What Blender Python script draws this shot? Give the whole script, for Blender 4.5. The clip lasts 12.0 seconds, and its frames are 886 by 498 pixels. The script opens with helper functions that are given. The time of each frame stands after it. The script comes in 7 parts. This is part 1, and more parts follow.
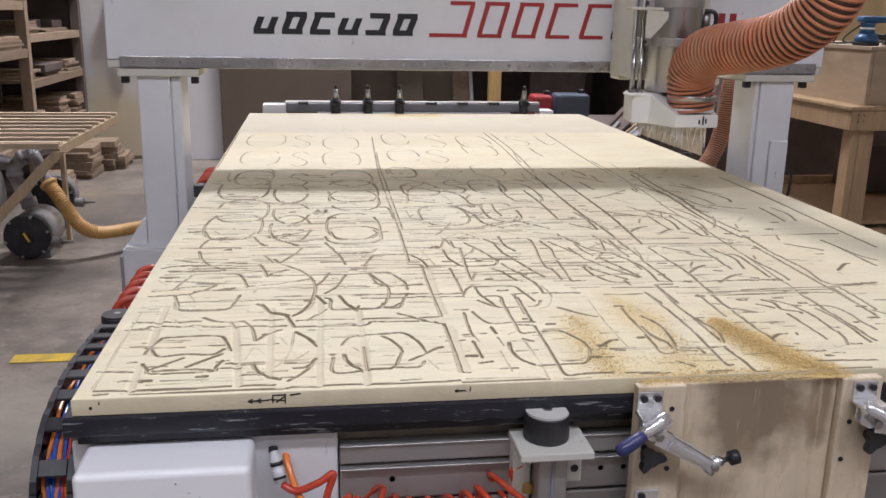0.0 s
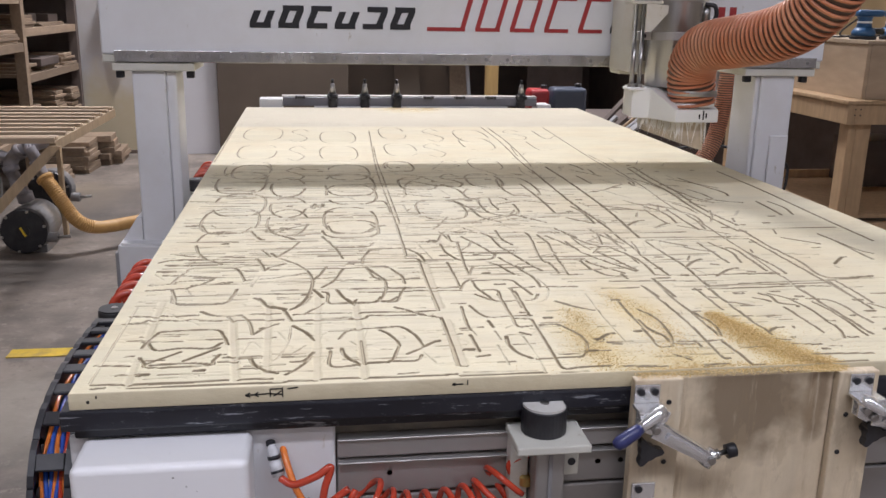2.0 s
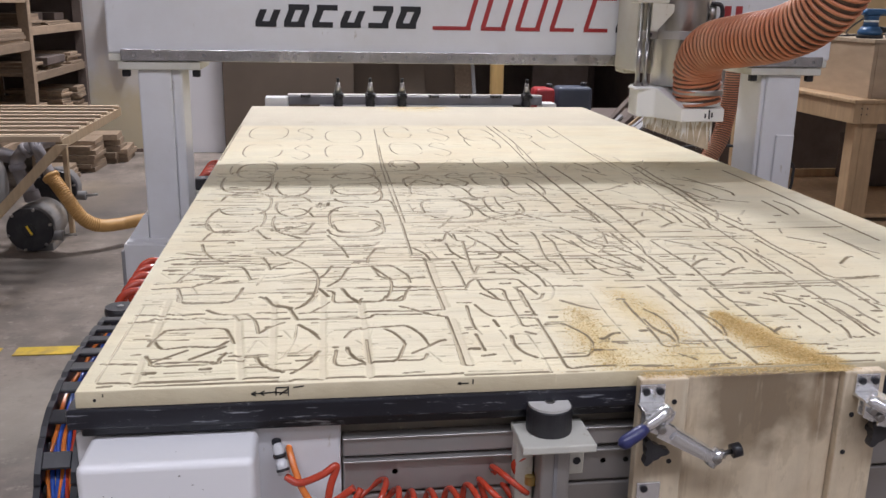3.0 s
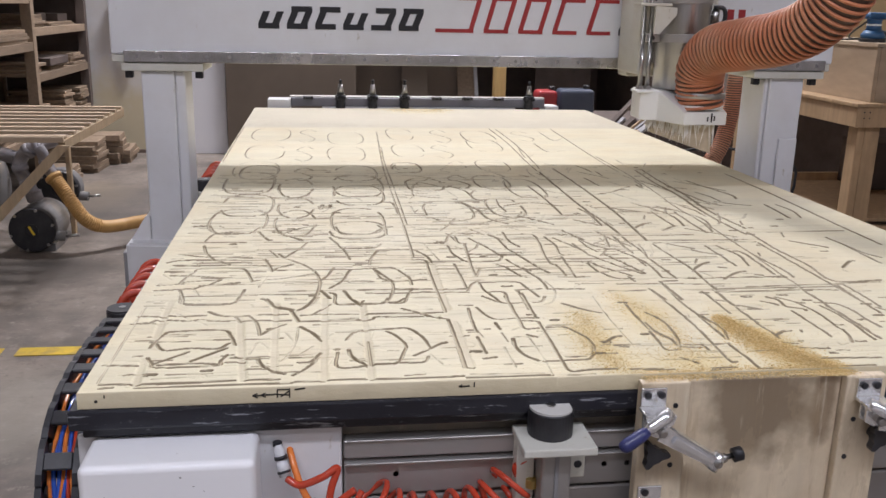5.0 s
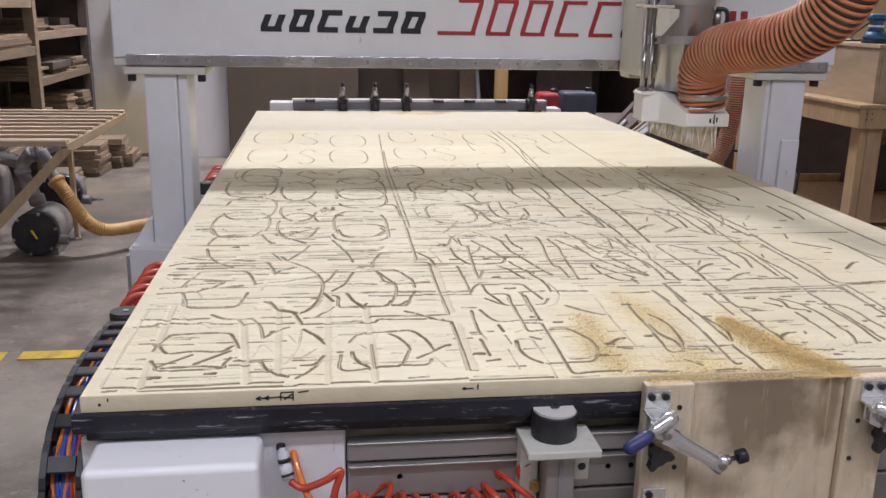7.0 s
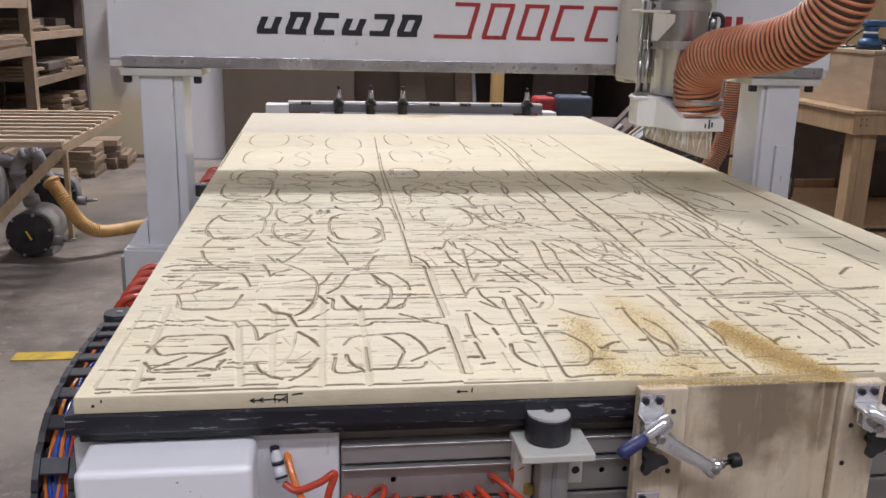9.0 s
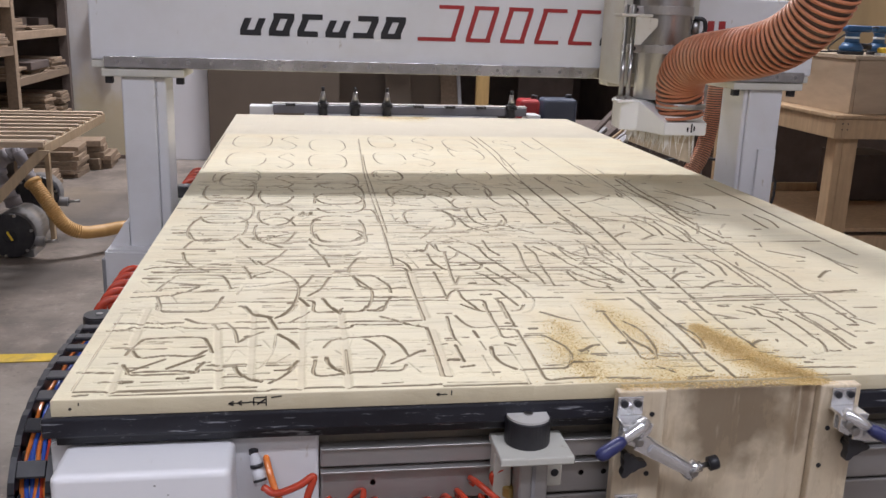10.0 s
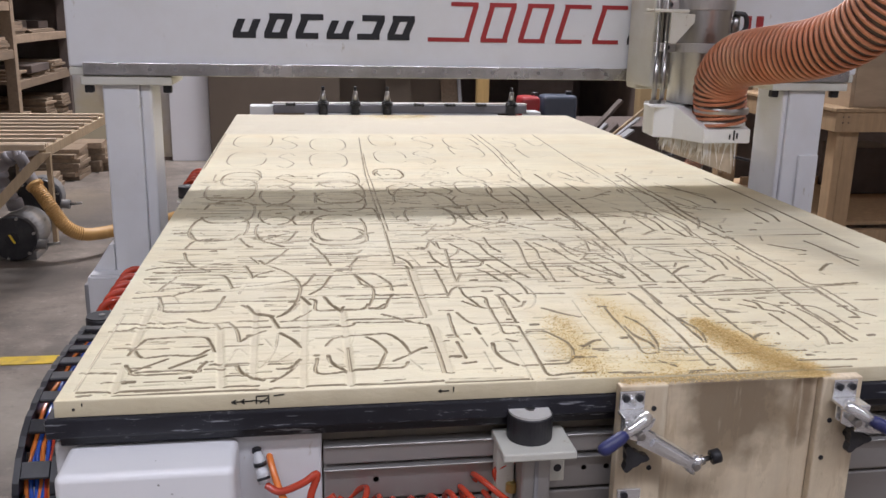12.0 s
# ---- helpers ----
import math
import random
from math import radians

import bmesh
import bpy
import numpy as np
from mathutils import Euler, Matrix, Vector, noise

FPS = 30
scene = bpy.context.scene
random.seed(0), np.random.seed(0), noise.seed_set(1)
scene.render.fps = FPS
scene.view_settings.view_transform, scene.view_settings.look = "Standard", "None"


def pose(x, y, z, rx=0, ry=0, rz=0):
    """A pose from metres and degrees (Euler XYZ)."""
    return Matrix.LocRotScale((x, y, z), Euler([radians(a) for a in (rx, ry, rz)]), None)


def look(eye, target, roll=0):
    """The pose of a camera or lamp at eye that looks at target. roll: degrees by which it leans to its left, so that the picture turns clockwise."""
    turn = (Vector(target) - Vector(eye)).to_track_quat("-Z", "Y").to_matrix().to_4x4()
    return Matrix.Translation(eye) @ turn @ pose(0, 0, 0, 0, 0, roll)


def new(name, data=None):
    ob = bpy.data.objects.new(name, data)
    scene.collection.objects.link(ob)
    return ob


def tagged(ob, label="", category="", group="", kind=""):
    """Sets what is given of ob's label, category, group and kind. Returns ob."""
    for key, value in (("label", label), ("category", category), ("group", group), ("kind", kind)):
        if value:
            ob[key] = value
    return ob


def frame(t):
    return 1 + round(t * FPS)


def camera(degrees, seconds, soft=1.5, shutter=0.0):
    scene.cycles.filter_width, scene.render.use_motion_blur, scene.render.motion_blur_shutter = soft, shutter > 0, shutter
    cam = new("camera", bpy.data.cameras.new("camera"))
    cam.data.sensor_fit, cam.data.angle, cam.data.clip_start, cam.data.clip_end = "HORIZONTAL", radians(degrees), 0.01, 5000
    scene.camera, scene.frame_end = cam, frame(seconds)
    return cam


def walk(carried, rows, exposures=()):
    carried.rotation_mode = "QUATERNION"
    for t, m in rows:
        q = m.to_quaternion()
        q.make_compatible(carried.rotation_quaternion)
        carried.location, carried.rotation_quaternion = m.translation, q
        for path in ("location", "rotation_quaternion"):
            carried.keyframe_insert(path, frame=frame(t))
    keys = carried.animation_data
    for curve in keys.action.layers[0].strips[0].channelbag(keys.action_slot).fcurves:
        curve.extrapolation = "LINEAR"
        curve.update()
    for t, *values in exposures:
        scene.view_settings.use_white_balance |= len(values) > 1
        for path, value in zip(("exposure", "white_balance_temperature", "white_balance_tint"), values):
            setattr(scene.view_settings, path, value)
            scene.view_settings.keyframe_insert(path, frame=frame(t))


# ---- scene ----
cam = camera(53.0, 12.0)
PATH = [
    (0, (0.295, -1.023, 1.374), (0.572, 0.889, 0.858), 1.1),
    (0.5, (0.294, -1.023, 1.373), (0.573, 0.889, 0.858), 1.1),
    (1, (0.294, -1.025, 1.375), (0.576, 0.886, 0.854), 1.0),
    (1.5, (0.294, -1.024, 1.373), (0.579, 0.885, 0.849), 1.0),
    (2, (0.295, -1.023, 1.373), (0.578, 0.885, 0.845), 1.1),
    (2.5, (0.295, -1.023, 1.373), (0.576, 0.884, 0.841), 1.0),
    (3, (0.294, -1.024, 1.374), (0.566, 0.885, 0.843), 1.1),
    (5, (0.294, -1.024, 1.375), (0.562, 0.887, 0.848), 1.3),
    (5.5, (0.295, -1.024, 1.374), (0.559, 0.887, 0.845), 1.1),
    (6, (0.294, -1.023, 1.373), (0.554, 0.89, 0.849), 1.1),
    (6.5, (0.293, -1.022, 1.374), (0.552, 0.891, 0.853), 1.2),
    (7, (0.293, -1.023, 1.374), (0.556, 0.89, 0.853), 1.1),
    (9, (0.293, -1.024, 1.374), (0.567, 0.89, 0.86), 1.5),
    (9.5, (0.293, -1.025, 1.376), (0.57, 0.889, 0.868), 1.8),
    (9.6, (0.2937, -1.0251, 1.376), (0.5736, 0.8885, 0.8679), 1.81),
    (9.7, (0.2959, -1.0254, 1.376), (0.5851, 0.8869, 0.8676), 1.84),
    (9.8, (0.2993, -1.0259, 1.376), (0.6024, 0.8845, 0.8671), 1.89),
    (9.9, (0.3002, -1.026, 1.376), (0.6071, 0.8839, 0.867), 1.9),
    (10, (0.3, -1.026, 1.376), (0.606, 0.884, 0.867), 1.9),
    (10.5, (0.301, -1.027, 1.375), (0.603, 0.884, 0.866), 1.7),
    (11, (0.301, -1.026, 1.375), (0.605, 0.884, 0.868), 1.8),
    (11.5, (0.3, -1.027, 1.375), (0.604, 0.884, 0.868), 1.7),
    (12, (0.302, -1.029, 1.375), (0.603, 0.881, 0.862), 1.2),
]
walk(cam, [(t, look(eye, target, roll)) for t, eye, target, roll in PATH])

# ---- light ----
world = bpy.data.worlds.new("world")
world.use_nodes = True
scene.world = world
world.node_tree.nodes["Background"].inputs["Color"].default_value = (0.62, 0.66, 0.75, 1)
world.node_tree.nodes["Background"].inputs["Strength"].default_value = 0.02
scene.view_settings.exposure = 0.0
CEIL = 7.5


def strip_lamp(x, y, z, length, width, watts, colour, across=True):
    data = bpy.data.lights.new("strip_light", "AREA")
    data.shape = "RECTANGLE"
    data.size, data.size_y = (length, width) if across else (width, length)
    data.energy = watts
    data.color = colour
    ob = new("strip_light", data)
    ob.matrix_world = pose(x, y, z)
    return ob


WARM = (0.985, 0.975, 1.06)
COOL_FILL = (0.94, 0.95, 1.1)
# (x, y, z, length, width, watts, colour) of each hanging fixture, all out of view: one key lamp, then added fill
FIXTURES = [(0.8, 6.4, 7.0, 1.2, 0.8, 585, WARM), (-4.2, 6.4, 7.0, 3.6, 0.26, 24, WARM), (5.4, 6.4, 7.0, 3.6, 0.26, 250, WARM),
            (-3.2, -3.6, 5.2, 3.6, 0.26, 42, COOL_FILL), (0.4, -1.9, 4.2, 3.6, 0.26, 100, COOL_FILL), (4.8, -3.6, 5.2, 3.6, 0.26, 88, COOL_FILL)]
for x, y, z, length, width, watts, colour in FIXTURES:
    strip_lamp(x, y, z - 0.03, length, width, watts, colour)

# ---- materials ----


def mat(name, colour, rough=0.5, metal=0.0, vary=0.12, scale=6.0, stretch=(1, 1, 1), dirt=None, dirt_amount=0.0, dirt_scale=2.0, dirt_stretch=(1, 1, 1),
        bump=0.0, bump_scale=60.0, coat=0.0, trans=0.0, alpha=1.0, spec=0.5, random_amount=0.0):
    m = bpy.data.materials.new(name)
    m.use_nodes = True
    t = m.node_tree
    n, l = t.nodes, t.links
    bsdf = n["Principled BSDF"]
    co = n.new("ShaderNodeTexCoord")
    mp = n.new("ShaderNodeMapping")
    mp.inputs["Scale"].default_value = stretch
    l.new(co.outputs["Object"], mp.inputs["Vector"])
    n1 = n.new("ShaderNodeTexNoise")
    n1.inputs["Scale"].default_value = scale
    n1.inputs["Detail"].default_value = 8
    n1.inputs["Roughness"].default_value = 0.6
    l.new(mp.outputs[0], n1.inputs["Vector"])
    ramp = n.new("ShaderNodeValToRGB")
    c = colour
    ramp.color_ramp.elements[0].position, ramp.color_ramp.elements[1].position = 0.28, 0.72
    ramp.color_ramp.elements[0].color = (*[max(0, v * (1 - vary)) for v in c], 1)
    ramp.color_ramp.elements[1].color = (*[min(1, v * (1 + vary)) for v in c], 1)
    l.new(n1.outputs["Fac"], ramp.inputs["Fac"])
    out = ramp.outputs["Color"]
    if random_amount:
        info = n.new("ShaderNodeObjectInfo")
        rnd = n.new("ShaderNodeMapRange")
        rnd.inputs["To Min"].default_value, rnd.inputs["To Max"].default_value = 1 - random_amount, 1 + random_amount
        l.new(info.outputs["Random"], rnd.inputs["Value"])
        mul = n.new("ShaderNodeVectorMath")
        mul.operation = "SCALE"
        l.new(out, mul.inputs[0])
        l.new(rnd.outputs[0], mul.inputs["Scale"])
        out = mul.outputs[0]
    if dirt:
        n2 = n.new("ShaderNodeTexNoise")
        n2.inputs["Scale"].default_value = dirt_scale
        n2.inputs["Detail"].default_value = 10
        n2.inputs["Roughness"].default_value = 0.65
        mq = n.new("ShaderNodeMapping")
        mq.inputs["Scale"].default_value = dirt_stretch
        l.new(co.outputs["Object"], mq.inputs["Vector"])
        l.new(mq.outputs[0], n2.inputs["Vector"])
        mask = n.new("ShaderNodeMapRange")
        mask.inputs["From Min"].default_value, mask.inputs["From Max"].default_value = 0.45, 0.72
        mask.inputs["To Max"].default_value = dirt_amount
        l.new(n2.outputs["Fac"], mask.inputs["Value"])
        mix = n.new("ShaderNodeMix")
        mix.data_type = "RGBA"
        l.new(mask.outputs[0], mix.inputs["Factor"])
        l.new(out, mix.inputs[6])
        mix.inputs[7].default_value = (*dirt, 1)
        out = mix.outputs[2]
    l.new(out, bsdf.inputs["Base Color"])
    rr = n.new("ShaderNodeMapRange")
    rr.inputs["To Min"].default_value, rr.inputs["To Max"].default_value = max(0.02, rough - 0.1), min(1, rough + 0.1)
    l.new(n1.outputs["Fac"], rr.inputs["Value"])
    l.new(rr.outputs[0], bsdf.inputs["Roughness"])
    bsdf.inputs["Metallic"].default_value = metal
    bsdf.inputs["Coat Weight"].default_value = coat
    bsdf.inputs["Transmission Weight"].default_value = trans
    bsdf.inputs["Alpha"].default_value = alpha
    bsdf.inputs["Specular IOR Level"].default_value = spec
    if bump:
        n3 = n.new("ShaderNodeTexNoise")
        n3.inputs["Scale"].default_value = bump_scale
        n3.inputs["Detail"].default_value = 5
        l.new(mp.outputs[0], n3.inputs["Vector"])
        b = n.new("ShaderNodeBump")
        b.inputs["Strength"].default_value = bump
        b.inputs["Distance"].default_value = 0.004
        l.new(n3.outputs["Fac"], b.inputs["Height"])
        l.new(b.outputs[0], bsdf.inputs["Normal"])
    return m


CONCRETE = mat("concrete", (0.215, 0.18, 0.152), 0.5, vary=0.45, scale=3.2, dirt=(0.075, 0.064, 0.056), dirt_amount=0.85, dirt_scale=2.3, bump=0.25, bump_scale=40)
CREAM_WALL = mat("cream_wall", (0.66, 0.65, 0.66), 0.7, vary=0.06, scale=2, dirt=(0.5, 0.4, 0.22), dirt_amount=0.35, dirt_scale=1.6)
GREY_WALL = mat("grey_wall", (0.42, 0.36, 0.29), 0.8, vary=0.1, scale=2)
BROWN_PANEL = mat("brown_panel", (0.135, 0.105, 0.08), 0.7, vary=0.12, scale=3, bump=0.1)
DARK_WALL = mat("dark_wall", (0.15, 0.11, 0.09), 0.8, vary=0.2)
PLY_WALL = mat("plywood_wall", (0.38, 0.27, 0.14), 0.7, vary=0.15, scale=4, stretch=(1, 1, 0.2))
# grey holds down the light bounced off the unseen ceiling
CEILING_GREY = mat("ceiling_grey", (0.3, 0.3, 0.3), 0.8, vary=0.05)
WHITE_PANEL = mat("white_panel", (0.8, 0.8, 0.84), 0.5, vary=0.015, scale=3)
WHITE_PAINT = mat("white_machine_paint", (0.74, 0.745, 0.77), 0.38, vary=0.03, scale=3, dirt=(0.5, 0.46, 0.38), dirt_amount=0.25, dirt_scale=3.5, bump=0.03, bump_scale=250)
WHITE_COVER = mat("white_cover", (0.88, 0.88, 0.9), 0.35, vary=0.02, scale=3)
CREAM_PAINT = mat("cream_machine_paint", (0.62, 0.61, 0.55), 0.45, vary=0.05, scale=5, dirt=(0.42, 0.34, 0.2), dirt_amount=0.45, dirt_scale=6)
WHITE_PLASTIC = mat("white_plastic", (0.9, 0.9, 0.88), 0.35, vary=0.02, dirt=(0.7, 0.63, 0.52), dirt_amount=0.15, dirt_scale=9)
STEEL = mat("brushed_steel", (0.44, 0.43, 0.42), 0.3, 1.0, vary=0.12, scale=30, stretch=(1, 1, 0.05), bump=0.05, bump_scale=200)
RAIL_STEEL = mat("ground_rail_steel", (0.46, 0.45, 0.45), 0.25, 1.0, vary=0.25, scale=7, stretch=(1, 1, 1), dirt=(0.2, 0.18, 0.15), dirt_amount=0.5, dirt_scale=9)
CHROME = mat("chrome", (0.9, 0.91, 0.94), 0.2, 0.82, vary=0.1, scale=25, dirt=(0.4, 0.4, 0.42), dirt_amount=0.2, dirt_scale=30)
ALU = mat("aluminium", (0.41, 0.395, 0.385), 0.5, 0.7, vary=0.1, scale=9, stretch=(0.15, 1, 1), dirt=(0.4, 0.36, 0.3), dirt_amount=0.4, dirt_scale=5)
BLACK_BED = mat("black_phenolic", (0.013, 0.0135, 0.02), 0.32, vary=0.3, scale=8, dirt=(0.03, 0.032, 0.042), dirt_amount=0.5, dirt_scale=14, dirt_stretch=(0.3, 1, 3), stretch=(1, 1, 4))
BLACK_PLASTIC = mat("black_plastic", (0.016, 0.016, 0.02), 0.45, vary=0.25, scale=12, dirt=(0.16, 0.15, 0.14), dirt_amount=0.16, dirt_scale=14)
BLACK_PAINT = mat("black_vinyl", (0.018, 0.018, 0.022), 0.4, vary=0.1)
RED_VINYL = mat("red_vinyl", (0.36, 0.03, 0.032), 0.4, vary=0.1)
DISC_TOP = mat("grey_turned_disc", (0.62, 0.61, 0.59), 0.5, 0.0, vary=0.12, scale=20, dirt=(0.3, 0.28, 0.25), dirt_amount=0.4, dirt_scale=40)
NAVY_RUBBER = mat("navy_rubber", (0.03, 0.035, 0.12), 0.35, vary=0.2)
RED_TUBE = mat("red_air_tube", (0.5, 0.055, 0.025), 0.2, vary=0.15, coat=0.3)
ORANGE_TUBE = mat("orange_air_tube", (0.72, 0.2, 0.04), 0.22, vary=0.12, coat=0.3)
BLUE_TUBE = mat("blue_air_tube", (0.03, 0.09, 0.42), 0.25, vary=0.15, coat=0.3)
HOSE_WALL = mat("hose_wall", (0.1, 0.06, 0.045), 0.5, vary=0.2, scale=9, dirt=(0.3, 0.22, 0.16), dirt_amount=0.5, dirt_scale=7)
HOSE_RIB = mat("hose_rib", (0.54, 0.2, 0.1), 0.42, vary=0.14, scale=9, dirt=(0.6, 0.42, 0.28), dirt_amount=0.45, dirt_scale=7)
TAN_HOSE = mat("tan_hose", (0.5, 0.29, 0.1), 0.5, vary=0.15, scale=8)
PVC_GREY = mat("grey_pvc", (0.24, 0.23, 0.25), 0.4, vary=0.15, scale=6, dirt=(0.35, 0.3, 0.25), dirt_amount=0.4, dirt_scale=6)
PUMP_GREY = mat("pump_grey", (0.17, 0.165, 0.165), 0.55, vary=0.18, scale=8, dirt=(0.38, 0.3, 0.2), dirt_amount=0.5, dirt_scale=6)
PINE = mat("pine", (0.42, 0.315, 0.2), 0.6, vary=0.2, scale=7, stretch=(6, 6, 0.6), random_amount=0.18, dirt=(0.3, 0.2, 0.1), dirt_amount=0.3, dirt_scale=8)
PINE_X = mat("pine_lengthwise", (0.46, 0.355, 0.25), 0.6, vary=0.2, scale=7, stretch=(0.5, 6, 6), random_amount=0.2, dirt=(0.3, 0.2, 0.1), dirt_amount=0.3, dirt_scale=8)
BENCH_WOOD = mat("bench_wood", (0.43, 0.29, 0.165), 0.6, vary=0.2, scale=6, stretch=(5, 5, 0.6), random_amount=0.1, dirt=(0.27, 0.17, 0.08), dirt_amount=0.35, dirt_scale=5)
BOX_PLY = mat("box_plywood", (0.39, 0.29, 0.195), 0.55, vary=0.14, scale=5, stretch=(1, 1, 4), random_amount=0.06)
FIXTURE_PLY = mat("fixture_plywood", (0.68, 0.575, 0.42), 0.5, vary=0.13, scale=5, stretch=(5, 5, 0.8), dirt=(0.45, 0.34, 0.21), dirt_amount=0.5, dirt_scale=9)
YELLOW_TAPE = mat("yellow_tape", (0.6, 0.41, 0.035), 0.5, vary=0.2, scale=8, dirt=(0.25, 0.18, 0.08), dirt_amount=0.75, dirt_scale=12)
# pine toned down: the shade on rack and recess is in its colour
SHADED_PINE = mat("shaded_pine", (0.26, 0.19, 0.13), 0.65, vary=0.2, scale=7, stretch=(6, 0.6, 6), random_amount=0.25, dirt=(0.16, 0.11, 0.07), dirt_amount=0.4, dirt_scale=8)
RED_CAN = mat("red_can", (0.36, 0.03, 0.035), 0.4, vary=0.1)
BLUE_CAN = mat("blue_can", (0.065, 0.08, 0.115), 0.4, vary=0.12)
SANDER_BLUE = mat("sander_blue", (0.03, 0.1, 0.22), 0.4, vary=0.12)
SANDER_YELLOW = mat("sander_yellow", (0.75, 0.5, 0.04), 0.4, vary=0.1)
BRISTLE = mat("bristle", (0.88, 0.85, 0.79), 0.5, vary=0.12, scale=40, stretch=(1, 1, 0.1))
SCREW_STEEL = mat("screw_steel", (0.34, 0.33, 0.33), 0.4, 0.8)
LINING = mat("skirt_lining", (0.56, 0.46, 0.33), 0.8, vary=0.3, scale=20, dirt=(0.7, 0.62, 0.5), dirt_amount=0.7, dirt_scale=25, dirt_stretch=(1, 1, 0.3))
RACK_GREY = mat("rack_grey", (0.16, 0.16, 0.19), 0.4, 0.2, vary=0.1)
# dusty steel whose colour also carries the shade under the bed slab
SHADED_DIRTY_STEEL = mat("shaded_dirty_steel", (0.2, 0.18, 0.15), 0.6, 0.2, vary=0.3, scale=14, dirt=(0.34, 0.28, 0.2), dirt_amount=0.6, dirt_scale=20)
FITTING_GREY = mat("fitting_grey", (0.6, 0.6, 0.62), 0.4, vary=0.1, scale=40, dirt=(0.25, 0.24, 0.22), dirt_amount=0.5, dirt_scale=60)
INK = mat("ink", (0.03, 0.028, 0.025), 0.6)
BRASS = mat("brass", (0.55, 0.42, 0.16), 0.3, 1.0)
GREY_CLUTTER = mat("grey_metal_sheet", (0.3, 0.3, 0.31), 0.5, 0.3, vary=0.15)
# dark brown for clutter, and for shade put behind rack and bench
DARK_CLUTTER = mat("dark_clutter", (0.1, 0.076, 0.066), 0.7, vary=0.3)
GLOW = bpy.data.materials.new("tube_glow")
GLOW.use_nodes = True
GLOW.node_tree.nodes["Principled BSDF"].inputs["Emission Color"].default_value = (1, 0.97, 0.92, 1)
GLOW.node_tree.nodes["Principled BSDF"].inputs["Emission Strength"].default_value = 4


def board_material():
    """Routed wood sheet: cream, faint streaks, ochre dust film in patches, uncut end darkened."""
    m = mat("routed_board", (0.645, 0.588, 0.415), 0.62, vary=0.09, scale=9, stretch=(0.5, 2.5, 1), dirt=(0.6, 0.48, 0.28), dirt_amount=0.5, dirt_scale=4.5, bump=0.2, bump_scale=160)
    t = m.node_tree
    n, l = t.nodes, t.links
    bsdf = n["Principled BSDF"]
    src = bsdf.inputs["Base Color"].links[0].from_socket
    co = n.new("ShaderNodeTexCoord")
    sep = n.new("ShaderNodeSeparateXYZ")
    l.new(co.outputs["Object"], sep.inputs[0])

    def mixed(a, fac, colour):
        mix = n.new("ShaderNodeMix")
        mix.data_type = "RGBA"
        l.new(fac, mix.inputs["Factor"])
        l.new(a, mix.inputs[6])
        mix.inputs[7].default_value = (*colour, 1)
        return mix.outputs[2]

    # uncut strip along the back is greyer, and darkened to offset the strong back lamp
    r = n.new("ShaderNodeMapRange")
    r.inputs["From Min"].default_value, r.inputs["From Max"].default_value = 2.36, 2.42
    r.inputs["To Max"].default_value = 0.75
    l.new(sep.outputs["Y"], r.inputs["Value"])
    out = mixed(src, r.outputs[0], (0.49, 0.445, 0.345))
    # dust films: centre, reach
    nz = n.new("ShaderNodeTexNoise")
    nz.inputs["Scale"].default_value = 16
    nz.inputs["Detail"].default_value = 9
    nz.inputs["Roughness"].default_value = 0.75
    l.new(co.outputs["Object"], nz.inputs["Vector"])
    for (cx, cy, rx, ry, slant, amount) in ((0.68, 0.13, 0.05, 0.17, 0.0, 1.0), (0.785, 0.24, 0.05, 0.13, -0.1, 0.9), (0.93, 0.10, 0.05, 0.17, -0.12, 1.1),
                                            (0.79, 0.04, 0.1, 0.05, 0.0, 0.9), (0.70, 3.0, 0.22, 0.05, 0, 0.75), (0.72, 2.9, 0.16, 0.08, 0, 0.5)):
        mp = n.new("ShaderNodeMapping")
        mp.vector_type = "POINT"
        mp.inputs["Location"].default_value = (-cx / rx, -cy / ry, 0)
        mp.inputs["Scale"].default_value = (1 / rx, 1 / ry, 0)
        l.new(co.outputs["Object"], mp.inputs["Vector"])
        ln = n.new("ShaderNodeVectorMath")
        ln.operation = "LENGTH"
        l.new(mp.outputs[0], ln.inputs[0])
        add = n.new("ShaderNodeMath")
        add.operation = "ADD"
        l.new(ln.outputs["Value"], add.inputs[0])
        l.new(nz.outputs["Fac"], add.inputs[1])
        rr = n.new("ShaderNodeMapRange")
        rr.inputs["From Min"].default_value, rr.inputs["From Max"].default_value = 0.7, 1.7
        rr.inputs["To Min"].default_value, rr.inputs["To Max"].default_value = 0.6 * amount, 0
        l.new(add.outputs[0], rr.inputs["Value"])
        out = mixed(out, rr.outputs[0], (0.61, 0.48, 0.2))
    # steep routed walls are tinted brown: their shade is put into the colour
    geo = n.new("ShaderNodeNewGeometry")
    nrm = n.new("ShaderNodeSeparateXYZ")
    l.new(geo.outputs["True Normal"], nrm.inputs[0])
    wall_shade = n.new("ShaderNodeMapRange")
    wall_shade.inputs["From Min"].default_value, wall_shade.inputs["From Max"].default_value = 0.88, 0.6
    wall_shade.inputs["To Min"].default_value, wall_shade.inputs["To Max"].default_value = 0.0, 1.0
    l.new(nrm.outputs["Z"], wall_shade.inputs["Value"])
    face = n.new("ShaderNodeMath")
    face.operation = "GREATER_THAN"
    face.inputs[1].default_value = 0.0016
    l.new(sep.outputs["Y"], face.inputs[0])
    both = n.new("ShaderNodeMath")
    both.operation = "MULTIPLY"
    l.new(wall_shade.outputs[0], both.inputs[0])
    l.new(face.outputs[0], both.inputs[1])
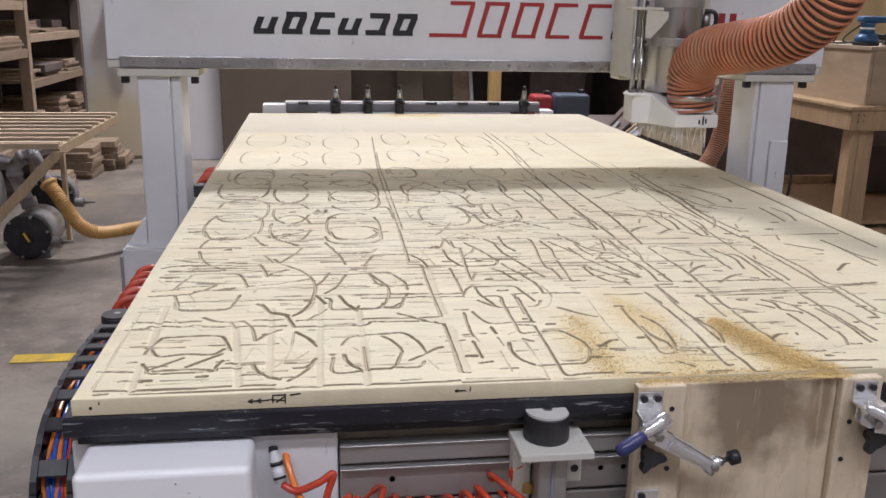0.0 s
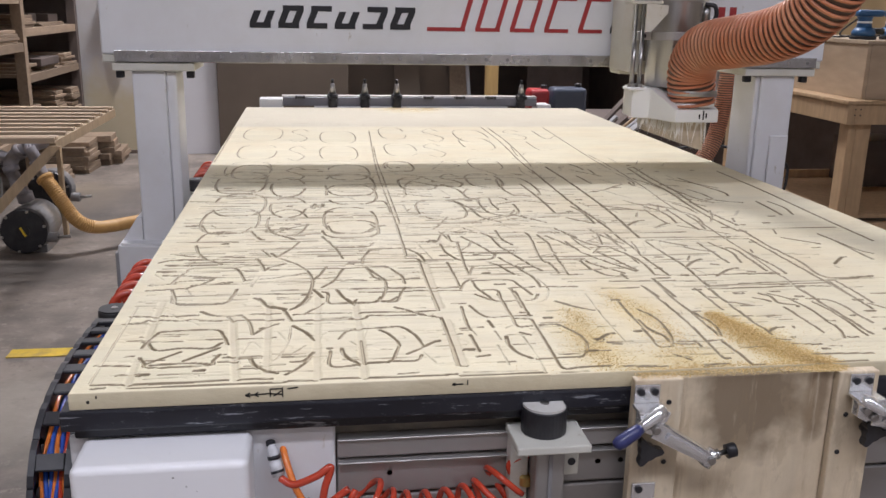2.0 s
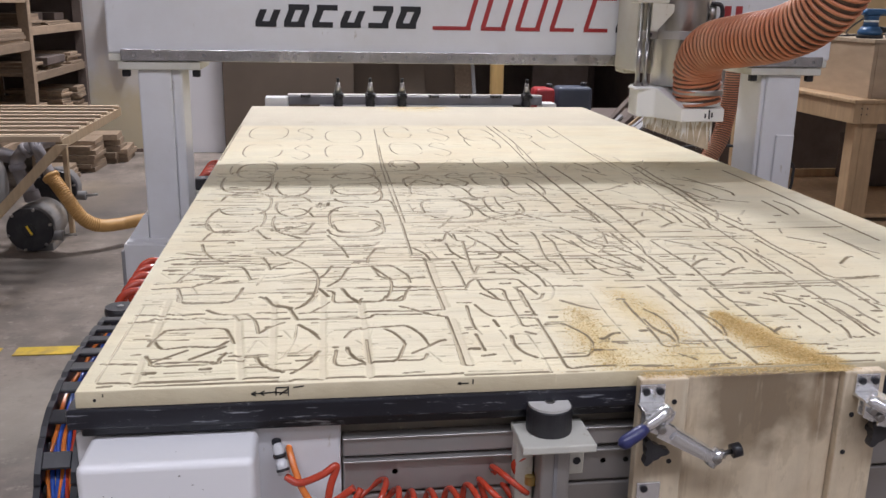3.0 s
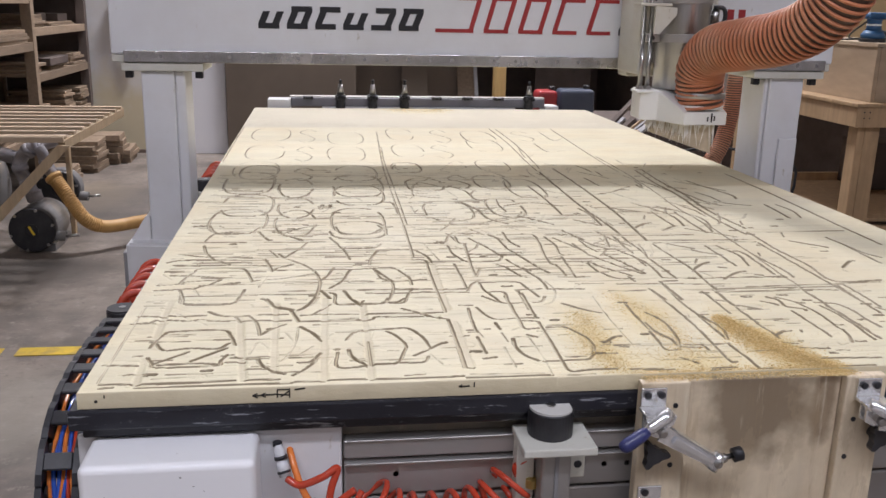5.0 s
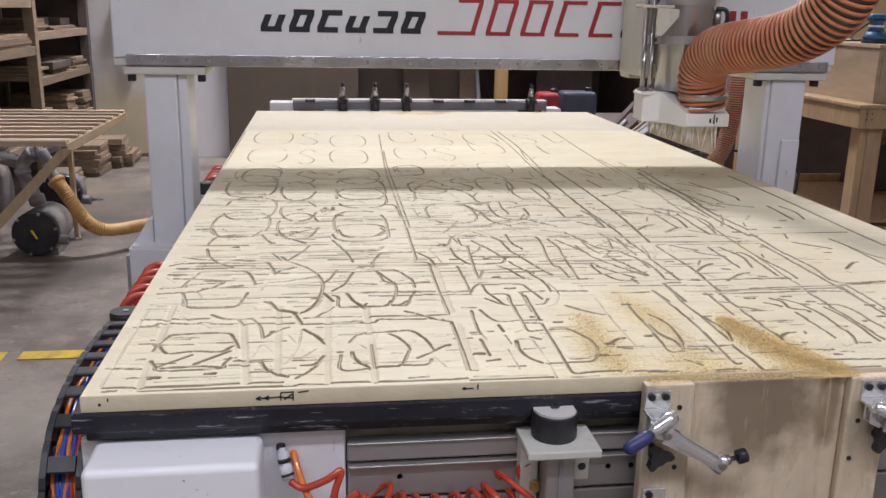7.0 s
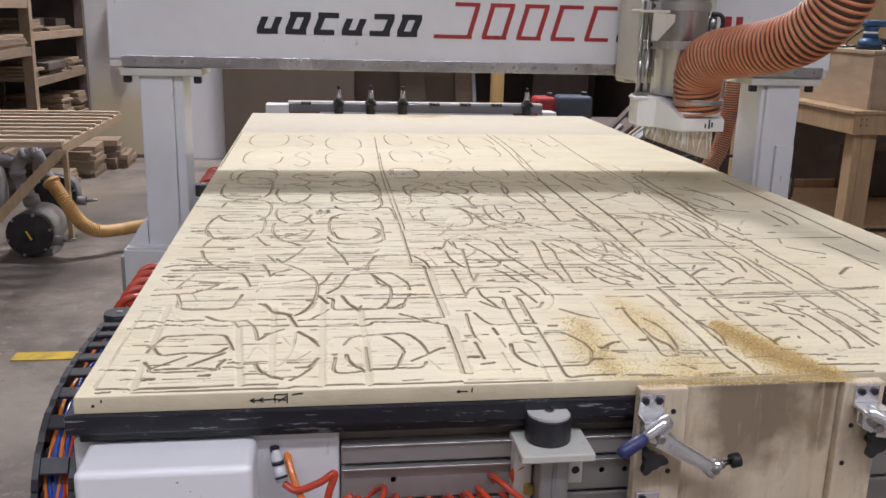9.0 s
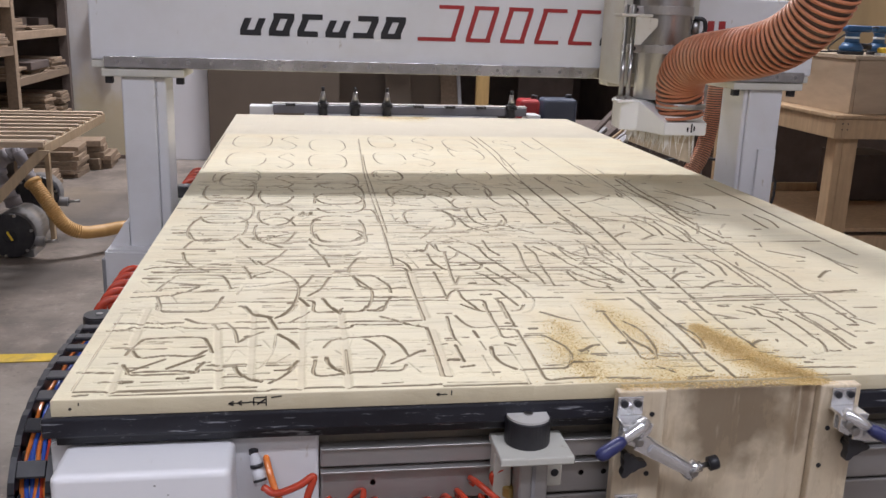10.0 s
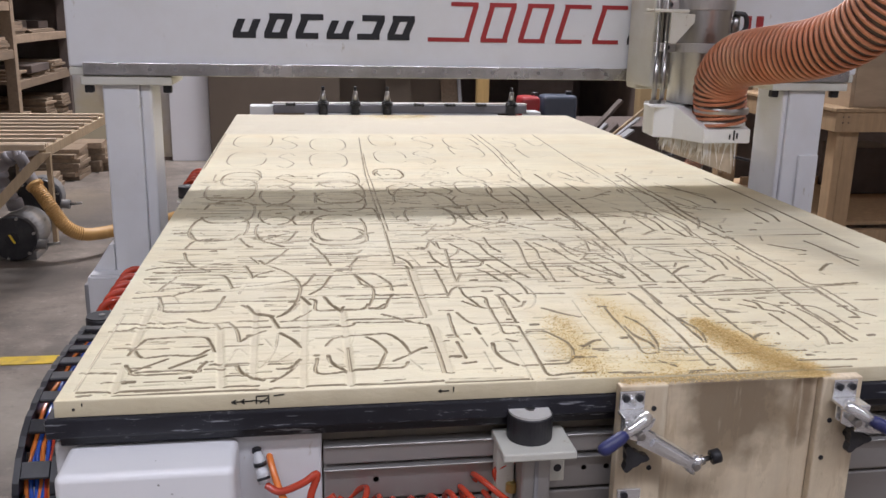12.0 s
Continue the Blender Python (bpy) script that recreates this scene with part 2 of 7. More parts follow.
    # the sawn front edge shows the darker core
    edge = n.new("ShaderNodeMapRange")
    edge.inputs["To Min"].default_value, edge.inputs["To Max"].default_value = 0.7, 0.0
    l.new(face.outputs[0], edge.inputs["Value"])
    out = mixed(out, edge.outputs[0], (0.5, 0.425, 0.285))
    # the floor of a cut turns from the pale face to tan with depth
    sunk = n.new("ShaderNodeMapRange")
    sunk.inputs["From Min"].default_value, sunk.inputs["From Max"].default_value = 0.9192, 0.917
    sunk.inputs["To Max"].default_value = 0.75
    l.new(sep.outputs["Z"], sunk.inputs["Value"])
    floor_cut = n.new("ShaderNodeMath")
    floor_cut.operation = "MULTIPLY"
    l.new(sunk.outputs[0], floor_cut.inputs[0])
    l.new(face.outputs[0], floor_cut.inputs[1])
    out = mixed(out, floor_cut.outputs[0], (0.4, 0.33, 0.21))
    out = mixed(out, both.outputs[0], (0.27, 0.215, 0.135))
    l.new(out, bsdf.inputs["Base Color"])
    return m


BOARD = board_material()



def blotch(m, centre, reach, colour, amount, grain=14):
    """A spot of another colour with a ragged outline."""
    n, l = m.node_tree.nodes, m.node_tree.links
    bsdf = n["Principled BSDF"]
    src = bsdf.inputs["Base Color"].links[0].from_socket
    co = n.new("ShaderNodeTexCoord")
    mp = n.new("ShaderNodeMapping")
    mp.inputs["Location"].default_value = [-c / r for c, r in zip(centre, reach)]
    mp.inputs["Scale"].default_value = [1 / r for r in reach]
    l.new(co.outputs["Object"], mp.inputs["Vector"])
    ln = n.new("ShaderNodeVectorMath")
    ln.operation = "LENGTH"
    l.new(mp.outputs[0], ln.inputs[0])
    nz = n.new("ShaderNodeTexNoise")
    nz.inputs["Scale"].default_value = grain
    nz.inputs["Detail"].default_value = 8
    l.new(co.outputs["Object"], nz.inputs["Vector"])
    add = n.new("ShaderNodeMath")
    add.operation = "ADD"
    l.new(ln.outputs["Value"], add.inputs[0])
    l.new(nz.outputs["Fac"], add.inputs[1])
    r = n.new("ShaderNodeMapRange")
    r.inputs["From Min"].default_value, r.inputs["From Max"].default_value = 1.1, 1.6
    r.inputs["To Min"].default_value, r.inputs["To Max"].default_value = amount, 0
    l.new(add.outputs[0], r.inputs["Value"])
    mix = n.new("ShaderNodeMix")
    mix.data_type = "RGBA"
    l.new(r.outputs[0], mix.inputs["Factor"])
    l.new(src, mix.inputs[6])
    mix.inputs[7].default_value = (*colour, 1)
    l.new(mix.outputs[2], bsdf.inputs["Base Color"])


def scuff(m, colour, scale, stretch, low, high, amount=1.0, detail=6):
    """Sparse marks of another colour with crisp edges: scratches, chips, spots."""
    n, l = m.node_tree.nodes, m.node_tree.links
    bsdf = n["Principled BSDF"]
    src = bsdf.inputs["Base Color"].links[0].from_socket
    co = n.new("ShaderNodeTexCoord")
    mp = n.new("ShaderNodeMapping")
    mp.inputs["Scale"].default_value = stretch
    l.new(co.outputs["Object"], mp.inputs["Vector"])
    nz = n.new("ShaderNodeTexNoise")
    nz.inputs["Scale"].default_value = scale
    nz.inputs["Detail"].default_value = detail
    nz.inputs["Roughness"].default_value = 0.7
    l.new(mp.outputs[0], nz.inputs["Vector"])
    r = n.new("ShaderNodeMapRange")
    r.inputs["From Min"].default_value, r.inputs["From Max"].default_value = low, high
    r.inputs["To Max"].default_value = amount
    l.new(nz.outputs["Fac"], r.inputs["Value"])
    mix = n.new("ShaderNodeMix")
    mix.data_type = "RGBA"
    l.new(r.outputs[0], mix.inputs["Factor"])
    l.new(src, mix.inputs[6])
    mix.inputs[7].default_value = (*colour, 1)
    l.new(mix.outputs[2], bsdf.inputs["Base Color"])


# broad brown stain in the plywood, and a narrow brown patch beside it
blotch(FIXTURE_PLY, (-0.02, 0.0, 0.385), (0.09, 9, 0.1), (0.17, 0.118, 0.07), 0.8, 26)
blotch(FIXTURE_PLY, (0.075, 0.0, 0.38), (0.02, 9, 0.07), (0.17, 0.105, 0.055), 0.75, 30)
scuff(FIXTURE_PLY, (0.36, 0.26, 0.15), 14, (3.5, 1, 0.35), 0.54, 0.68, 0.4)
scuff(FIXTURE_PLY, (0.4, 0.31, 0.2), 9, (2.2, 1, 0.8), 0.53, 0.57, 0.35, 12)
scuff(FIXTURE_PLY, (0.7, 0.62, 0.48), 9, (5, 1, 0.5), 0.56, 0.7, 0.6)
scuff(BLACK_BED, (0.5, 0.52, 0.56), 38, (0.3, 1, 3.2), 0.6, 0.65, 0.6)
scuff(BLACK_BED, (0.3, 0.3, 0.32), 120, (0.6, 1, 1.5), 0.62, 0.68, 0.4)
scuff(BLACK_PLASTIC, (0.3, 0.29, 0.27), 60, (1, 1, 1), 0.66, 0.72, 0.5)
scuff(CONCRETE, (0.34, 0.3, 0.26), 16, (1, 1, 1), 0.56, 0.66, 0.55, 10)
scuff(CONCRETE, (0.055, 0.045, 0.04), 26, (1, 1, 1), 0.6, 0.68, 0.7, 10)
scuff(CONCRETE, (0.1, 0.085, 0.075), 5, (1, 1, 1), 0.52, 0.6, 0.5, 12)
scuff(WHITE_COVER, (0.2, 0.19, 0.18), 130, (1, 1, 1), 0.74, 0.76, 0.8, 2)
scuff(BOARD, (0.74, 0.7, 0.55), 5, (1, 0.7, 1), 0.5, 0.68, 0.25, 9)
scuff(BOARD, (0.46, 0.395, 0.26), 95, (0.1, 1, 1), 0.58, 0.64, 0.35, 5)
scuff(BOARD, (0.28, 0.22, 0.13), 230, (1, 1, 1), 0.7, 0.74, 0.6, 2)
scuff(BOARD, (0.55, 0.47, 0.26), 60, (0.5, 1, 1), 0.6, 0.7, 0.3, 9)
scuff(WHITE_PAINT, (0.4, 0.35, 0.27), 30, (1, 1, 0.4), 0.66, 0.72, 0.6, 4)
scuff(CREAM_PAINT, (0.3, 0.24, 0.15), 40, (1, 1, 1), 0.64, 0.72, 0.6, 6)
blotch(CREAM_WALL, (-1.45, 7.5, 0.1), (0.6, 2, 0.7), (0.55, 0.44, 0.18), 0.6, 5)
# dark and tan patches of the concrete
blotch(CONCRETE, (-1.25, 3.62, 0), (0.55, 0.3, 1), (0.035, 0.03, 0.025), 0.75, 5)
blotch(CONCRETE, (-1.4, 5.5, 0), (0.4, 0.6, 1), (0.34, 0.27, 0.19), 0.6, 6)
blotch(CONCRETE, (-0.9, 5.2, 0), (1.0, 0.9, 1), (0.09, 0.08, 0.075), 0.6, 3)
blotch(CONCRETE, (-0.9, 1.9, 0), (0.5, 0.4, 1), (0.3, 0.27, 0.23), 0.5, 6)

# ---- mesh helpers ----
BASE = {}


def thing(name, at, label, category, group=""):
    ob = new(name)
    ob.empty_display_size = 0.05
    ob.location = at
    BASE[ob] = Vector(at)
    return tagged(ob, label, category, group)


def part(name, bm, material, parent, label=""):
    """One mesh object under a thing or a part; bm is given in world space."""
    base = BASE[parent]
    bmesh.ops.translate(bm, vec=-base, verts=bm.verts)
    me = bpy.data.meshes.new(name)
    bm.to_mesh(me)
    bm.free()
    me.materials.append(material)
    ob = new(name, me)
    ob.parent = parent
    BASE[ob] = base
    if label:
        tagged(ob, label)
    return ob


def single(name, bm, material, label="", category="", kind="", group="", at=(0, 0, 0)):
    bmesh.ops.translate(bm, vec=-Vector(at), verts=bm.verts)
    me = bpy.data.meshes.new(name)
    bm.to_mesh(me)
    bm.free()
    me.materials.append(material)
    ob = new(name, me)
    ob.location = at
    BASE[ob] = Vector(at)
    return tagged(ob, label, category, group, kind)


def shade(bm, on=True):
    for f in bm.faces:
        f.smooth = on
    return bm


def add_box(bm, x0, x1, y0, y1, z0, z1, bev=0.0, seg=2, m=None):
    vs = [bm.verts.new(v) for v in ((x0, y0, z0), (x1, y0, z0), (x1, y1, z0), (x0, y1, z0), (x0, y0, z1), (x1, y0, z1), (x1, y1, z1), (x0, y1, z1))]
    fs = [bm.faces.new([vs[i] for i in q]) for q in ((3, 2, 1, 0), (4, 5, 6, 7), (0, 1, 5, 4), (1, 2, 6, 5), (2, 3, 7, 6), (3, 0, 4, 7))]
    if m is not None:
        bmesh.ops.transform(bm, matrix=m, verts=vs)
    if bev:
        es = list({e for f in fs for e in f.edges})
        bmesh.ops.bevel(bm, geom=es, offset=bev, segments=seg, profile=0.5, affect="EDGES")
    return bm


def box(x0, x1, y0, y1, z0, z1, bev=0.002, seg=2, m=None):
    return add_box(bmesh.new(), x0, x1, y0, y1, z0, z1, bev, seg, m)


def add_prism(bm, poly, vec):
    """Extrudes a flat outline by a vector."""
    vec = Vector(vec)
    a = [bm.verts.new(p) for p in poly]
    b = [bm.verts.new(Vector(p) + vec) for p in poly]
    k = len(poly)
    bm.faces.new(a[::-1])
    bm.faces.new(b)
    for i in range(k):
        bm.faces.new((a[i], a[(i + 1) % k], b[(i + 1) % k], b[i]))
    bmesh.ops.recalc_face_normals(bm, faces=bm.faces)
    return bm


def add_tube(bm, pts, radius, seg=12, cap=True):
    """A round tube along points; radius is a number or a list."""
    pts = [Vector(p) for p in pts]
    k = len(pts)
    rad = radius if isinstance(radius, (list, tuple)) else [radius] * k
    tang = [(pts[min(i + 1, k - 1)] - pts[max(i - 1, 0)]).normalized() for i in range(k)]
    up = Vector((0, 0, 1)) if abs(tang[0].z) < 0.9 else Vector((1, 0, 0))
    u = tang[0].cross(up).normalized()
    rings = []
    for i in range(k):
        u = (u - tang[i] * u.dot(tang[i])).normalized()
        v = tang[i].cross(u)
        rings.append([bm.verts.new(pts[i] + (u * math.cos(a) + v * math.sin(a)) * rad[i]) for a in (2 * math.pi * j / seg for j in range(seg))])
    for i in range(k - 1):
        for j in range(seg):
            f = bm.faces.new((rings[i][j], rings[i][(j + 1) % seg], rings[i + 1][(j + 1) % seg], rings[i + 1][j]))
            f.smooth = True
    if cap:
        bm.faces.new(rings[0][::-1])
        bm.faces.new(rings[-1])
    return bm


def tube(pts, radius, seg=12, cap=True):
    return add_tube(bmesh.new(), pts, radius, seg, cap)


def lathe(at, profile, seg=24, axis="Z"):
    """A turned solid: profile is (radius, height) from bottom to top."""
    turn = {"Z": Matrix.Identity(4), "Y": pose(0, 0, 0, 90, 0, 0), "X": pose(0, 0, 0, 0, 90, 0)}[axis]
    bm = bmesh.new()
    rings = [[bm.verts.new((r * math.cos(2 * math.pi * j / seg), r * math.sin(2 * math.pi * j / seg), h)) for j in range(seg)] for r, h in profile]
    for a, b in zip(rings, rings[1:]):
        for j in range(seg):
            bm.faces.new((a[j], a[(j + 1) % seg], b[(j + 1) % seg], b[j]))
    bm.faces.new(rings[0][::-1])
    bm.faces.new(rings[-1])
    bmesh.ops.transform(bm, matrix=Matrix.Translation(at) @ turn, verts=bm.verts)
    return bm


def spline(pts, steps=10):
    """A smooth line through points (Catmull-Rom)."""
    p = [Vector(q) for q in pts]
    p = [2 * p[0] - p[1]] + p + [2 * p[-1] - p[-2]]
    out = []
    for i in range(1, len(p) - 2):
        for s in range(steps):
            t = s / steps
            a, b, c, d = p[i - 1:i + 3]
            out.append(0.5 * ((2 * b) + (c - a) * t + (2 * a - 5 * b + 4 * c - d) * t * t + (3 * b - a - 3 * c + d) * t ** 3))
    return out + [p[-2]]


def helix(pts, radius, pitch, per=14):
    """A coil round a line of points."""
    pts = [Vector(q) for q in pts]
    total = [0.0]
    for a, b in zip(pts, pts[1:]):
        total.append(total[-1] + (b - a).length)
    turns = total[-1] / pitch
    k = int(turns * per)
    tang = [(pts[min(i + 1, len(pts) - 1)] - pts[max(i - 1, 0)]).normalized() for i in range(len(pts))]
    u = tang[0].cross(Vector((0.3, 0.5, 0.8))).normalized()
    frames = []
    for t in tang:
        u = (u - t * u.dot(t)).normalized()
        frames.append((u.copy(), t.cross(u)))
    out, j = [], 0
    for i in range(k + 1):
        s = total[-1] * i / k
        while j < len(pts) - 2 and total[j + 1] < s:
            j += 1
        f = (s - total[j]) / max(1e-9, total[j + 1] - total[j])
        c = pts[j].lerp(pts[j + 1], f)
        uu, vv = frames[j][0].lerp(frames[j + 1][0], f), frames[j][1].lerp(frames[j + 1][1], f)
        a = 2 * math.pi * i / per
        out.append(c + (uu * math.cos(a) + vv * math.sin(a)) * radius)
    return out

# ---- the room ----


def slab(name, x0, x1, y0, y1, z0, z1, material, label=""):
    return single(name, box(x0, x1, y0, y1, z0, z1, 0), material, label, kind="structure")


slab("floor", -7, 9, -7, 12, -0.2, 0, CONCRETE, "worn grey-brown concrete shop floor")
slab("ceiling", -7, 9, -7, 12, CEIL, CEIL + 0.15, CEILING_GREY, "plain grey workshop ceiling, out of view")
slab("wall_west", -7.2, -7, -7, 12, 0, CEIL, GREY_WALL, "plain workshop wall")
slab("wall_east", 9, 9.2, -7, 12, 0, CEIL, GREY_WALL, "plain workshop wall")
slab("wall_south", -7, 9, -7.2, -7, 0, CEIL, CREAM_WALL, "plain workshop wall")
slab("wall_north_1", -7, 0.55, 7.5, 7.65, 0, CEIL, CREAM_WALL, "off-white wall with yellow stains")
# low lintel and soffit, both unseen, block the back lamp from the recess
slab("wall_north_2", 0.55, 9, 7.5, 7.65, 1.7, CEIL, GREY_WALL, "unseen wall over the opening, brought low to darken the recess")
slab("wall_north_3", 3.6, 9, 7.5, 7.65, 0, 1.7, PLY_WALL, "brown plywood-clad wall")
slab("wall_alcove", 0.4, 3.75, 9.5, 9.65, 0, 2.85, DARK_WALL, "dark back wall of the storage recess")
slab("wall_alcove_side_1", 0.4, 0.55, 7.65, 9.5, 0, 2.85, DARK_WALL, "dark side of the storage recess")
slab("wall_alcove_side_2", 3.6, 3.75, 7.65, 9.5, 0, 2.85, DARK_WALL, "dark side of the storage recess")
slab("ceiling_alcove", 0.55, 3.6, 7.65, 9.5, 2.7, 2.85, DARK_WALL, "unseen soffit that closes the recess to the lamps")
slab("wall_foot_strip", -7, 0.55, 7.47, 7.5, 0, 0.03, DARK_WALL, "thin dark strip along the wall foot")

# housings round the key and fill lamps, none of them in view
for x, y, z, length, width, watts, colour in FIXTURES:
    lamp = thing("ceiling_light", (x, y, z), "out-of-view white twin-tube ceiling fixture, added to light the shop", "ceiling light", "ceiling lights")
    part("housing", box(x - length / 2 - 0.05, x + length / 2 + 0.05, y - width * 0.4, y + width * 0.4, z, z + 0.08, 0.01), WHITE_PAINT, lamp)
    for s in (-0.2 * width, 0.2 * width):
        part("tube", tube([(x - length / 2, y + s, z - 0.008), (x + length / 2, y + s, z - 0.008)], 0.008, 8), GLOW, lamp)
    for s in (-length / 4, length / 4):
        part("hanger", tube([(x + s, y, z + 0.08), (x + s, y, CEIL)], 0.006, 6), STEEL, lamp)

for x0, x1 in ((-0.925, -0.5), (-2.6, -0.985)):
    single("floor_tape", box(x0, x1, 2.45, 2.535, 0.001, 0.004, 0), YELLOW_TAPE, "worn yellow marking tape on the concrete floor", "floor tape", group="floor tapes", at=(x0, 2.5, 0.0))

# sheets that lean on the back wall
single("white_sheet", box(-0.92, -0.57, 7.4, 7.44, 0, 2.3, 0.004, m=Matrix.Translation((0, 0.03, 0)) ), WHITE_PANEL, "white laminated sheet standing against the wall", "sheet", at=(-0.75, 7.42, 0))
single("brown_sheet", box(-0.56, 0.62, 7.34, 7.38, 0, 2.4, 0.004), BROWN_PANEL, "large brown hardboard sheet standing against the wall", "sheet", at=(0, 7.36, 0))

# ---- the router table ----
TOP = 0.92
W, D = 1.524, 3.048
table = thing("router_table", (0.76, 1.5, 0), "white steel router table with aluminium front profiles", "machine table")
part("bed_slab", box(-0.012, W + 0.012, -0.004, D + 0.02, 0.872, 0.8985, 0.003), BLACK_BED, table, "scuffed black phenolic bed")
part("bed_lower_slab", box(0.0, W, 0.010, D + 0.01, 0.856, 0.8715, 0.003), BLACK_BED, table, "scuffed black lower slab")
part("bed_frame", box(0.02, W - 0.02, 0.034, D, 0.72, 0.8555, 0.004), SHADED_DIRTY_STEEL, table, "dusty steel bed frame, darkened for the shade under the bed")
part("front_panel", box(-0.01, 0.315, 0.02, 0.0295, 0.5, 0.8555, 0.004), WHITE_PAINT, table, "white painted front panel")
for z0, z1, y0 in ((0.8085, 0.836, 0.016), (0.752, 0.8035, 0.022), (0.66, 0.7475, 0.024), (0.56, 0.655, 0.024)):
    part("aluminium_profile", box(0.317, W + 0.02, y0, 0.06, z0, z1, 0.003), ALU, table)
for z in (0.8335, 0.8005):
    part("profile_lip", box(0.3175, W + 0.02, 0.0125, 0.0205, z, z + 0.0022, 0.0006, 1), ALU, table, "thin aluminium lip of the profile")
part("profile_slot", box(0.318, W, 0.034, 0.05, 0.80, 0.815, 0), BLACK_PLASTIC, table)
for x in (0.385, 0.668, 0.70):
    part("socket_bolt", lathe((x, 0.0235, 0.781), [(0.006, -0.004), (0.006, 0.0), (0.004, 0.0015)], 12, "Y"), BLACK_PAINT, table)
for z in (0.35, 0.12):
    part("cross_rail", box(0.0, W, 0.06, 0.14, z, z + 0.1, 0.006), WHITE_PAINT, table)
for x in (0.0, W - 0.14):
    for y in (0.06, 1.45, D - 0.2):
        part("leg", box(x, x + 0.14, y, y + 0.14, 0, 0.72, 0.006), WHITE_PAINT, table)
for x0, x1 in ((-0.10, -0.02), (W + 0.02, W + 0.10)):
    part("side_beam", box(x0, x1, 0.06, D + 0.02, 0.52, 0.66, 0.008), WHITE_PAINT, table)
    part("rail", box(x0 + 0.025, x0 + 0.055, 0.06, D + 0.02, 0.66, 0.69, 0.003), RAIL_STEEL, table)
cover = part("cover_box", shade(box(0.009, 0.212, -0.064, 0.0195, 0.56, 0.8545, 0.0095, 4)), WHITE_COVER, table, "white rounded sheet-metal cover")
cover.modifiers.new("even_normals", "WEIGHTED_NORMAL")

# coiled air lines before the front profiles
coil = thing("air_line", (0.25, -0.0, 0.7), "red coiled air line with grey push fittings", "air hose")
part("coil", shade(tube(helix(spline([(0.335, 0.0, 0.772), (0.38, -0.012, 0.742), (0.44, -0.015, 0.738), (0.5, -0.008, 0.745), (0.54, 0.0, 0.775)], 8), 0.03, 0.028, 20), 0.0042, 8)), RED_TUBE, coil)
part("lead", tube(spline([(0.245, -0.005, 0.797), (0.262, -0.014, 0.792), (0.29, -0.016, 0.803), (0.308, -0.012, 0.812), (0.30, -0.016, 0.785), (0.30, -0.02, 0.765), (0.33, -0.02, 0.785)], 10), 0.0048, 10), RED_TUBE, coil)
part("lead", tube(spline([(0.545, -0.0, 0.778), (0.54, 0.0, 0.795), (0.556, 0.0, 0.806), (0.575, 0.012, 0.803)], 8), 0.0045, 10), RED_TUBE, coil)
part("orange_lead", tube(spline([(0.246, 0.045, 0.833), (0.25, 0.015, 0.82), (0.262, -0.01, 0.79), (0.276, -0.02, 0.765)], 8), 0.0045, 10), ORANGE_TUBE, coil, "orange air tube")
part("fitting", tube([(0.234, 0.012, 0.836), (0.235, 0.009, 0.832), (0.2352, 0.0085, 0.8318), (0.239, 0.002, 0.816), (0.2391, 0.0018, 0.8158), (0.243, -0.004, 0.8)], [0.005, 0.005, 0.0068, 0.0068, 0.0078, 0.0078], 16), FITTING_GREY, coil, "pale grey push-in fitting")
part("fitting", tube([(0.274, -0.018, 0.772), (0.281, -0.022, 0.752)], 0.0075, 14), FITTING_GREY, coil, "pale grey push-in fitting")
part("fitting", lathe((0.562, -0.004, 0.768), [(0.009, 0), (0.009, 0.012), (0.006, 0.014)], 14), BRASS, coil, "brass fitting")
for p, q in (((0.2372, 0.005, 0.824), (0.2382, 0.0035, 0.8195)), ((0.2412, -0.0015, 0.8065), (0.242, -0.0028, 0.8035)), ((0.277, -0.0197, 0.764), (0.2782, -0.0204, 0.7605))):
    part("clip_ring", tube([p, q], 0.0083, 14), BLACK_PLASTIC, coil)
part("plug", lathe((0.2335, 0.013, 0.834), [(0.006, 0), (0.006, 0.005), (0.004, 0.006)], 14), BLACK_PLASTIC, coil)


def locator(at, label, top=DISC_TOP):
    """A pop-up stop: black drum with a turned top that has one flat."""
    x, y, z = at
    t = thing("locator_drum", at, label, "stop", "stops")
    part("drum", lathe(at, [(0.029, 0), (0.0295, 0.002), (0.0295, 0.033), (0.0285, 0.0345)], 36), BLACK_PLASTIC, t)
    bm = bmesh.new()
    poly = [(x + 0.028 * math.cos(a), y + 0.028 * math.sin(a), z + 0.0346) for a in [math.radians(d) for d in range(25, 340, 9)]]
    add_prism(bm, poly, (0, 0, 0.003))
    cap = part("top", bm, top, t)
    part("screw", lathe((x, y, z + 0.038), [(0.006, 0), (0.006, 0.0012), (0.003, 0.0014)], 12), STEEL, cap)
    return t


locator((0.581, -0.008, 0.8475), "black locating drum with a grey turned top on a bracket")
bracket = thing("stop_bracket", (0.585, 0, 0.6), "cream painted stop bracket on an aluminium profile", "bracket")
part("plate", box(0.537, 0.632, -0.055, 0.02, 0.836, 0.847, 0.002), CREAM_PAINT, bracket)
part("post", box(0.566, 0.605, -0.035, 0.02, 0.55, 0.8355, 0.004), ALU, bracket)
part("groove", box(0.583, 0.588, -0.037, -0.034, 0.55, 0.834, 0), GREY_CLUTTER, bracket)
part("side_plate", box(0.54, 0.564, -0.005, 0.02, 0.55, 0.8355, 0.002), CREAM_PAINT, bracket, "cream side plate")
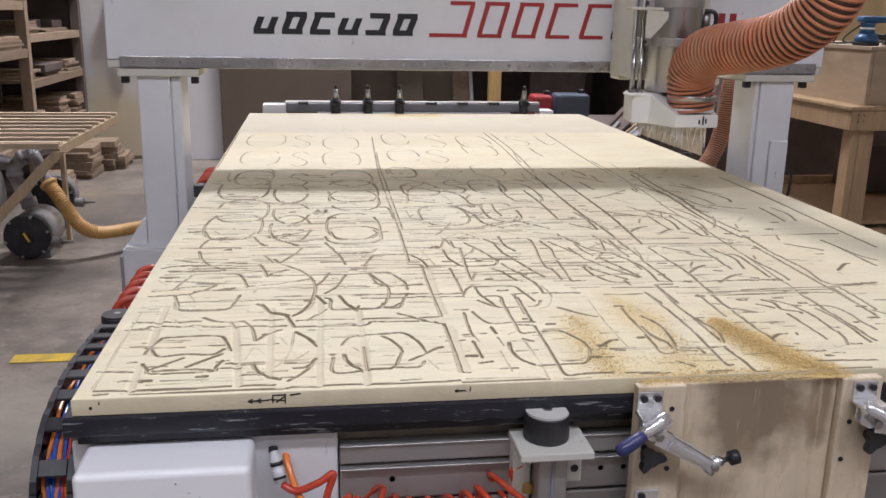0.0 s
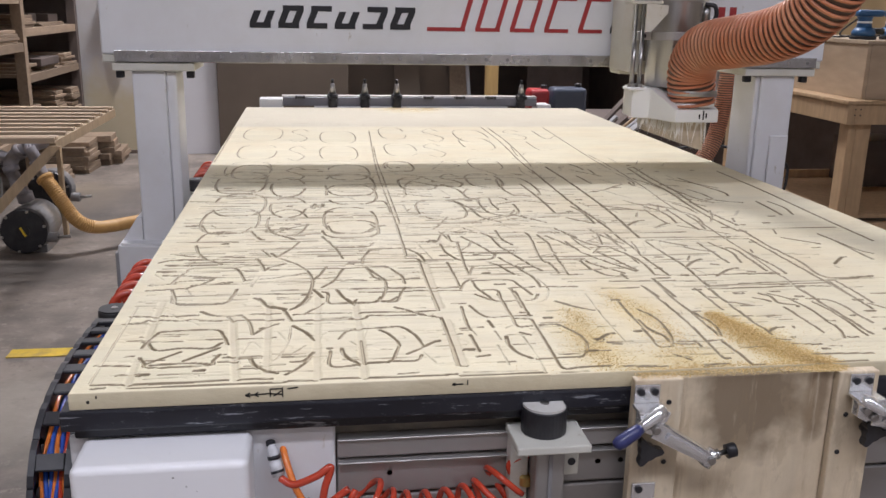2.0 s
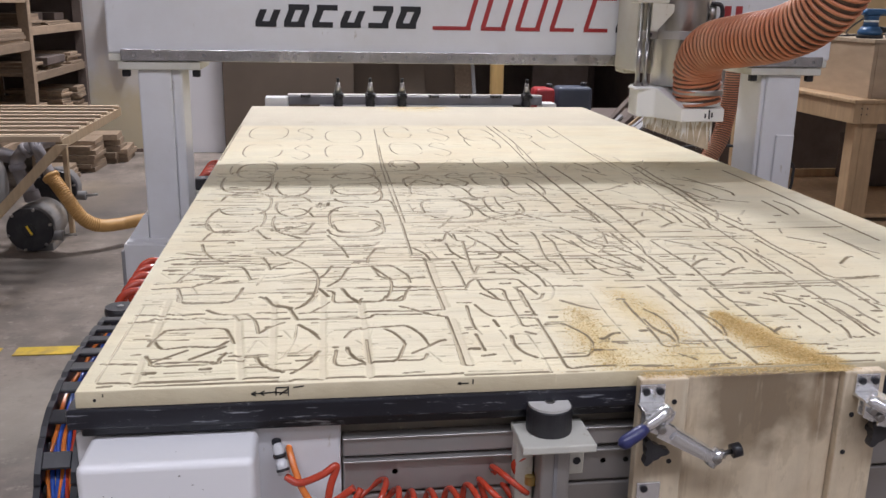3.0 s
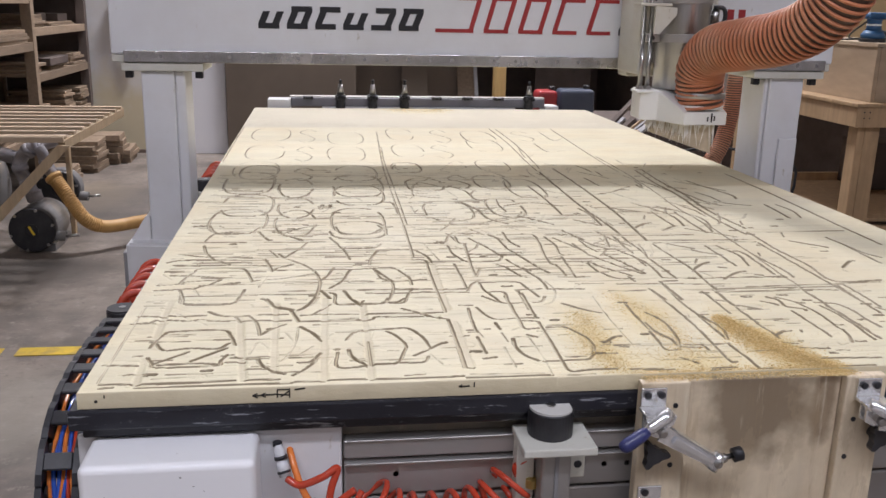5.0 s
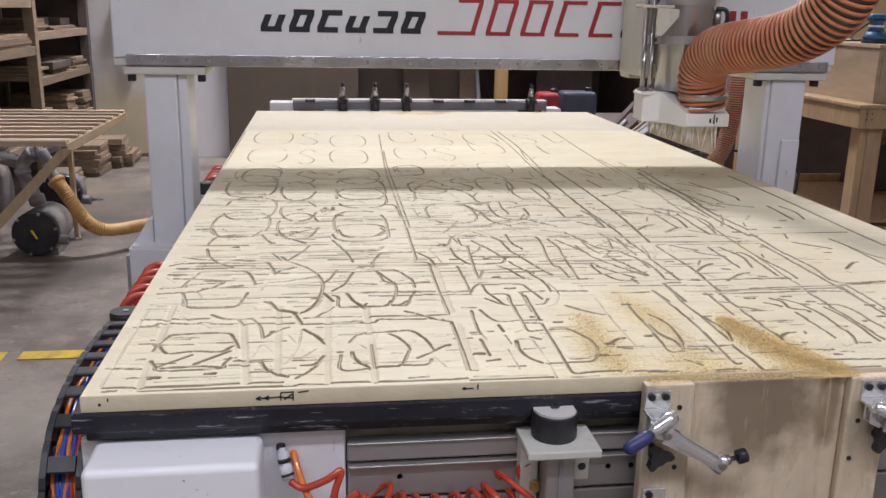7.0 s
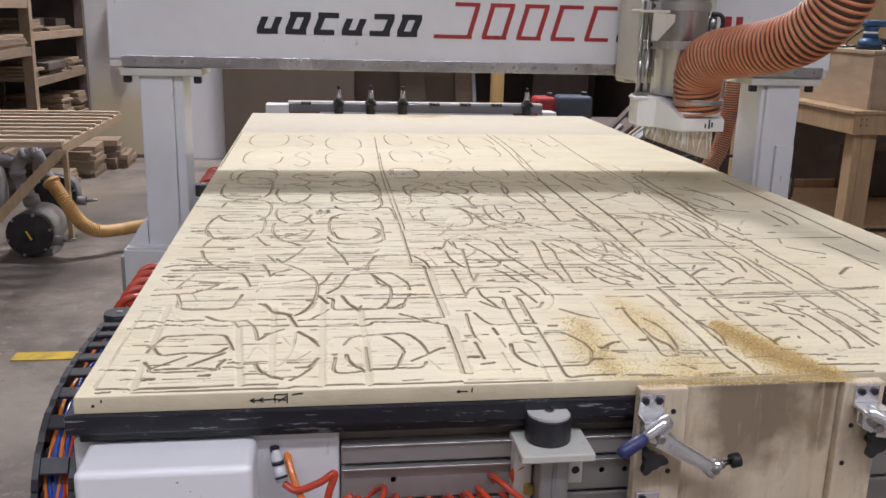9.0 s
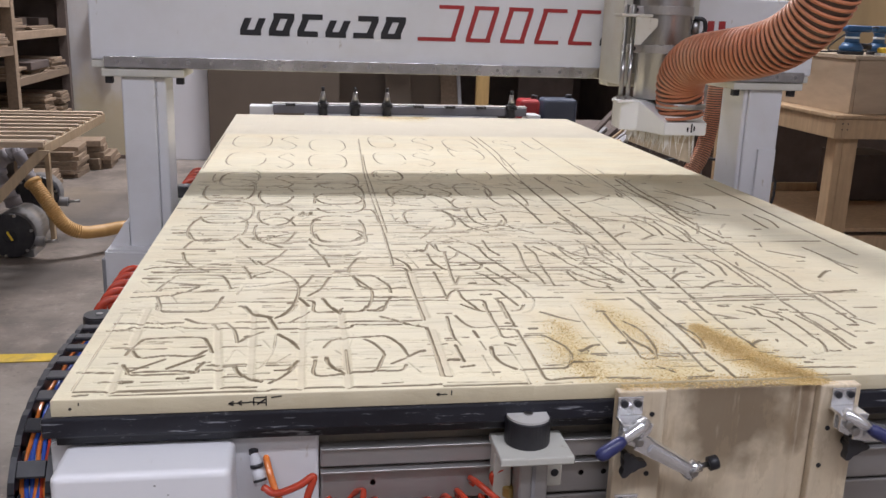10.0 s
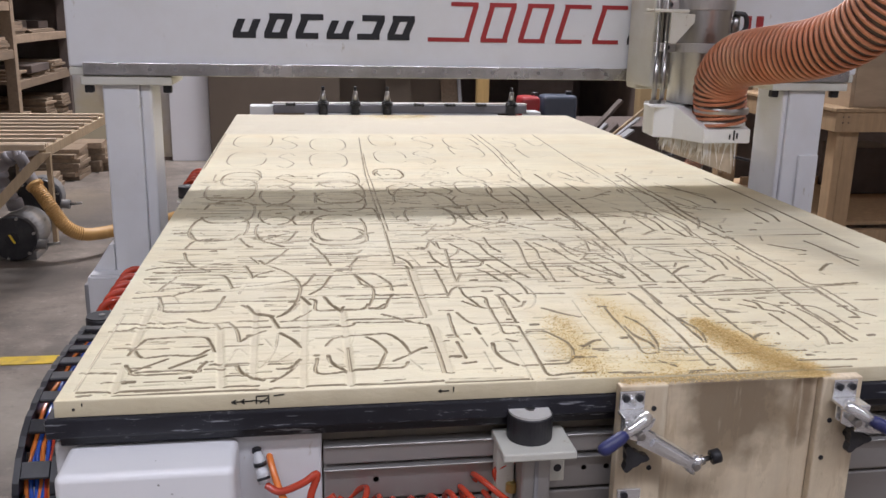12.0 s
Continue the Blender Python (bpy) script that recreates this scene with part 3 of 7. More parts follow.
part("ear", box(0.606, 0.634, -0.0, 0.02, 0.775, 0.8355, 0.002), CREAM_PAINT, bracket)
part("bolt", lathe((0.624, -0.0005, 0.795), [(0.0055, -0.003), (0.0055, 0.0)], 12, "Y"), BLACK_PAINT, bracket)

for y in (0.62, 1.9):
    base = thing("side_stop_bracket", (-0.06, y, 0.7), "small steel bracket at the side of the bed", "bracket", "side brackets")
    part("plate", box(-0.112, -0.013, y - 0.03, y + 0.03, 0.768, 0.779, 0.002), CREAM_PAINT, base)
    part("post", box(-0.075, -0.04, y - 0.02, y + 0.02, 0.66, 0.7675, 0.003), ALU, base)
    locator((-0.08, y, 0.7795), "black locating drum beside the bed", BLACK_PLASTIC)
for y0, y1 in ((0.69, 0.98), (1.97, 2.24)):
    ln = thing("side_air_coil", (-0.07, y0, 0.7), "red coiled air line beside the bed", "air hose", "side air lines")
    part("coil", shade(tube(helix([(-0.078, y0 + (y1 - y0) * i / 10, 0.782) for i in range(11)], 0.029, 0.055, 20), 0.008, 8)), RED_TUBE, ln)
    part("bracket", box(-0.08, -0.03, y0 - 0.01, y0 + 0.02, 0.66, 0.755, 0.003), ALU, ln)

# cable chain along the side of the table, turning down at the front
chain = thing("cable_chain", (-0.08, 0.3, 0.6), "dusty black cable chain with blue and orange tubes", "cable chain")
RUN = spline([(0, 0.40, 0.846), (0, 0.34, 0.85), (0, 0.26, 0.853), (0, 0.18, 0.85), (0, 0.1, 0.834), (0, 0.05, 0.80), (0, 0.024, 0.75), (0, 0.014, 0.68), (0, 0.012, 0.5)], 16)
walked, last = 0.0, -1.0
for a, b in zip(RUN, RUN[1:]):
    a, b = Vector(a), Vector(b)
    walked += (b - a).length
    if walked - last < 0.05:
        continue
    last = walked
    tilt = math.degrees(math.atan2(b.z - a.z, b.y - a.y)) + 180
    m = Matrix.Translation(a) @ pose(0, 0, 0, tilt, 0, 0)
    for x in (-0.06, -0.016):
        bm = bmesh.new()
        poly = [(x - 0.004, 0.036 * math.copysign(abs(math.cos(q)) ** 0.6, math.cos(q)), 0.024 * math.copysign(abs(math.sin(q)) ** 0.6, math.sin(q))) for q in [math.radians(15 + 30 * i) for i in range(12)]]
        add_prism(bm, poly, (0.008, 0, 0))
        bmesh.ops.transform(bm, matrix=m, verts=bm.verts)
        link = part("side_link", bm, BLACK_PLASTIC, chain)
        part("link_pin", tube([m @ Vector((x - 0.0065, 0.022, 0)), m @ Vector((x + 0.0065, 0.022, 0))], 0.007, 10), BLACK_PLASTIC, link)
    for z in (-0.0215, 0.0215):
        part("cross_bar", box(-0.0558, -0.0202, -0.011, 0.011, z - 0.003, z + 0.003, 0.0015, 1, m), BLACK_PLASTIC, chain)
for k, mtl in enumerate((ORANGE_TUBE, BLUE_TUBE, BLUE_TUBE, ORANGE_TUBE, BLUE_TUBE, RED_TUBE, ORANGE_TUBE)):
    x = -0.0525 + k * 0.0048
    lift = (0.004, -0.003, 0.006, 0.0, -0.004, 0.005, 0.001)[k]
    part("tube", shade(tube([(x + 0.002 * math.sin(i * 0.21 + k), p[1] + lift * 0.6, p[2] + lift) for i, p in enumerate(RUN)], 0.003, 8)), mtl, chain)
part("tray", box(-0.06, -0.016, 0.12, 0.4, 0.818, 0.824, 0.001), BLACK_PLASTIC, chain)
for y in (0.18, 0.34):
    part("bracket", box(-0.056, -0.03, y, y + 0.03, 0.66, 0.8175, 0.002), BLACK_PLASTIC, chain)

# fixture box clamped on the front, with toggle clamps
fixture = thing("plywood_fixture", (0.88, -0.02, 0.5), "plywood fixture box clamped before the bed", "fixture")
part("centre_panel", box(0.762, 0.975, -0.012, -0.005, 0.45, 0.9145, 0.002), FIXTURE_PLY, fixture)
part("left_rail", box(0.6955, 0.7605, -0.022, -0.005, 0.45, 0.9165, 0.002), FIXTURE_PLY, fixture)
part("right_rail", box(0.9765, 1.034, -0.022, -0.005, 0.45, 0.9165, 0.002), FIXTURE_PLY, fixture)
part("top_strip", box(0.90, 0.955, -0.0125, -0.005, 0.915, 0.9172, 0.001), FIXTURE_PLY, fixture)
for x, z in ((0.742, 0.885), (0.742, 0.80), (0.988, 0.80), (0.993, 0.855), (0.706, 0.765)):
    part("screw", lathe((x, -0.0222, z), [(0.0035, -0.001), (0.0035, 0.001)], 10, "Y"), BLACK_PAINT, fixture)

part("latch_plate", box(0.7, 0.732, -0.0265, -0.0225, 0.745, 0.772, 0.001), CHROME, fixture, "steel latch plate")
part("latch_bolt", lathe((0.709, -0.027, 0.764), [(0.005, -0.001), (0.005, 0.002)], 12, "Y"), BLACK_PAINT, fixture)


def toggle_clamp(x, z, g=-1, drop=0.083):
    c = thing("toggle_clamp", (x, -0.03, z), "chrome toggle clamp with a navy rubber grip", "clamp", "clamps")
    y = -0.0225
    part("mount_plate", box(x - 0.017, x + 0.017, y - 0.003, y, z - 0.012, z + 0.013, 0.001), CHROME, c)
    for s in (-0.009, 0.009):
        part("mount_bolt", lathe((x + s, y - 0.0032, z + 0.004), [(0.005, -0.0), (0.005, 0.003), (0.003, 0.004)], 14, "Y"), BLACK_PAINT, c)
    part("bracket", box(x - 0.019, x + 0.02, y - 0.03, y - 0.002, z - 0.016, z - 0.012, 0.001), CHROME, c)
    bm = bmesh.new()
    for s in (0, 0.012):
        add_prism(bm, [(x - 0.018, y - 0.014 - s, z - 0.017), (x + 0.022, y - 0.014 - s, z - 0.014), (x + 0.018, y - 0.014 - s, z - 0.026), (x - 0.004, y - 0.014 - s, z - 0.043), (x - 0.018, y - 0.014 - s, z - 0.036)], (0, -0.003, 0))
    part("linkage", bm, CHROME, c)
    handle = part("handle", tube([(x - g * 0.014, y - 0.024, z - 0.012), (x - g * 0.004, y - 0.028, z - 0.017), (x + g * 0.012, y - 0.034, z - 0.025), (x + g * 0.022, y - 0.037, z - 0.03)], [0.009, 0.0095, 0.008, 0.0065], 8), CHROME, c)
    part("grip", shade(tube([(x + g * 0.019, y - 0.037, z - 0.029), (x + g * 0.026, y - 0.039, z - 0.033), (x + g * 0.047, y - 0.045, z - 0.043), (x + g * 0.053, y - 0.047, z - 0.046), (x + g * 0.055, y - 0.048, z - 0.0475)], [0.0065, 0.0085, 0.009, 0.0075, 0.003], 14)), NAVY_RUBBER, handle, "navy rubber grip")
    ax, bx = (x + 0.004, z - 0.036), (x + 0.082, z - drop)
    dx, dz = bx[0] - ax[0], bx[1] - ax[1]
    ln = math.hypot(dx, dz)
    nx, nz = -dz / ln, dx / ln
    bm = bmesh.new()
    for s in (0, 0.013):
        add_prism(bm, [(ax[0] + nx * 0.010, y - 0.016 - s, ax[1] + nz * 0.010), (bx[0] + nx * 0.009, y - 0.016 - s, bx[1] + nz * 0.006), (bx[0] - nx * 0.008, y - 0.016 - s, bx[1] - nz * 0.008), (ax[0] - nx * 0.012, y - 0.016 - s, ax[1] - nz * 0.012)], (0, -0.0025, 0))
    add_prism(bm, [(ax[0] + nx * 0.0085 + dx * 0.2, y - 0.016, ax[1] + nz * 0.0085 + dz * 0.2), (bx[0] + nx * 0.0065 - dx * 0.12, y - 0.016, bx[1] + nz * 0.0065 - dz * 0.12),
                   (bx[0] + nx * 0.0065 - dx * 0.12, y - 0.0315, bx[1] + nz * 0.0065 - dz * 0.12), (ax[0] + nx * 0.0085 + dx * 0.2, y - 0.0315, ax[1] + nz * 0.0085 + dz * 0.2)], (nx * 0.0015, 0, nz * 0.0015))
    arm = part("arm", bm, CHROME, c)
    bm = bmesh.new()
    add_prism(bm, [(ax[0] + dx * 0.18 + nx * 0.005, y - 0.0317, ax[1] + dz * 0.18 + nz * 0.005), (bx[0] - dx * 0.1 + nx * 0.004, y - 0.0317, bx[1] - dz * 0.1 + nz * 0.004),
                   (bx[0] - dx * 0.1 - nx * 0.004, y - 0.0317, bx[1] - dz * 0.1 - nz * 0.004), (ax[0] + dx * 0.18 - nx * 0.006, y - 0.0317, ax[1] + dz * 0.18 - nz * 0.006)], (0, -0.004, 0))
    bmesh.ops.bevel(bm, geom=list(bm.edges), offset=0.0016, segments=2, affect="EDGES")
    part("arm_channel", bm, CHROME, arm)
    part("yoke", tube([(bx[0] - nx * 0.012, y - 0.024, bx[1] - nz * 0.012), (bx[0] + nx * 0.012, y - 0.024, bx[1] + nz * 0.012)], 0.0085, 12), CHROME, arm)
    for px, pz in (ax, (x - 0.008, z - 0.026), bx):
        part("pivot", lathe((px, y - 0.0335, pz), [(0.0055, -0.02), (0.0055, 0.0005), (0.004, 0.0015)], 14, "Y"), STEEL, c)
    part("spindle", tube([(bx[0] - 0.012, y - 0.024, bx[1] - 0.001), (bx[0] + 0.024, y - 0.024, bx[1] + 0.008)], 0.0036, 10), STEEL, arm)
    part("nut", tube([(bx[0] + 0.008, y - 0.024, bx[1] + 0.004), (bx[0] + 0.013, y - 0.024, bx[1] + 0.0052)], 0.0065, 6), STEEL, arm)
    part("rubber_tip", tube([(bx[0] + 0.022, y - 0.024, bx[1] + 0.0075), (bx[0] + 0.0225, y - 0.024, bx[1] + 0.0076), (bx[0] + 0.034, y - 0.024, bx[1] + 0.0105), (bx[0] + 0.035, y - 0.024, bx[1] + 0.0107)], [0.007, 0.0095, 0.0095, 0.008], 14), BLACK_PLASTIC, arm)
    return c


toggle_clamp(0.711, 0.8985)
toggle_clamp(1.008, 0.901, 1, 0.05)


def star_knob(x, z):
    k = thing("star_knob", (x, -0.03, z), "black three-lobed star knob", "knob", "knobs")
    bm = bmesh.new()
    poly = []
    for i in range(36):
        a = 2 * math.pi * i / 36 + 0.5
        r = 0.011 + 0.010 * max(0, math.cos(3 * a)) ** 1.5
        poly.append((x + r * math.cos(a), -0.034, z + r * math.sin(a)))
    add_prism(bm, poly, (0, -0.012, 0))
    part("knob_head", bm, BLACK_PLASTIC, k)
    part("stem", tube([(x, -0.021, z), (x, -0.035, z)], 0.007, 12), BLACK_PLASTIC, k)


star_knob(0.711, 0.826)
star_knob(1.022, 0.836)

# ---- the gantry ----
GY = 1.68
gantry = thing("gantry", (0.8, GY, 0), "white painted bridge gantry with spindle and dust hose", "gantry")
F0 = GY
part("beam", box(-0.30, 1.915, F0, F0 + 0.12, 1.222, 1.455, 0.006), WHITE_PAINT, gantry, "white painted cross beam")
part("beam_lip", box(-0.30, 1.91, F0 + 0.004, F0 + 0.11, 1.200, 1.2215, 0.003), CREAM_PAINT, gantry)
rail = part("guide_rail", box(-0.262, 1.885, F0 - 0.014, F0 - 0.0005, 1.202, 1.234, 0.001), RAIL_STEEL, gantry, "ground steel guide rail")
for i in range(33):
    x = -0.225 + i * 0.065
    part("rail_screw", lathe((x, F0 - 0.0142, 1.2185), [(0.0055, -0.002), (0.0055, 0.0005)], 10, "Y"), SCREW_STEEL, rail)
for x0, x1, s in ((-0.222, -0.128, 1), (1.716, 1.83, -1)):
    post = part("post", box(x0, x1, F0 + 0.006, F0 + 0.2, 0.66, 1.176, 0.005), WHITE_PAINT, gantry, "white upright column")
    part("cap_plate", box(x0 - (0.05 if s > 0 else 0.064), x1 + (0.085 if s > 0 else 0.058), F0 - 0.008, F0 + 0.22, 1.176, 1.1995, 0.003), CREAM_PAINT, gantry)
    for x in (x0 - (0.034 if s > 0 else 0.044), x1 + (0.07 if s > 0 else 0.034)):
        part("cap_bolt", box(x - 0.011, x + 0.011, F0 + 0.01, F0 + 0.032, 1.155, 1.1755, 0.003), BLACK_PAINT, gantry)
    if s < 0:
        part("gusset", box(x0 + 0.048, x1 - 0.004, F0 - 0.004, F0 + 0.0055, 0.60, 0.985, 0.003), WHITE_PAINT, post)
    inner = x1 if s > 0 else x0
    part("inner_web", box(min(inner, inner + s * (0.03 if s > 0 else 0.016)), max(inner, inner + s * (0.03 if s > 0 else 0.016)), F0 + 0.012, F0 + 0.16, 0.70, 1.1755, 0.006), WHITE_PAINT, post)
    bm = bmesh.new()
    xa, xb = (x0 - 0.065, x1 + 0.03) if s > 0 else (x0 - 0.03, x1 + 0.065)
    outer = x0 if s > 0 else x1
    far = xa if s > 0 else xb
    add_prism(bm, [(far, F0 - 0.05, 0.48), (inner, F0 - 0.05, 0.48), (inner, F0 - 0.05, 0.668), (far, F0 - 0.05, 0.674), ], (0, 0.36, 0))
    bmesh.ops.bevel(bm, geom=list(bm.edges), offset=0.008, segments=2, affect="EDGES")
    part("foot", bm, WHITE_PAINT, gantry, "white carriage foot")
    bm = bmesh.new()
    add_prism(bm, [(far + s * 0.004, F0 + 0.0, 0.668), (outer, F0 + 0.0, 0.668), (outer, F0 + 0.0, 0.745), (outer - s * 0.012, F0, 0.745)], (0, 0.25, 0))
    part("foot_shoulder", bm, WHITE_PAINT, gantry)
    part("foot_cover", box(min(far - s * 0.012, far), max(far - s * 0.012, far), F0 - 0.04, F0 + 0.3, 0.50, 0.645, 0.004), GREY_CLUTTER, gantry)


# plain slanted marks where the maker's name stands
def mark(x0, x1, z0, z1, stroke, colour, form):
    y = F0 - 0.0005
    bm = bmesh.new()
    lean = (z1 - z0) * 0.22

    def bar(ax, az, bx, bz, cx, cz, dx, dz):
        add_prism(bm, [(ax, y, az), (bx, y, bz), (cx, y, cz), (dx, y, dz)], (0, -0.0015, 0))
    bar(x0, z0, x1 - lean, z0, x1 - lean, z0 + stroke, x0, z0 + stroke)
    if form != 1:
        bar(x0 + lean, z1 - stroke, x1, z1 - stroke, x1, z1, x0 + lean, z1)
    if form != 2:
        bar(x0, z0 + stroke, x0 + stroke * 1.3, z0 + stroke, x0 + lean + stroke * 1.3, z1 - stroke, x0 + lean, z1 - stroke)
    if form != 0:
        bar(x1 - lean - stroke * 1.3, z0 + stroke, x1 - lean, z0 + stroke, x1, z1 - stroke, x1 - stroke * 1.3, z1 - stroke)
    part("logo_mark", bm, colour, gantry)


for i in range(6):
    x = 0.118 + i * 0.0815
    mark(x, x + 0.074, 1.302, 1.366, 0.0155, BLACK_PAINT, (1, 3, 0, 1, 2, 3)[i])
for i in range(5):
    x = 0.675 + i * 0.106
    mark(x, x + 0.098, 1.3, 1.405, 0.011, RED_VINYL, (2, 3, 3, 0, 0)[i])
part("logo_mark", box(0.635, 0.676, F0 - 0.002, F0 - 0.0005, 1.3, 1.311, 0), RED_VINYL, gantry)
mark(1.2, 1.27, 1.3, 1.37, 0.015, BLACK_PAINT, 0)
for x in (1.545, 1.582):
    part("logo_mark", box(x, x + 0.022, F0 - 0.002, F0 - 0.0005, 1.318, 1.385, 0), RED_VINYL, gantry)

# carriage and spindle
part("carriage_plate", box(1.2, 1.47, F0 - 0.10, F0 - 0.016, 1.185, 1.60, 0.006), CREAM_PAINT, gantry, "cream carriage plate")
part("carriage_front", box(1.197, 1.225, F0 - 0.20, F0 - 0.02, 1.197, 1.60, 0.005), CREAM_PAINT, gantry)
for z in (1.215, 1.24):
    part("carriage_bolt", lathe((1.21, F0 - 0.2005, z), [(0.005, -0.001), (0.005, 0.003)], 12, "Y"), BLACK_PAINT, gantry)
SX, SY = 1.30, 1.42
spindle = part("spindle_body", shade(lathe((SX, SY, 0), [(0.07, 1.165), (0.072, 1.168), (0.072, 1.66), (0.066, 1.665)], 48)), STEEL, gantry, "brushed steel spindle motor")
part("back_rail", box(1.24, 1.365, SY + 0.05, F0 - 0.09, 1.23, 1.62, 0.004), ALU, gantry)
for z0 in (1.292, 1.396):
    part("clamp_band", shade(lathe((SX, SY, 0), [(0.075, z0), (0.0755, z0 + 0.001), (0.0755, z0 + 0.022), (0.075, z0 + 0.023)], 48), False), ALU, spindle)
    part("band_ear", box(SX - 0.112, SX - 0.05, SY - 0.02, SY + 0.03, z0, z0 + 0.022, 0.002), ALU, spindle)
    part("ear_bolt", lathe((SX - 0.095, SY - 0.0205, z0 + 0.011), [(0.006, 0), (0.006, 0.003)], 12, "Y"), BLACK_PAINT, spindle)
for dx, r in ((-0.128, 0.0065), (-0.107, 0.006)):
    part("air_rod", tube([(SX + dx, SY - 0.04, 1.165), (SX + dx, SY - 0.04, 1.285), (SX + dx, SY - 0.04, 1.2851), (SX + dx, SY - 0.04, 1.42)], [r, r, 0.0045, 0.0045], 14), STEEL, gantry, "chrome guide rod")
    part("rod_nut", lathe((SX + dx, SY - 0.04, 1.165), [(0.011, 0), (0.011, 0.009)], 6), STEEL, gantry)
part("rod_plate", box(SX - 0.15, SX - 0.06, SY - 0.06, SY + 0.0, 1.388, 1.396, 0.002), CREAM_PAINT, gantry)
part("rod_foot", box(SX - 0.145, SX - 0.09, SY - 0.065, SY - 0.015, 1.157, 1.165, 0.003), WHITE_PLASTIC, gantry)
bm = bmesh.new()
add_prism(bm, [(SX - 0.106, SY - 0.058, 1.39), (SX - 0.045, SY - 0.058, 1.385), (SX - 0.045, SY - 0.058, 1.365), (SX - 0.09, SY - 0.058, 1.315), (SX - 0.106, SY - 0.058, 1.315)], (0, 0.008, 0))
part("gusset_plate", bm, CREAM_PAINT, gantry)
part("hook", tube(spline([(SX + 0.075, SY - 0.02, 1.39), (SX + 0.10, SY - 0.03, 1.385), (SX + 0.105, SY - 0.03, 1.355), (SX + 0.085, SY - 0.03, 1.335)], 6), 0.006, 8), BLACK_PLASTIC, gantry)
part("side_cylinder", tube([(SX + 0.085, SY - 0.01, 1.34), (SX + 0.085, SY - 0.01, 1.385)], 0.012, 12), STEEL, gantry)

# dust shoe: low box with a rounded front, a skirt of bristles and the hose spigot
shape = [(1.183, 1.47), (1.173, 1.37), (1.215, 1.348), (1.255, 1.25), (1.376, 1.254), (1.402, 1.33), (1.40, 1.47), (1.34, 1.47)]
HIGH, LOW = 1.164, 1.116
bm = bmesh.new()
lower = [bm.verts.new((x, y, 1.082)) for x, y in shape]
upper = [bm.verts.new((x, y, HIGH if i in (0, 1, 2, 7) else LOW)) for i, (x, y) in enumerate(shape)]
for i in range(8):
    k = (i + 1) % 8
    bm.faces.new((lower[i], lower[k], upper[k], upper[i]))
bm.faces.new(lower[::-1])
bm.faces.new([upper[i] for i in (0, 1, 2, 7)])
bm.faces.new([upper[i] for i in (7, 2, 3)])
bm.faces.new([upper[i] for i in (7, 3, 6)])
bm.faces.new([upper[i] for i in (3, 4, 5, 6)])
bmesh.ops.recalc_face_normals(bm, faces=bm.faces)
bmesh.ops.bevel(bm, geom=list(bm.edges), offset=0.0018, segments=2, affect="EDGES")
shoe = part("dust_shoe", bm, WHITE_PLASTIC, gantry, "off-white dust shoe")
bm = bmesh.new()
rng = random.Random(5)
ring = []
inner_shape = [(x + (1.31 - x) * 0.3, y + (1.345 - y) * 0.26) for x, y in shape]
for (xa, ya), (xb, yb) in zip(inner_shape, inner_shape[1:] + inner_shape[:1]):
    k = max(4, int(math.hypot(xb - xa, yb - ya) / 0.0035))
    for i in range(k):
        ring.append((xa + (xb - xa) * i / k, ya + (yb - ya) * i / k))
for x, y in ring:
    for r in range(5):
        if rng.random() > (0.55 if 1.2 < x < 1.285 else 0.14):
            continue
        dx, dy = (x - 1.285) * rng.uniform(-0.3, 0.1) + rng.gauss(0, 0.009), (y - 1.36) * rng.uniform(-0.3, 0.1) + rng.gauss(0, 0.006)
        z1 = 1.05 - 0.33 * (x - 1.2) + rng.uniform(-0.006, 0.022)
        s = 0.0034
        a = bm.verts.new((x - s, y, 1.1))
        b = bm.verts.new((x + s, y, 1.1))
        b2 = bm.verts.new((x, y + s * 1.6, 1.1))
        c = bm.verts.new((x + dx, y + dy, z1))
        bm.faces.new((a, b, c))
        bm.faces.new((b, b2, c))
        bm.faces.new((b2, a, c))
lining = bmesh.new()
for (xa, ya), (xb, yb) in zip(ring, ring[1:] + ring[:1]):
    vs = [lining.verts.new((1.285 + (px - 1.285) * 0.94, 1.36 + (py - 1.36) * 0.94, pz)) for px, py, pz in ((xa, ya, 1.095), (xb, yb, 1.095), (xb, yb, 1.048 - 0.3 * (xb - 1.2)), (xa, ya, 1.048 - 0.3 * (xa - 1.2)))]
    lining.faces.new(vs)
part("skirt_lining", lining, LINING, shoe, "brown dust-stained lining")
part("brush", bm, BRISTLE, shoe, "dusty cream bristle skirt")
part("collet", shade(lathe((SX, SY, 0), [(0.008, 1.045), (0.008, 1.08), (0.022, 1.085), (0.03, 1.165)], 24)), STEEL, gantry)
for x, z0, z1 in ((1.322, 1.092, 1.104), (1.333, 1.090, 1.114), (1.341, 1.094, 1.107)):
    y = 1.25 + (x - 1.255) * 0.033
    part("ink_mark", box(x - 0.0018, x + 0.0018, y - 0.0018, y + 0.001, z0, z1, 0), INK, shoe)
HOSE = spline([(1.325, 1.32, 1.125), (1.32, 1.317, 1.17), (1.311, 1.30, 1.23), (1.316, 1.235, 1.28), (1.342, 1.115, 1.301), (1.37, 1.0, 1.32), (1.397, 0.91, 1.355), (1.422, 0.84, 1.425), (1.437, 0.80, 1.54), (1.43, 0.78, 1.7), (1.44, 0.86, 2.0), (1.44, 1.2, 2.25)], 12)
part("hose_wall", tube(HOSE, 0.0585, 28), HOSE_WALL, gantry, "dusty orange-brown hose wall")
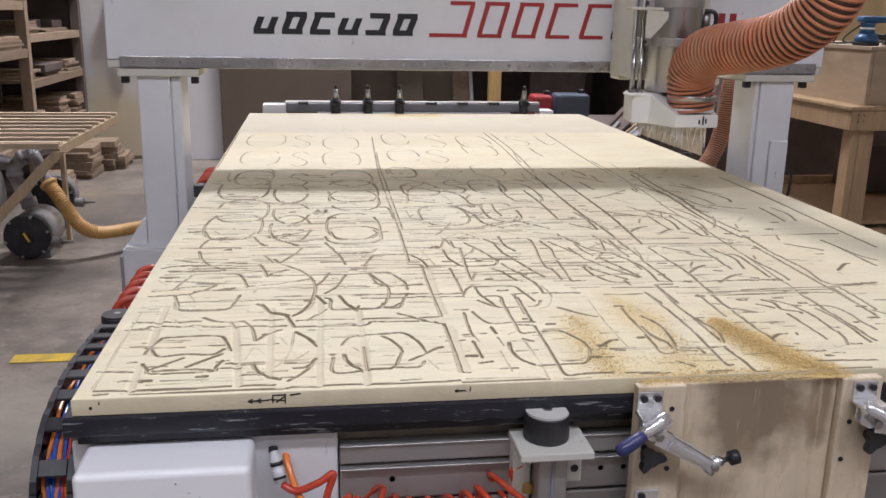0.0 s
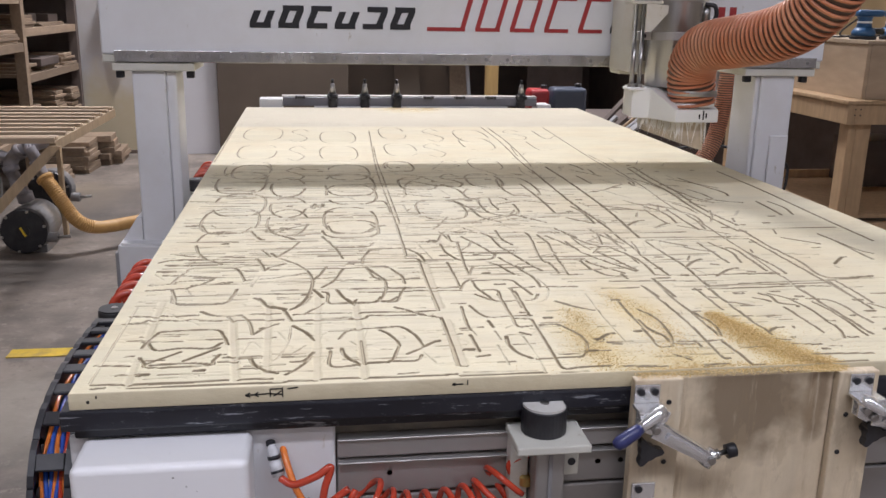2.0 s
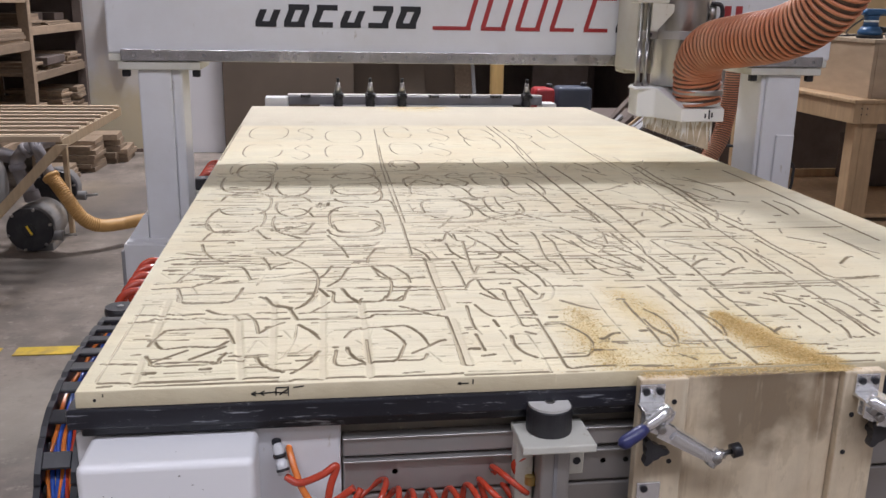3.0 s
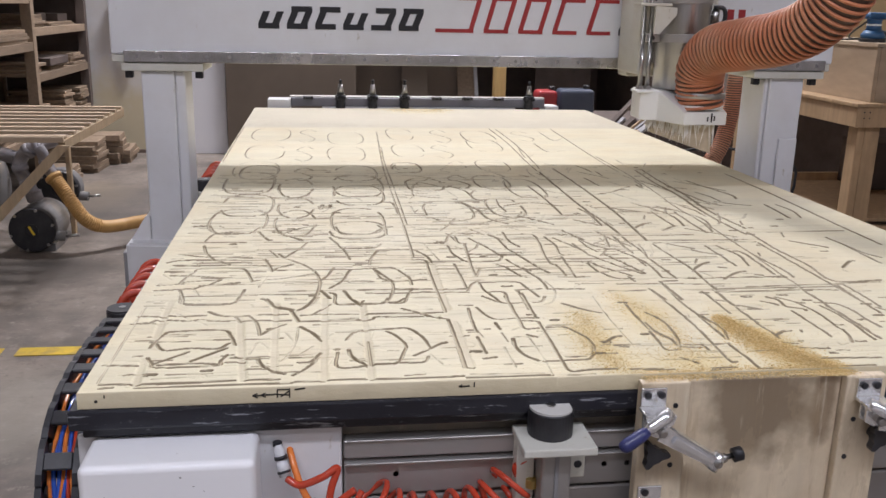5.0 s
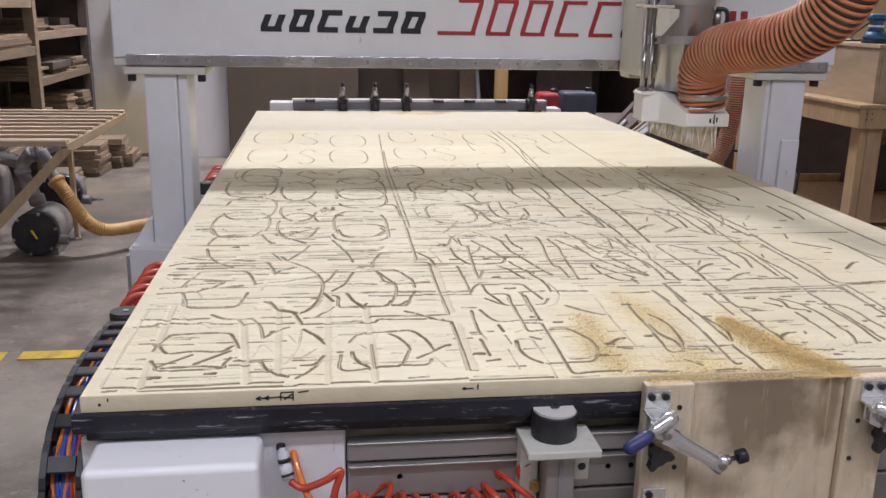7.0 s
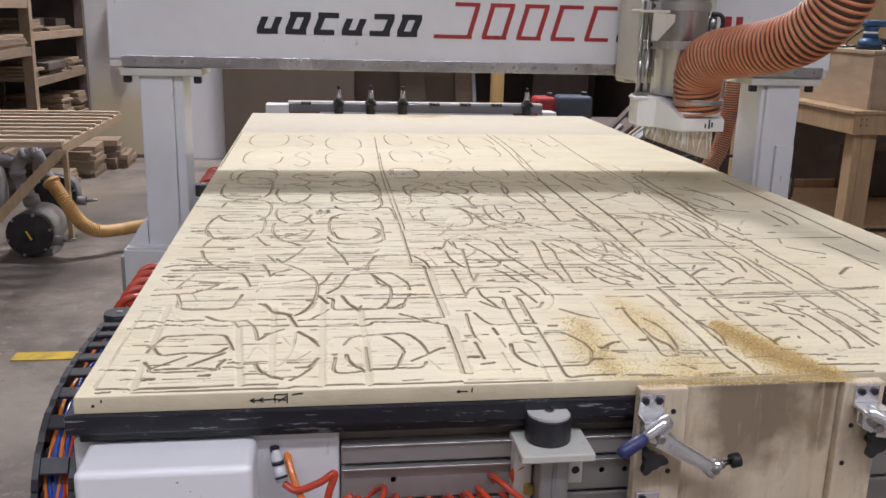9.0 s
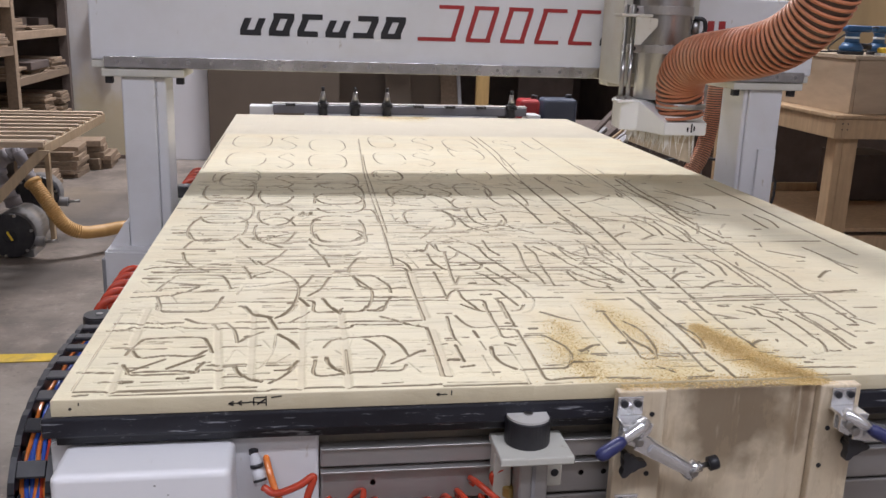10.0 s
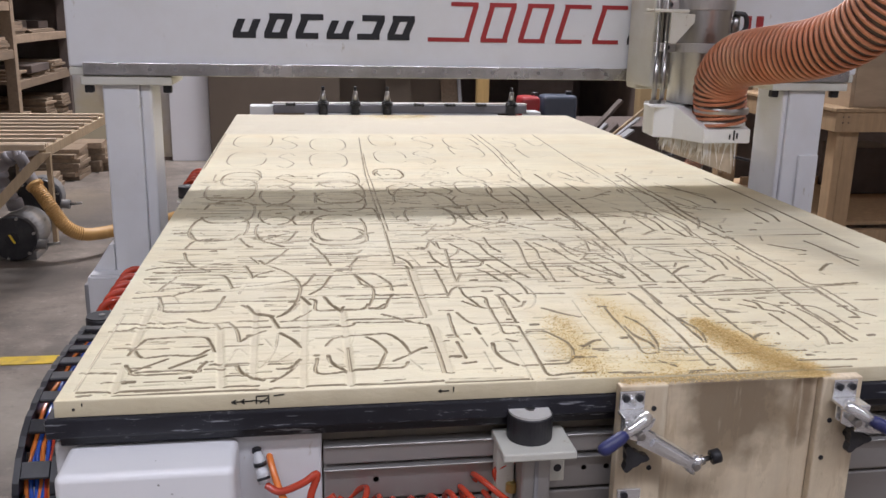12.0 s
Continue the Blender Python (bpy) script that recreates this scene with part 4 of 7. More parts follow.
part("hose_rib", tube(helix(HOSE, 0.061, 0.0145, 30), 0.0043, 8), HOSE_RIB, gantry, "orange spiral rib")
part("hose_clamp", shade(lathe((1.324, 1.317, 0), [(0.065, 1.150), (0.066, 1.151), (0.066, 1.164), (0.065, 1.165)], 40)), STEEL, gantry)
part("spigot", shade(lathe((1.325, 1.32, 0), [(0.062, 1.122), (0.061, 1.13), (0.058, 1.131)], 40)), WHITE_PLASTIC, shoe)
part("hose_mast", tube(spline([(1.44, 1.2, 2.25), (1.44, 1.6, 2.2), (1.44, F0 + 0.06, 1.95), (1.44, F0 + 0.06, 1.455)], 6), 0.02, 10), STEEL, gantry)

# narrow hose standing beside the bed
NH = spline([(1.955, 2.4, 1.3), (1.945, 2.4, 1.12), (1.935, 2.4, 0.98), (1.90, 2.38, 0.86), (1.84, 2.36, 0.77), (1.78, 2.33, 0.70), (1.75, 2.3, 0.55), (1.75, 2.3, 0.3)], 10)
nh = thing("narrow_hose", (1.95, 2.4, 0), "narrow orange ribbed hose beside the bed", "hose")
part("hose_wall", tube(NH, 0.032, 20), HOSE_WALL, nh)
part("hose_rib", tube(helix(NH, 0.0325, 0.0095, 20), 0.0027, 6), HOSE_RIB, nh)
part("stand", box(1.72, 1.78, 2.27, 2.33, 0, 0.32, 0.004), GREY_CLUTTER, nh)
part("hook", tube([(1.955, 2.4, 1.3), (1.955, 2.5, 1.32), (1.955, 2.5, 0)], 0.012, 8), STEEL, nh)

# ---- tool rack behind the bed ----
rack = thing("tool_rack", (0.75, 3.14, 0.8), "grey aluminium tool-changer rack", "tool rack")
part("rack_bar", box(0.16, 1.34, 3.10, 3.16, 0.922, 0.960, 0.003), RACK_GREY, rack)
part("rack_cap", box(0.155, 1.345, 3.115, 3.17, 0.9605, 0.966, 0.002), ALU, rack)
part("rack_support", box(0.3, 1.2, 3.09, 3.15, 0.70, 0.9215, 0.003), WHITE_PAINT, rack)
for x0, x1 in ((0.055, 0.158), (1.342, 1.41)):
    part("end_plate", box(x0, x1, 3.1, 3.2, 0.90, 0.952 if x0 < 1 else 0.93, 0.003), WHITE_PAINT, rack)
for i in range(8):
    x = 0.238 + i * 0.146
    bm = box(x - 0.022, x + 0.022, 3.072, 3.11, 0.957, 0.968, 0.002)
    add_box(bm, x - 0.022, x - 0.012, 3.05, 3.075, 0.958, 0.972, 0.002)
    add_box(bm, x + 0.012, x + 0.022, 3.05, 3.075, 0.958, 0.972, 0.002)
    part("fork", bm, BLACK_PLASTIC, rack)


def tool_holder(x):
    t = thing("tool_holder", (x, 3.085, 0.92), "steel taper tool holder in the rack", "tool holder", "tool holders")
    at = (x, 3.085, 0.0)
    part("taper", shade(lathe(at, [(0.0165, 0.978), (0.0085, 1.025)], 20)), STEEL, t)
    part("pull_stud", shade(lathe(at, [(0.006, 1.025), (0.006, 1.035), (0.0075, 1.036), (0.0075, 1.043), (0.004, 1.045)], 14)), BLACK_PAINT, t)
    part("flange", lathe(at, [(0.023, 0.955), (0.025, 0.958), (0.025, 0.963), (0.021, 0.9655), (0.025, 0.968), (0.025, 0.975), (0.022, 0.978)], 24), BLACK_PLASTIC, t)
    part("collet_nut", lathe(at, [(0.016, 0.915), (0.021, 0.918), (0.021, 0.942), (0.019, 0.944), (0.019, 0.955)], 18), BLACK_PLASTIC, t)


for i in (1, 2, 3, 7):
    tool_holder(0.238 + i * 0.146)


def motions():
    rest = Matrix.Translation((0.8, GY, 0))
    rows = [(0, 0.02), (0.5, 0.010), (1.0, 0.001), (1.5, 0), (3, 0), (5, 0), (7, 0), (9, 0), (9.7, 0), (9.95, -0.001), (10.5, -0.0635), (11, -0.126), (11.5, -0.189), (12, -0.251)]
    walk(gantry, [(t, Matrix.Translation((0, d, 0)) @ rest) for t, d in rows])

# ---- the routed board ----


def routed_board():
    """A sheet with routed letters and cutting lines, as a relief on a fine grid."""
    xs = np.concatenate([np.linspace(0, 1.1, 1240), np.linspace(1.1, W, 330)[1:]])
    nx = len(xs)
    ys = [0.0]
    while ys[-1] < D:
        ys.append(ys[-1] + (0.0014 + 0.0021 * ys[-1] if ys[-1] < 2.4 else 0.012))
    ys = np.array(ys) * (D / ys[-1])
    ny = len(ys)
    h = np.zeros((ny, nx))
    rng = random.Random(11)

    # cuts vary in depth from place to place
    patch = np.random.RandomState(4).rand(70, 40)
    rows_up = np.stack([np.interp(xs, np.linspace(0, W, 40), p) for p in patch])
    wear = np.stack([np.interp(ys, np.linspace(0, D, 70), rows_up[:, i]) for i in range(nx)], 1)
    wear = np.clip(0.6 + 0.7 * wear, 0.62, 1.15)

    def cut(x0, y0, x1, y1, width, depth, soft=0.0008):
        r = width / 2 + 0.003
        i0, i1 = np.searchsorted(xs, (min(x0, x1) - r, max(x0, x1) + r))
        j0, j1 = np.searchsorted(ys, (min(y0, y1) - r, max(y0, y1) + r))
        if i1 <= i0 or j1 <= j0:
            return
        gx, gy = xs[None, i0:i1], ys[j0:j1, None]
        dx, dy = x1 - x0, y1 - y0
        q = np.clip(((gx - x0) * dx + (gy - y0) * dy) / (dx * dx + dy * dy + 1e-12), 0, 1)
        dist = np.hypot(gx - x0 - q * dx, gy - y0 - q * dy)
        k = np.clip((width / 2 + soft - dist) / (2 * soft), 0, 1)
        h[j0:j1, i0:i1] = np.minimum(h[j0:j1, i0:i1], -depth * k * wear[j0:j1, i0:i1])

    def line(pts, width=0.004, depth=0.004):
        far = 1 + 0.3 * pts[0][1] if pts[0][1] < 1.5 else 0.8
        width, depth = width * far, depth * far
        for a, b in zip(pts, pts[1:]):
            cut(a[0], a[1], b[0], b[1], width, depth, 0.0021 if width > 0.009 else 0.0008)

    def ring(cx, cy, w, d, a0=0, a1=360, width=0.004, depth=0.004):
        k = max(6, int(abs(a1 - a0) / 12))
        line([(cx + w / 2 * math.cos(math.radians(a0 + (a1 - a0) * i / k)), cy + d / 2 * math.sin(math.radians(a0 + (a1 - a0) * i / k))) for i in range(k + 1)], width, depth)

    # kinds of cut: width, depth
    WIDE, FAINT, CHANNEL = (0.0046, 0.004), (0.0026, 0.0015), (0.0095, 0.0016)

    def groove(pts, width=0.0037, depth=0.0036):
        if len(pts) > 2:
            pts = [(p[0], p[1]) for p in spline([(p[0], p[1], 0) for p in pts], 4)]
        line(pts, width, depth)

    def octagon(cx, cy, w, d):
        """A letter outline with flat long sides, broken in one place."""
        gap = rng.uniform(0, 360)
        pts = []
        for i in range(49):
            t = math.radians(gap + i * 330 / 48)
            c, q = math.cos(t), math.sin(t)
            pts.append((cx + w / 2 * math.copysign(abs(c) ** 0.62, c), cy + d / 2 * math.copysign(abs(q) ** 0.8, q)))
        line(pts, 0.0038, 0.0036)

    def broken_ring(cx, cy, w, d):
        for a0, a1 in ((20, 130), (160, 250), (275, 350)):
            ring(cx, cy, w, d, a0, a1, 0.0038, 0.0036)

    def ess(cx, cy, w, d):
        groove([(cx + w * 0.5, cy + d * 0.3), (cx + w * 0.1, cy + d * 0.5), (cx - w * 0.45, cy + d * 0.25), (cx + w * 0.1, cy), (cx + w * 0.45, cy - d * 0.25), (cx, cy - d * 0.5), (cx - w * 0.5, cy - d * 0.35)])

    # front row of blanks
    groove([(0.057, 0.342), (0.059, 0.263), (0.061, 0.181)], *CHANNEL)
    groove([(0.060, 0.099), (0.064, 0.018)], *CHANNEL)
    groove([(0.023, 0.317), (0.020, 0.159), (0.018, 0.030)], *FAINT)
    groove([(0.169, 0.267), (0.178, 0.171), (0.193, 0.023)], *CHANNEL)
    groove([(0.220, 0.316), (0.225, 0.168), (0.229, 0.047)], *CHANNEL)
    groove([(0.012, 0.086), (0.055, 0.082)])
    groove([(0.021, 0.025), (0.059, 0.023)])
    groove([(0.066, 0.022), (0.183, 0.024)])
    groove([(0.195, 0.025), (0.237, 0.023)])
    groove([(0.024, 0.013), (0.038, 0.015)])
    groove([(0.065, 0.012), (0.122, 0.011), (0.237, 0.011)])
    groove([(0.081, 0.037), (0.131, 0.039)], *FAINT)
    groove([(0.131, 0.050), (0.142, 0.047), (0.147, 0.040)], *FAINT)
    groove([(0.149, 0.041), (0.222, 0.040)], *FAINT)
    groove([(0.060, 0.143), (0.063, 0.168), (0.072, 0.198), (0.083, 0.204), (0.149, 0.206), (0.164, 0.179), (0.173, 0.146)])
    groove([(0.064, 0.163), (0.080, 0.133), (0.115, 0.138), (0.149, 0.133), (0.164, 0.153)])
    groove([(0.063, 0.108), (0.072, 0.088), (0.081, 0.074), (0.154, 0.074), (0.159, 0.090), (0.165, 0.110)])
    groove([(0.075, 0.086), (0.113, 0.124)])
    groove([(0.121, 0.092), (0.162, 0.134)], *WIDE)
    groove([(0.081, 0.082), (0.126, 0.084), (0.155, 0.079)])
    groove([(0.167, 0.084), (0.190, 0.084)])
    groove([(0.017, 0.240), (0.044, 0.245), (0.047, 0.252), (0.059, 0.253)])
    groove([(0.065, 0.253), (0.096, 0.248), (0.112, 0.254), (0.129, 0.248)])
    groove([(0.125, 0.246), (0.155, 0.243)])
    groove([(0.021, 0.273), (0.061, 0.268)])
    groove([(0.064, 0.273), (0.081, 0.269), (0.118, 0.271)])
    groove([(0.073, 0.285), (0.094, 0.260), (0.118, 0.236), (0.125, 0.226)], *FAINT)
    groove([(0.121, 0.286), (0.139, 0.269), (0.160, 0.265), (0.182, 0.266)], *WIDE)
    groove([(0.185, 0.261), (0.197, 0.228), (0.204, 0.181)])
    groove([(0.204, 0.181), (0.221, 0.209)])
    groove([(0.164, 0.260), (0.172, 0.239)], *WIDE)
    groove([(0.172, 0.242), (0.219, 0.241)])
    groove([(0.197, 0.270), (0.226, 0.270)])
    groove([(0.069, 0.355), (0.079, 0.327), (0.150, 0.324), (0.161, 0.354)])
    groove([(0.082, 0.310), (0.122, 0.310)], *FAINT)
    groove([(0.171, 0.301), (0.208, 0.303)], *FAINT)
    groove([(0.204, 0.342), (0.216, 0.313), (0.225, 0.302)], *WIDE)
    groove([(0.194, 0.111), (0.201, 0.148), (0.208, 0.152)], *FAINT)
    groove([(0.208, 0.152), (0.217, 0.130)], *FAINT)
    groove([(0.171, 0.099), (0.185, 0.102)])
    groove([(0.192, 0.097), (0.206, 0.096)], *WIDE)
    groove([(0.206, 0.094), (0.213, 0.070), (0.225, 0.056), (0.236, 0.046)], *WIDE)
    groove([(0.220, 0.076), (0.234, 0.084)], *FAINT)
    groove([(0.206, 0.331), (0.225, 0.299), (0.243, 0.287), (0.245, 0.282), (0.257, 0.233)], *WIDE)
    groove([(0.257, 0.233), (0.302, 0.234)])
    groove([(0.302, 0.236), (0.349, 0.235), (0.365, 0.234), (0.372, 0.246), (0.396, 0.244), (0.443, 0.243)])
    groove([(0.260, 0.260), (0.299, 0.265)])
    groove([(0.303, 0.264), (0.345, 0.261)])
    groove([(0.358, 0.260), (0.397, 0.260), (0.432, 0.259)])
    groove([(0.431, 0.257), (0.475, 0.259)])
    groove([(0.210, 0.269), (0.239, 0.269)])
    groove([(0.223, 0.240), (0.244, 0.239)], *WIDE)
    groove([(0.213, 0.205), (0.225, 0.213), (0.238, 0.222)])
    groove([(0.253, 0.281), (0.277, 0.312), (0.286, 0.345)], *FAINT)
    groove([(0.260, 0.211), (0.274, 0.191), (0.284, 0.169), (0.289, 0.154)], *WIDE)
    groove([(0.257, 0.211), (0.255, 0.154), (0.248, 0.113), (0.238, 0.084), (0.220, 0.076)], *FAINT)
    groove([(0.241, 0.099), (0.256, 0.100), (0.267, 0.113), (0.278, 0.131)], *FAINT)
    groove([(0.260, 0.076), (0.275, 0.077), (0.284, 0.095), (0.290, 0.109)])
    groove([(0.254, 0.034), (0.268, 0.053), (0.280, 0.074), (0.284, 0.090)])
    groove([(0.221, 0.059), (0.232, 0.048), (0.243, 0.040)], *WIDE)
    groove([(0.294, 0.162), (0.306, 0.177)], *FAINT)
    groove([(0.296, 0.338), (0.294, 0.162), (0.293, 0.014)], *CHANNEL)
    groove([(0.354, 0.306), (0.355, 0.157), (0.352, 0.014)], *CHANNEL)
    groove([(0.355, 0.146), (0.355, 0.064)])
    groove([(0.309, 0.118), (0.313, 0.118)], *WIDE)
    groove([(0.312, 0.107), (0.311, 0.058), (0.348, 0.057)])
    groove([(0.312, 0.185), (0.342, 0.185), (0.355, 0.187)])
    groove([(0.325, 0.153), (0.334, 0.177), (0.347, 0.190), (0.355, 0.191), (0.392, 0.193), (0.414, 0.194), (0.427, 0.174), (0.434, 0.151), (0.439, 0.120)])
    groove([(0.383, 0.184), (0.396, 0.165), (0.404, 0.142), (0.407, 0.122)])
    groove([(0.406, 0.120), (0.401, 0.100), (0.394, 0.074), (0.385, 0.061)])
    groove([(0.327, 0.116), (0.329, 0.096), (0.338, 0.075), (0.348, 0.063)], *WIDE)
    groove([(0.356, 0.062), (0.385, 0.063)], *WIDE)
    groove([(0.356, 0.077), (0.398, 0.076), (0.428, 0.077)], *FAINT)
    groove([(0.393, 0.065), (0.423, 0.064), (0.433, 0.083)])
    groove([(0.360, 0.148), (0.416, 0.148)], *FAINT)
    groove([(0.359, 0.126), (0.402, 0.125)], *FAINT)
    groove([(0.340, 0.141), (0.348, 0.127)], *FAINT)
    groove([(0.414, 0.088), (0.435, 0.107)])
    groove([(0.439, 0.113), (0.454, 0.129), (0.464, 0.133)], *WIDE)
    groove([(0.436, 0.091), (0.448, 0.056)], *FAINT)
    groove([(0.424, 0.074), (0.456, 0.073)], *FAINT)
    groove([(0.415, 0.282), (0.428, 0.270), (0.444, 0.253), (0.464, 0.236), (0.480, 0.230)], *WIDE)
    groove([(0.480, 0.230), (0.479, 0.136), (0.476, 0.044)], *WIDE)
    groove([(0.489, 0.217), (0.487, 0.124), (0.485, 0.043)], *CHANNEL)
    groove([(0.476, 0.042), (0.487, 0.041)], *WIDE)
    groove([(0.480, 0.324), (0.480, 0.261)])
    groove([(0.314, 0.309), (0.356, 0.311), (0.388, 0.311), (0.396, 0.336)])
    groove([(0.338, 0.335), (0.352, 0.306)])
    groove([(0.388, 0.314), (0.410, 0.313), (0.423, 0.334)])
    groove([(0.361, 0.308), (0.374, 0.310)])
    groove([(0.258, 0.014), (0.293, 0.013)])
    groove([(0.298, 0.016), (0.346, 0.015)])
    groove([(0.353, 0.014), (0.406, 0.013), (0.446, 0.013), (0.470, 0.015)])
    groove([(0.224, 0.010), (0.255, 0.011)])
    groove([(0.507, 0.291), (0.526, 0.290)], *WIDE)
    groove([(0.518, 0.274), (0.514, 0.202), (0.515, 0.174)])
    groove([(0.515, 0.178), (0.519, 0.150)], *FAINT)
    groove([(0.511, 0.151), (0.512, 0.111), (0.513, 0.090)])
    groove([(0.507, 0.071), (0.524, 0.075)], *WIDE)
    groove([(0.532, 0.278), (0.538, 0.251), (0.553, 0.224), (0.581, 0.225), (0.618, 0.224)])
    groove([(0.548, 0.207), (0.550, 0.180)])
    groove([(0.551, 0.334), (0.565, 0.312), (0.581, 0.297), (0.582, 0.297), (0.613, 0.297)])
    groove([(0.627, 0.296), (0.642, 0.301), (0.654, 0.326)])
    groove([(0.588, 0.331), (0.587, 0.222), (0.587, 0.180), (0.608, 0.180)])
    groove([(0.588, 0.214), (0.611, 0.210)])
    groove([(0.619, 0.344), (0.615, 0.227)])
    groove([(0.614, 0.207), (0.612, 0.114), (0.610, 0.052), (0.612, 0.019), (0.637, 0.021), (0.676, 0.021)])
    groove([(0.621, 0.182), (0.647, 0.182), (0.658, 0.162), (0.668, 0.136), (0.669, 0.113)])
    groove([(0.568, 0.174), (0.579, 0.183)], *FAINT)
    groove([(0.564, 0.147), (0.591, 0.144)], *FAINT)
    groove([(0.585, 0.154), (0.597, 0.144)])
    groove([(0.561, 0.140), (0.558, 0.108), (0.564, 0.080), (0.578, 0.057)], *WIDE)
    groove([(0.585, 0.054), (0.608, 0.054)])
    groove([(0.612, 0.056), (0.648, 0.057), (0.663, 0.084), (0.670, 0.109)])
    groove([(0.585, 0.138), (0.587, 0.064), (0.585, 0.010)], *FAINT)
    groove([(0.542, 0.109), (0.543, 0.067), (0.543, 0.038)], *FAINT)
    groove([(0.549, 0.164), (0.551, 0.130)], *FAINT)
    groove([(0.474, 0.009), (0.522, 0.009), (0.585, 0.008)])
    groove([(0.480, 0.019), (0.575, 0.015)], *FAINT)
    groove([(0.480, 0.118), (0.478, 0.044)])
    groove([(0.673, 0.287), (0.693, 0.266), (0.721, 0.240)], *WIDE)
    groove([(0.732, 0.320), (0.726, 0.198), (0.725, 0.096)], *FAINT)
    groove([(0.688, 0.114), (0.709, 0.135), (0.721, 0.138)], *WIDE)
    groove([(0.774, 0.274), (0.772, 0.228), (0.772, 0.187)])
    groove([(0.773, 0.220), (0.771, 0.177), (0.777, 0.145), (0.783, 0.129)])
    groove([(0.694, 0.019), (0.735, 0.016)])
    groove([(0.706, 0.100), (0.718, 0.099)])
    groove([(0.793, 0.237), (0.806, 0.199), (0.804, 0.160), (0.799, 0.121), (0.787, 0.084)])
    groove([(0.777, 0.194), (0.777, 0.157), (0.789, 0.121), (0.791, 0.095), (0.821, 0.088)])
    groove([(0.769, 0.155), (0.768, 0.123), (0.767, 0.084), (0.786, 0.082)])
    groove([(0.843, 0.358), (0.846, 0.277), (0.848, 0.201), (0.843, 0.099), (0.839, 0.036), (0.847, 0.032)])
    groove([(0.875, 0.378), (0.870, 0.266), (0.878, 0.199), (0.884, 0.161), (0.873, 0.115)])
    groove([(0.873, 0.239), (0.871, 0.162), (0.871, 0.115)])
    groove([(0.929, 0.336), (0.928, 0.226)])
    groove([(0.957, 0.372), (0.960, 0.350)])
    groove([(0.952, 0.331), (0.951, 0.266), (0.963, 0.259), (0.987, 0.241)], *WIDE)
    groove([(0.951, 0.252), (0.949, 0.193), (0.951, 0.143), (0.951, 0.113)])
    groove([(0.865, 0.093), (0.868, 0.046), (0.867, 0.010), (0.870, 0.006), (0.884, 0.006)])
    groove([(0.933, 0.290), (0.945, 0.284)])
    groove([(0.820, 0.119), (0.867, 0.115)], *FAINT)
    groove([(0.801, 0.100), (0.836, 0.097), (0.868, 0.099)])
    groove([(0.798, 0.088), (0.863, 0.086)], *FAINT)
    groove([(0.827, 0.100), (0.827, 0.079)], *WIDE)
    groove([(1.006, 0.279), (1.024, 0.258)], *WIDE)
    groove([(1.026, 0.298), (1.038, 0.283), (1.034, 0.251), (1.056, 0.236), (1.056, 0.227)], *WIDE)
    groove([(1.040, 0.297), (1.058, 0.275), (1.067, 0.238), (1.069, 0.191), (1.066, 0.156), (1.064, 0.122), (1.050, 0.089)])
    groove([(1.032, 0.226), (1.034, 0.179), (1.033, 0.115)])
    groove([(1.063, 0.266), (1.073, 0.263)], *WIDE)
    groove([(1.092, 0.264), (1.122, 0.256), (1.132, 0.233), (1.132, 0.187), (1.132, 0.146)])
    groove([(1.093, 0.250), (1.099, 0.194), (1.096, 0.144), (1.091, 0.097)])
    groove([(1.103, 0.249), (1.105, 0.189), (1.102, 0.100)])
    groove([(1.107, 0.355), (1.108, 0.292), (1.104, 0.235)])
    groove([(1.184, 0.356), (1.176, 0.272), (1.172, 0.207)])
    groove([(1.198, 0.358), (1.195, 0.286), (1.190, 0.234)])
    groove([(1.000, 0.082), (1.021, 0.102), (1.050, 0.128), (1.051, 0.123)], *FAINT)
    groove([(1.027, 0.091), (1.029, 0.079), (1.041, 0.085)], *FAINT)
    groove([(0.955, 0.126), (0.971, 0.139), (0.983, 0.141)], *WIDE)
    groove([(1.059, 0.092), (1.072, 0.091)], *WIDE)
    groove([(0.996, 0.052), (1.005, 0.051)], *WIDE)
    groove([(0.968, 0.033), (1.001, 0.033), (1.056, 0.030)])
    groove([(0.979, 0.006), (1.033, 0.006)])
    groove([(0.712, 0.014), (0.750, 0.013)])
    groove([(0.804, 0.012), (0.836, 0.013)])
    groove([(0.740, 0.049), (0.797, 0.042)], *FAINT)
    groove([(0.952, 0.331), (1.026, 0.329), (1.110, 0.332), (1.168, 0.325)])
    groove([(1.017, 0.352), (1.124, 0.357), (1.198, 0.358)])
    groove([(0.814, 0.294), (0.870, 0.289)], *FAINT)
    # second row of blanks
    groove([(0.056, 0.430), (0.062, 0.462), (0.072, 0.498), (0.081, 0.518), (0.149, 0.517), (0.164, 0.488), (0.174, 0.444)])
    groove([(0.062, 0.399), (0.073, 0.355), (0.083, 0.324), (0.150, 0.324), (0.161, 0.354), (0.166, 0.392)])
    groove([(0.067, 0.364), (0.116, 0.363), (0.164, 0.362)])
    groove([(0.061, 0.439), (0.087, 0.447), (0.122, 0.451)])
    groove([(0.122, 0.451), (0.100, 0.421), (0.084, 0.404)])
    groove([(0.022, 0.423), (0.062, 0.433)])
    groove([(0.022, 0.396), (0.084, 0.404)])
    groove([(0.036, 0.480), (0.075, 0.474), (0.119, 0.461)])
    groove([(0.086, 0.386), (0.131, 0.382)], *FAINT)
    groove([(0.091, 0.419), (0.154, 0.433)])
    groove([(0.023, 0.504), (0.052, 0.503)])
    groove([(0.031, 0.542), (0.076, 0.539), (0.165, 0.537)])
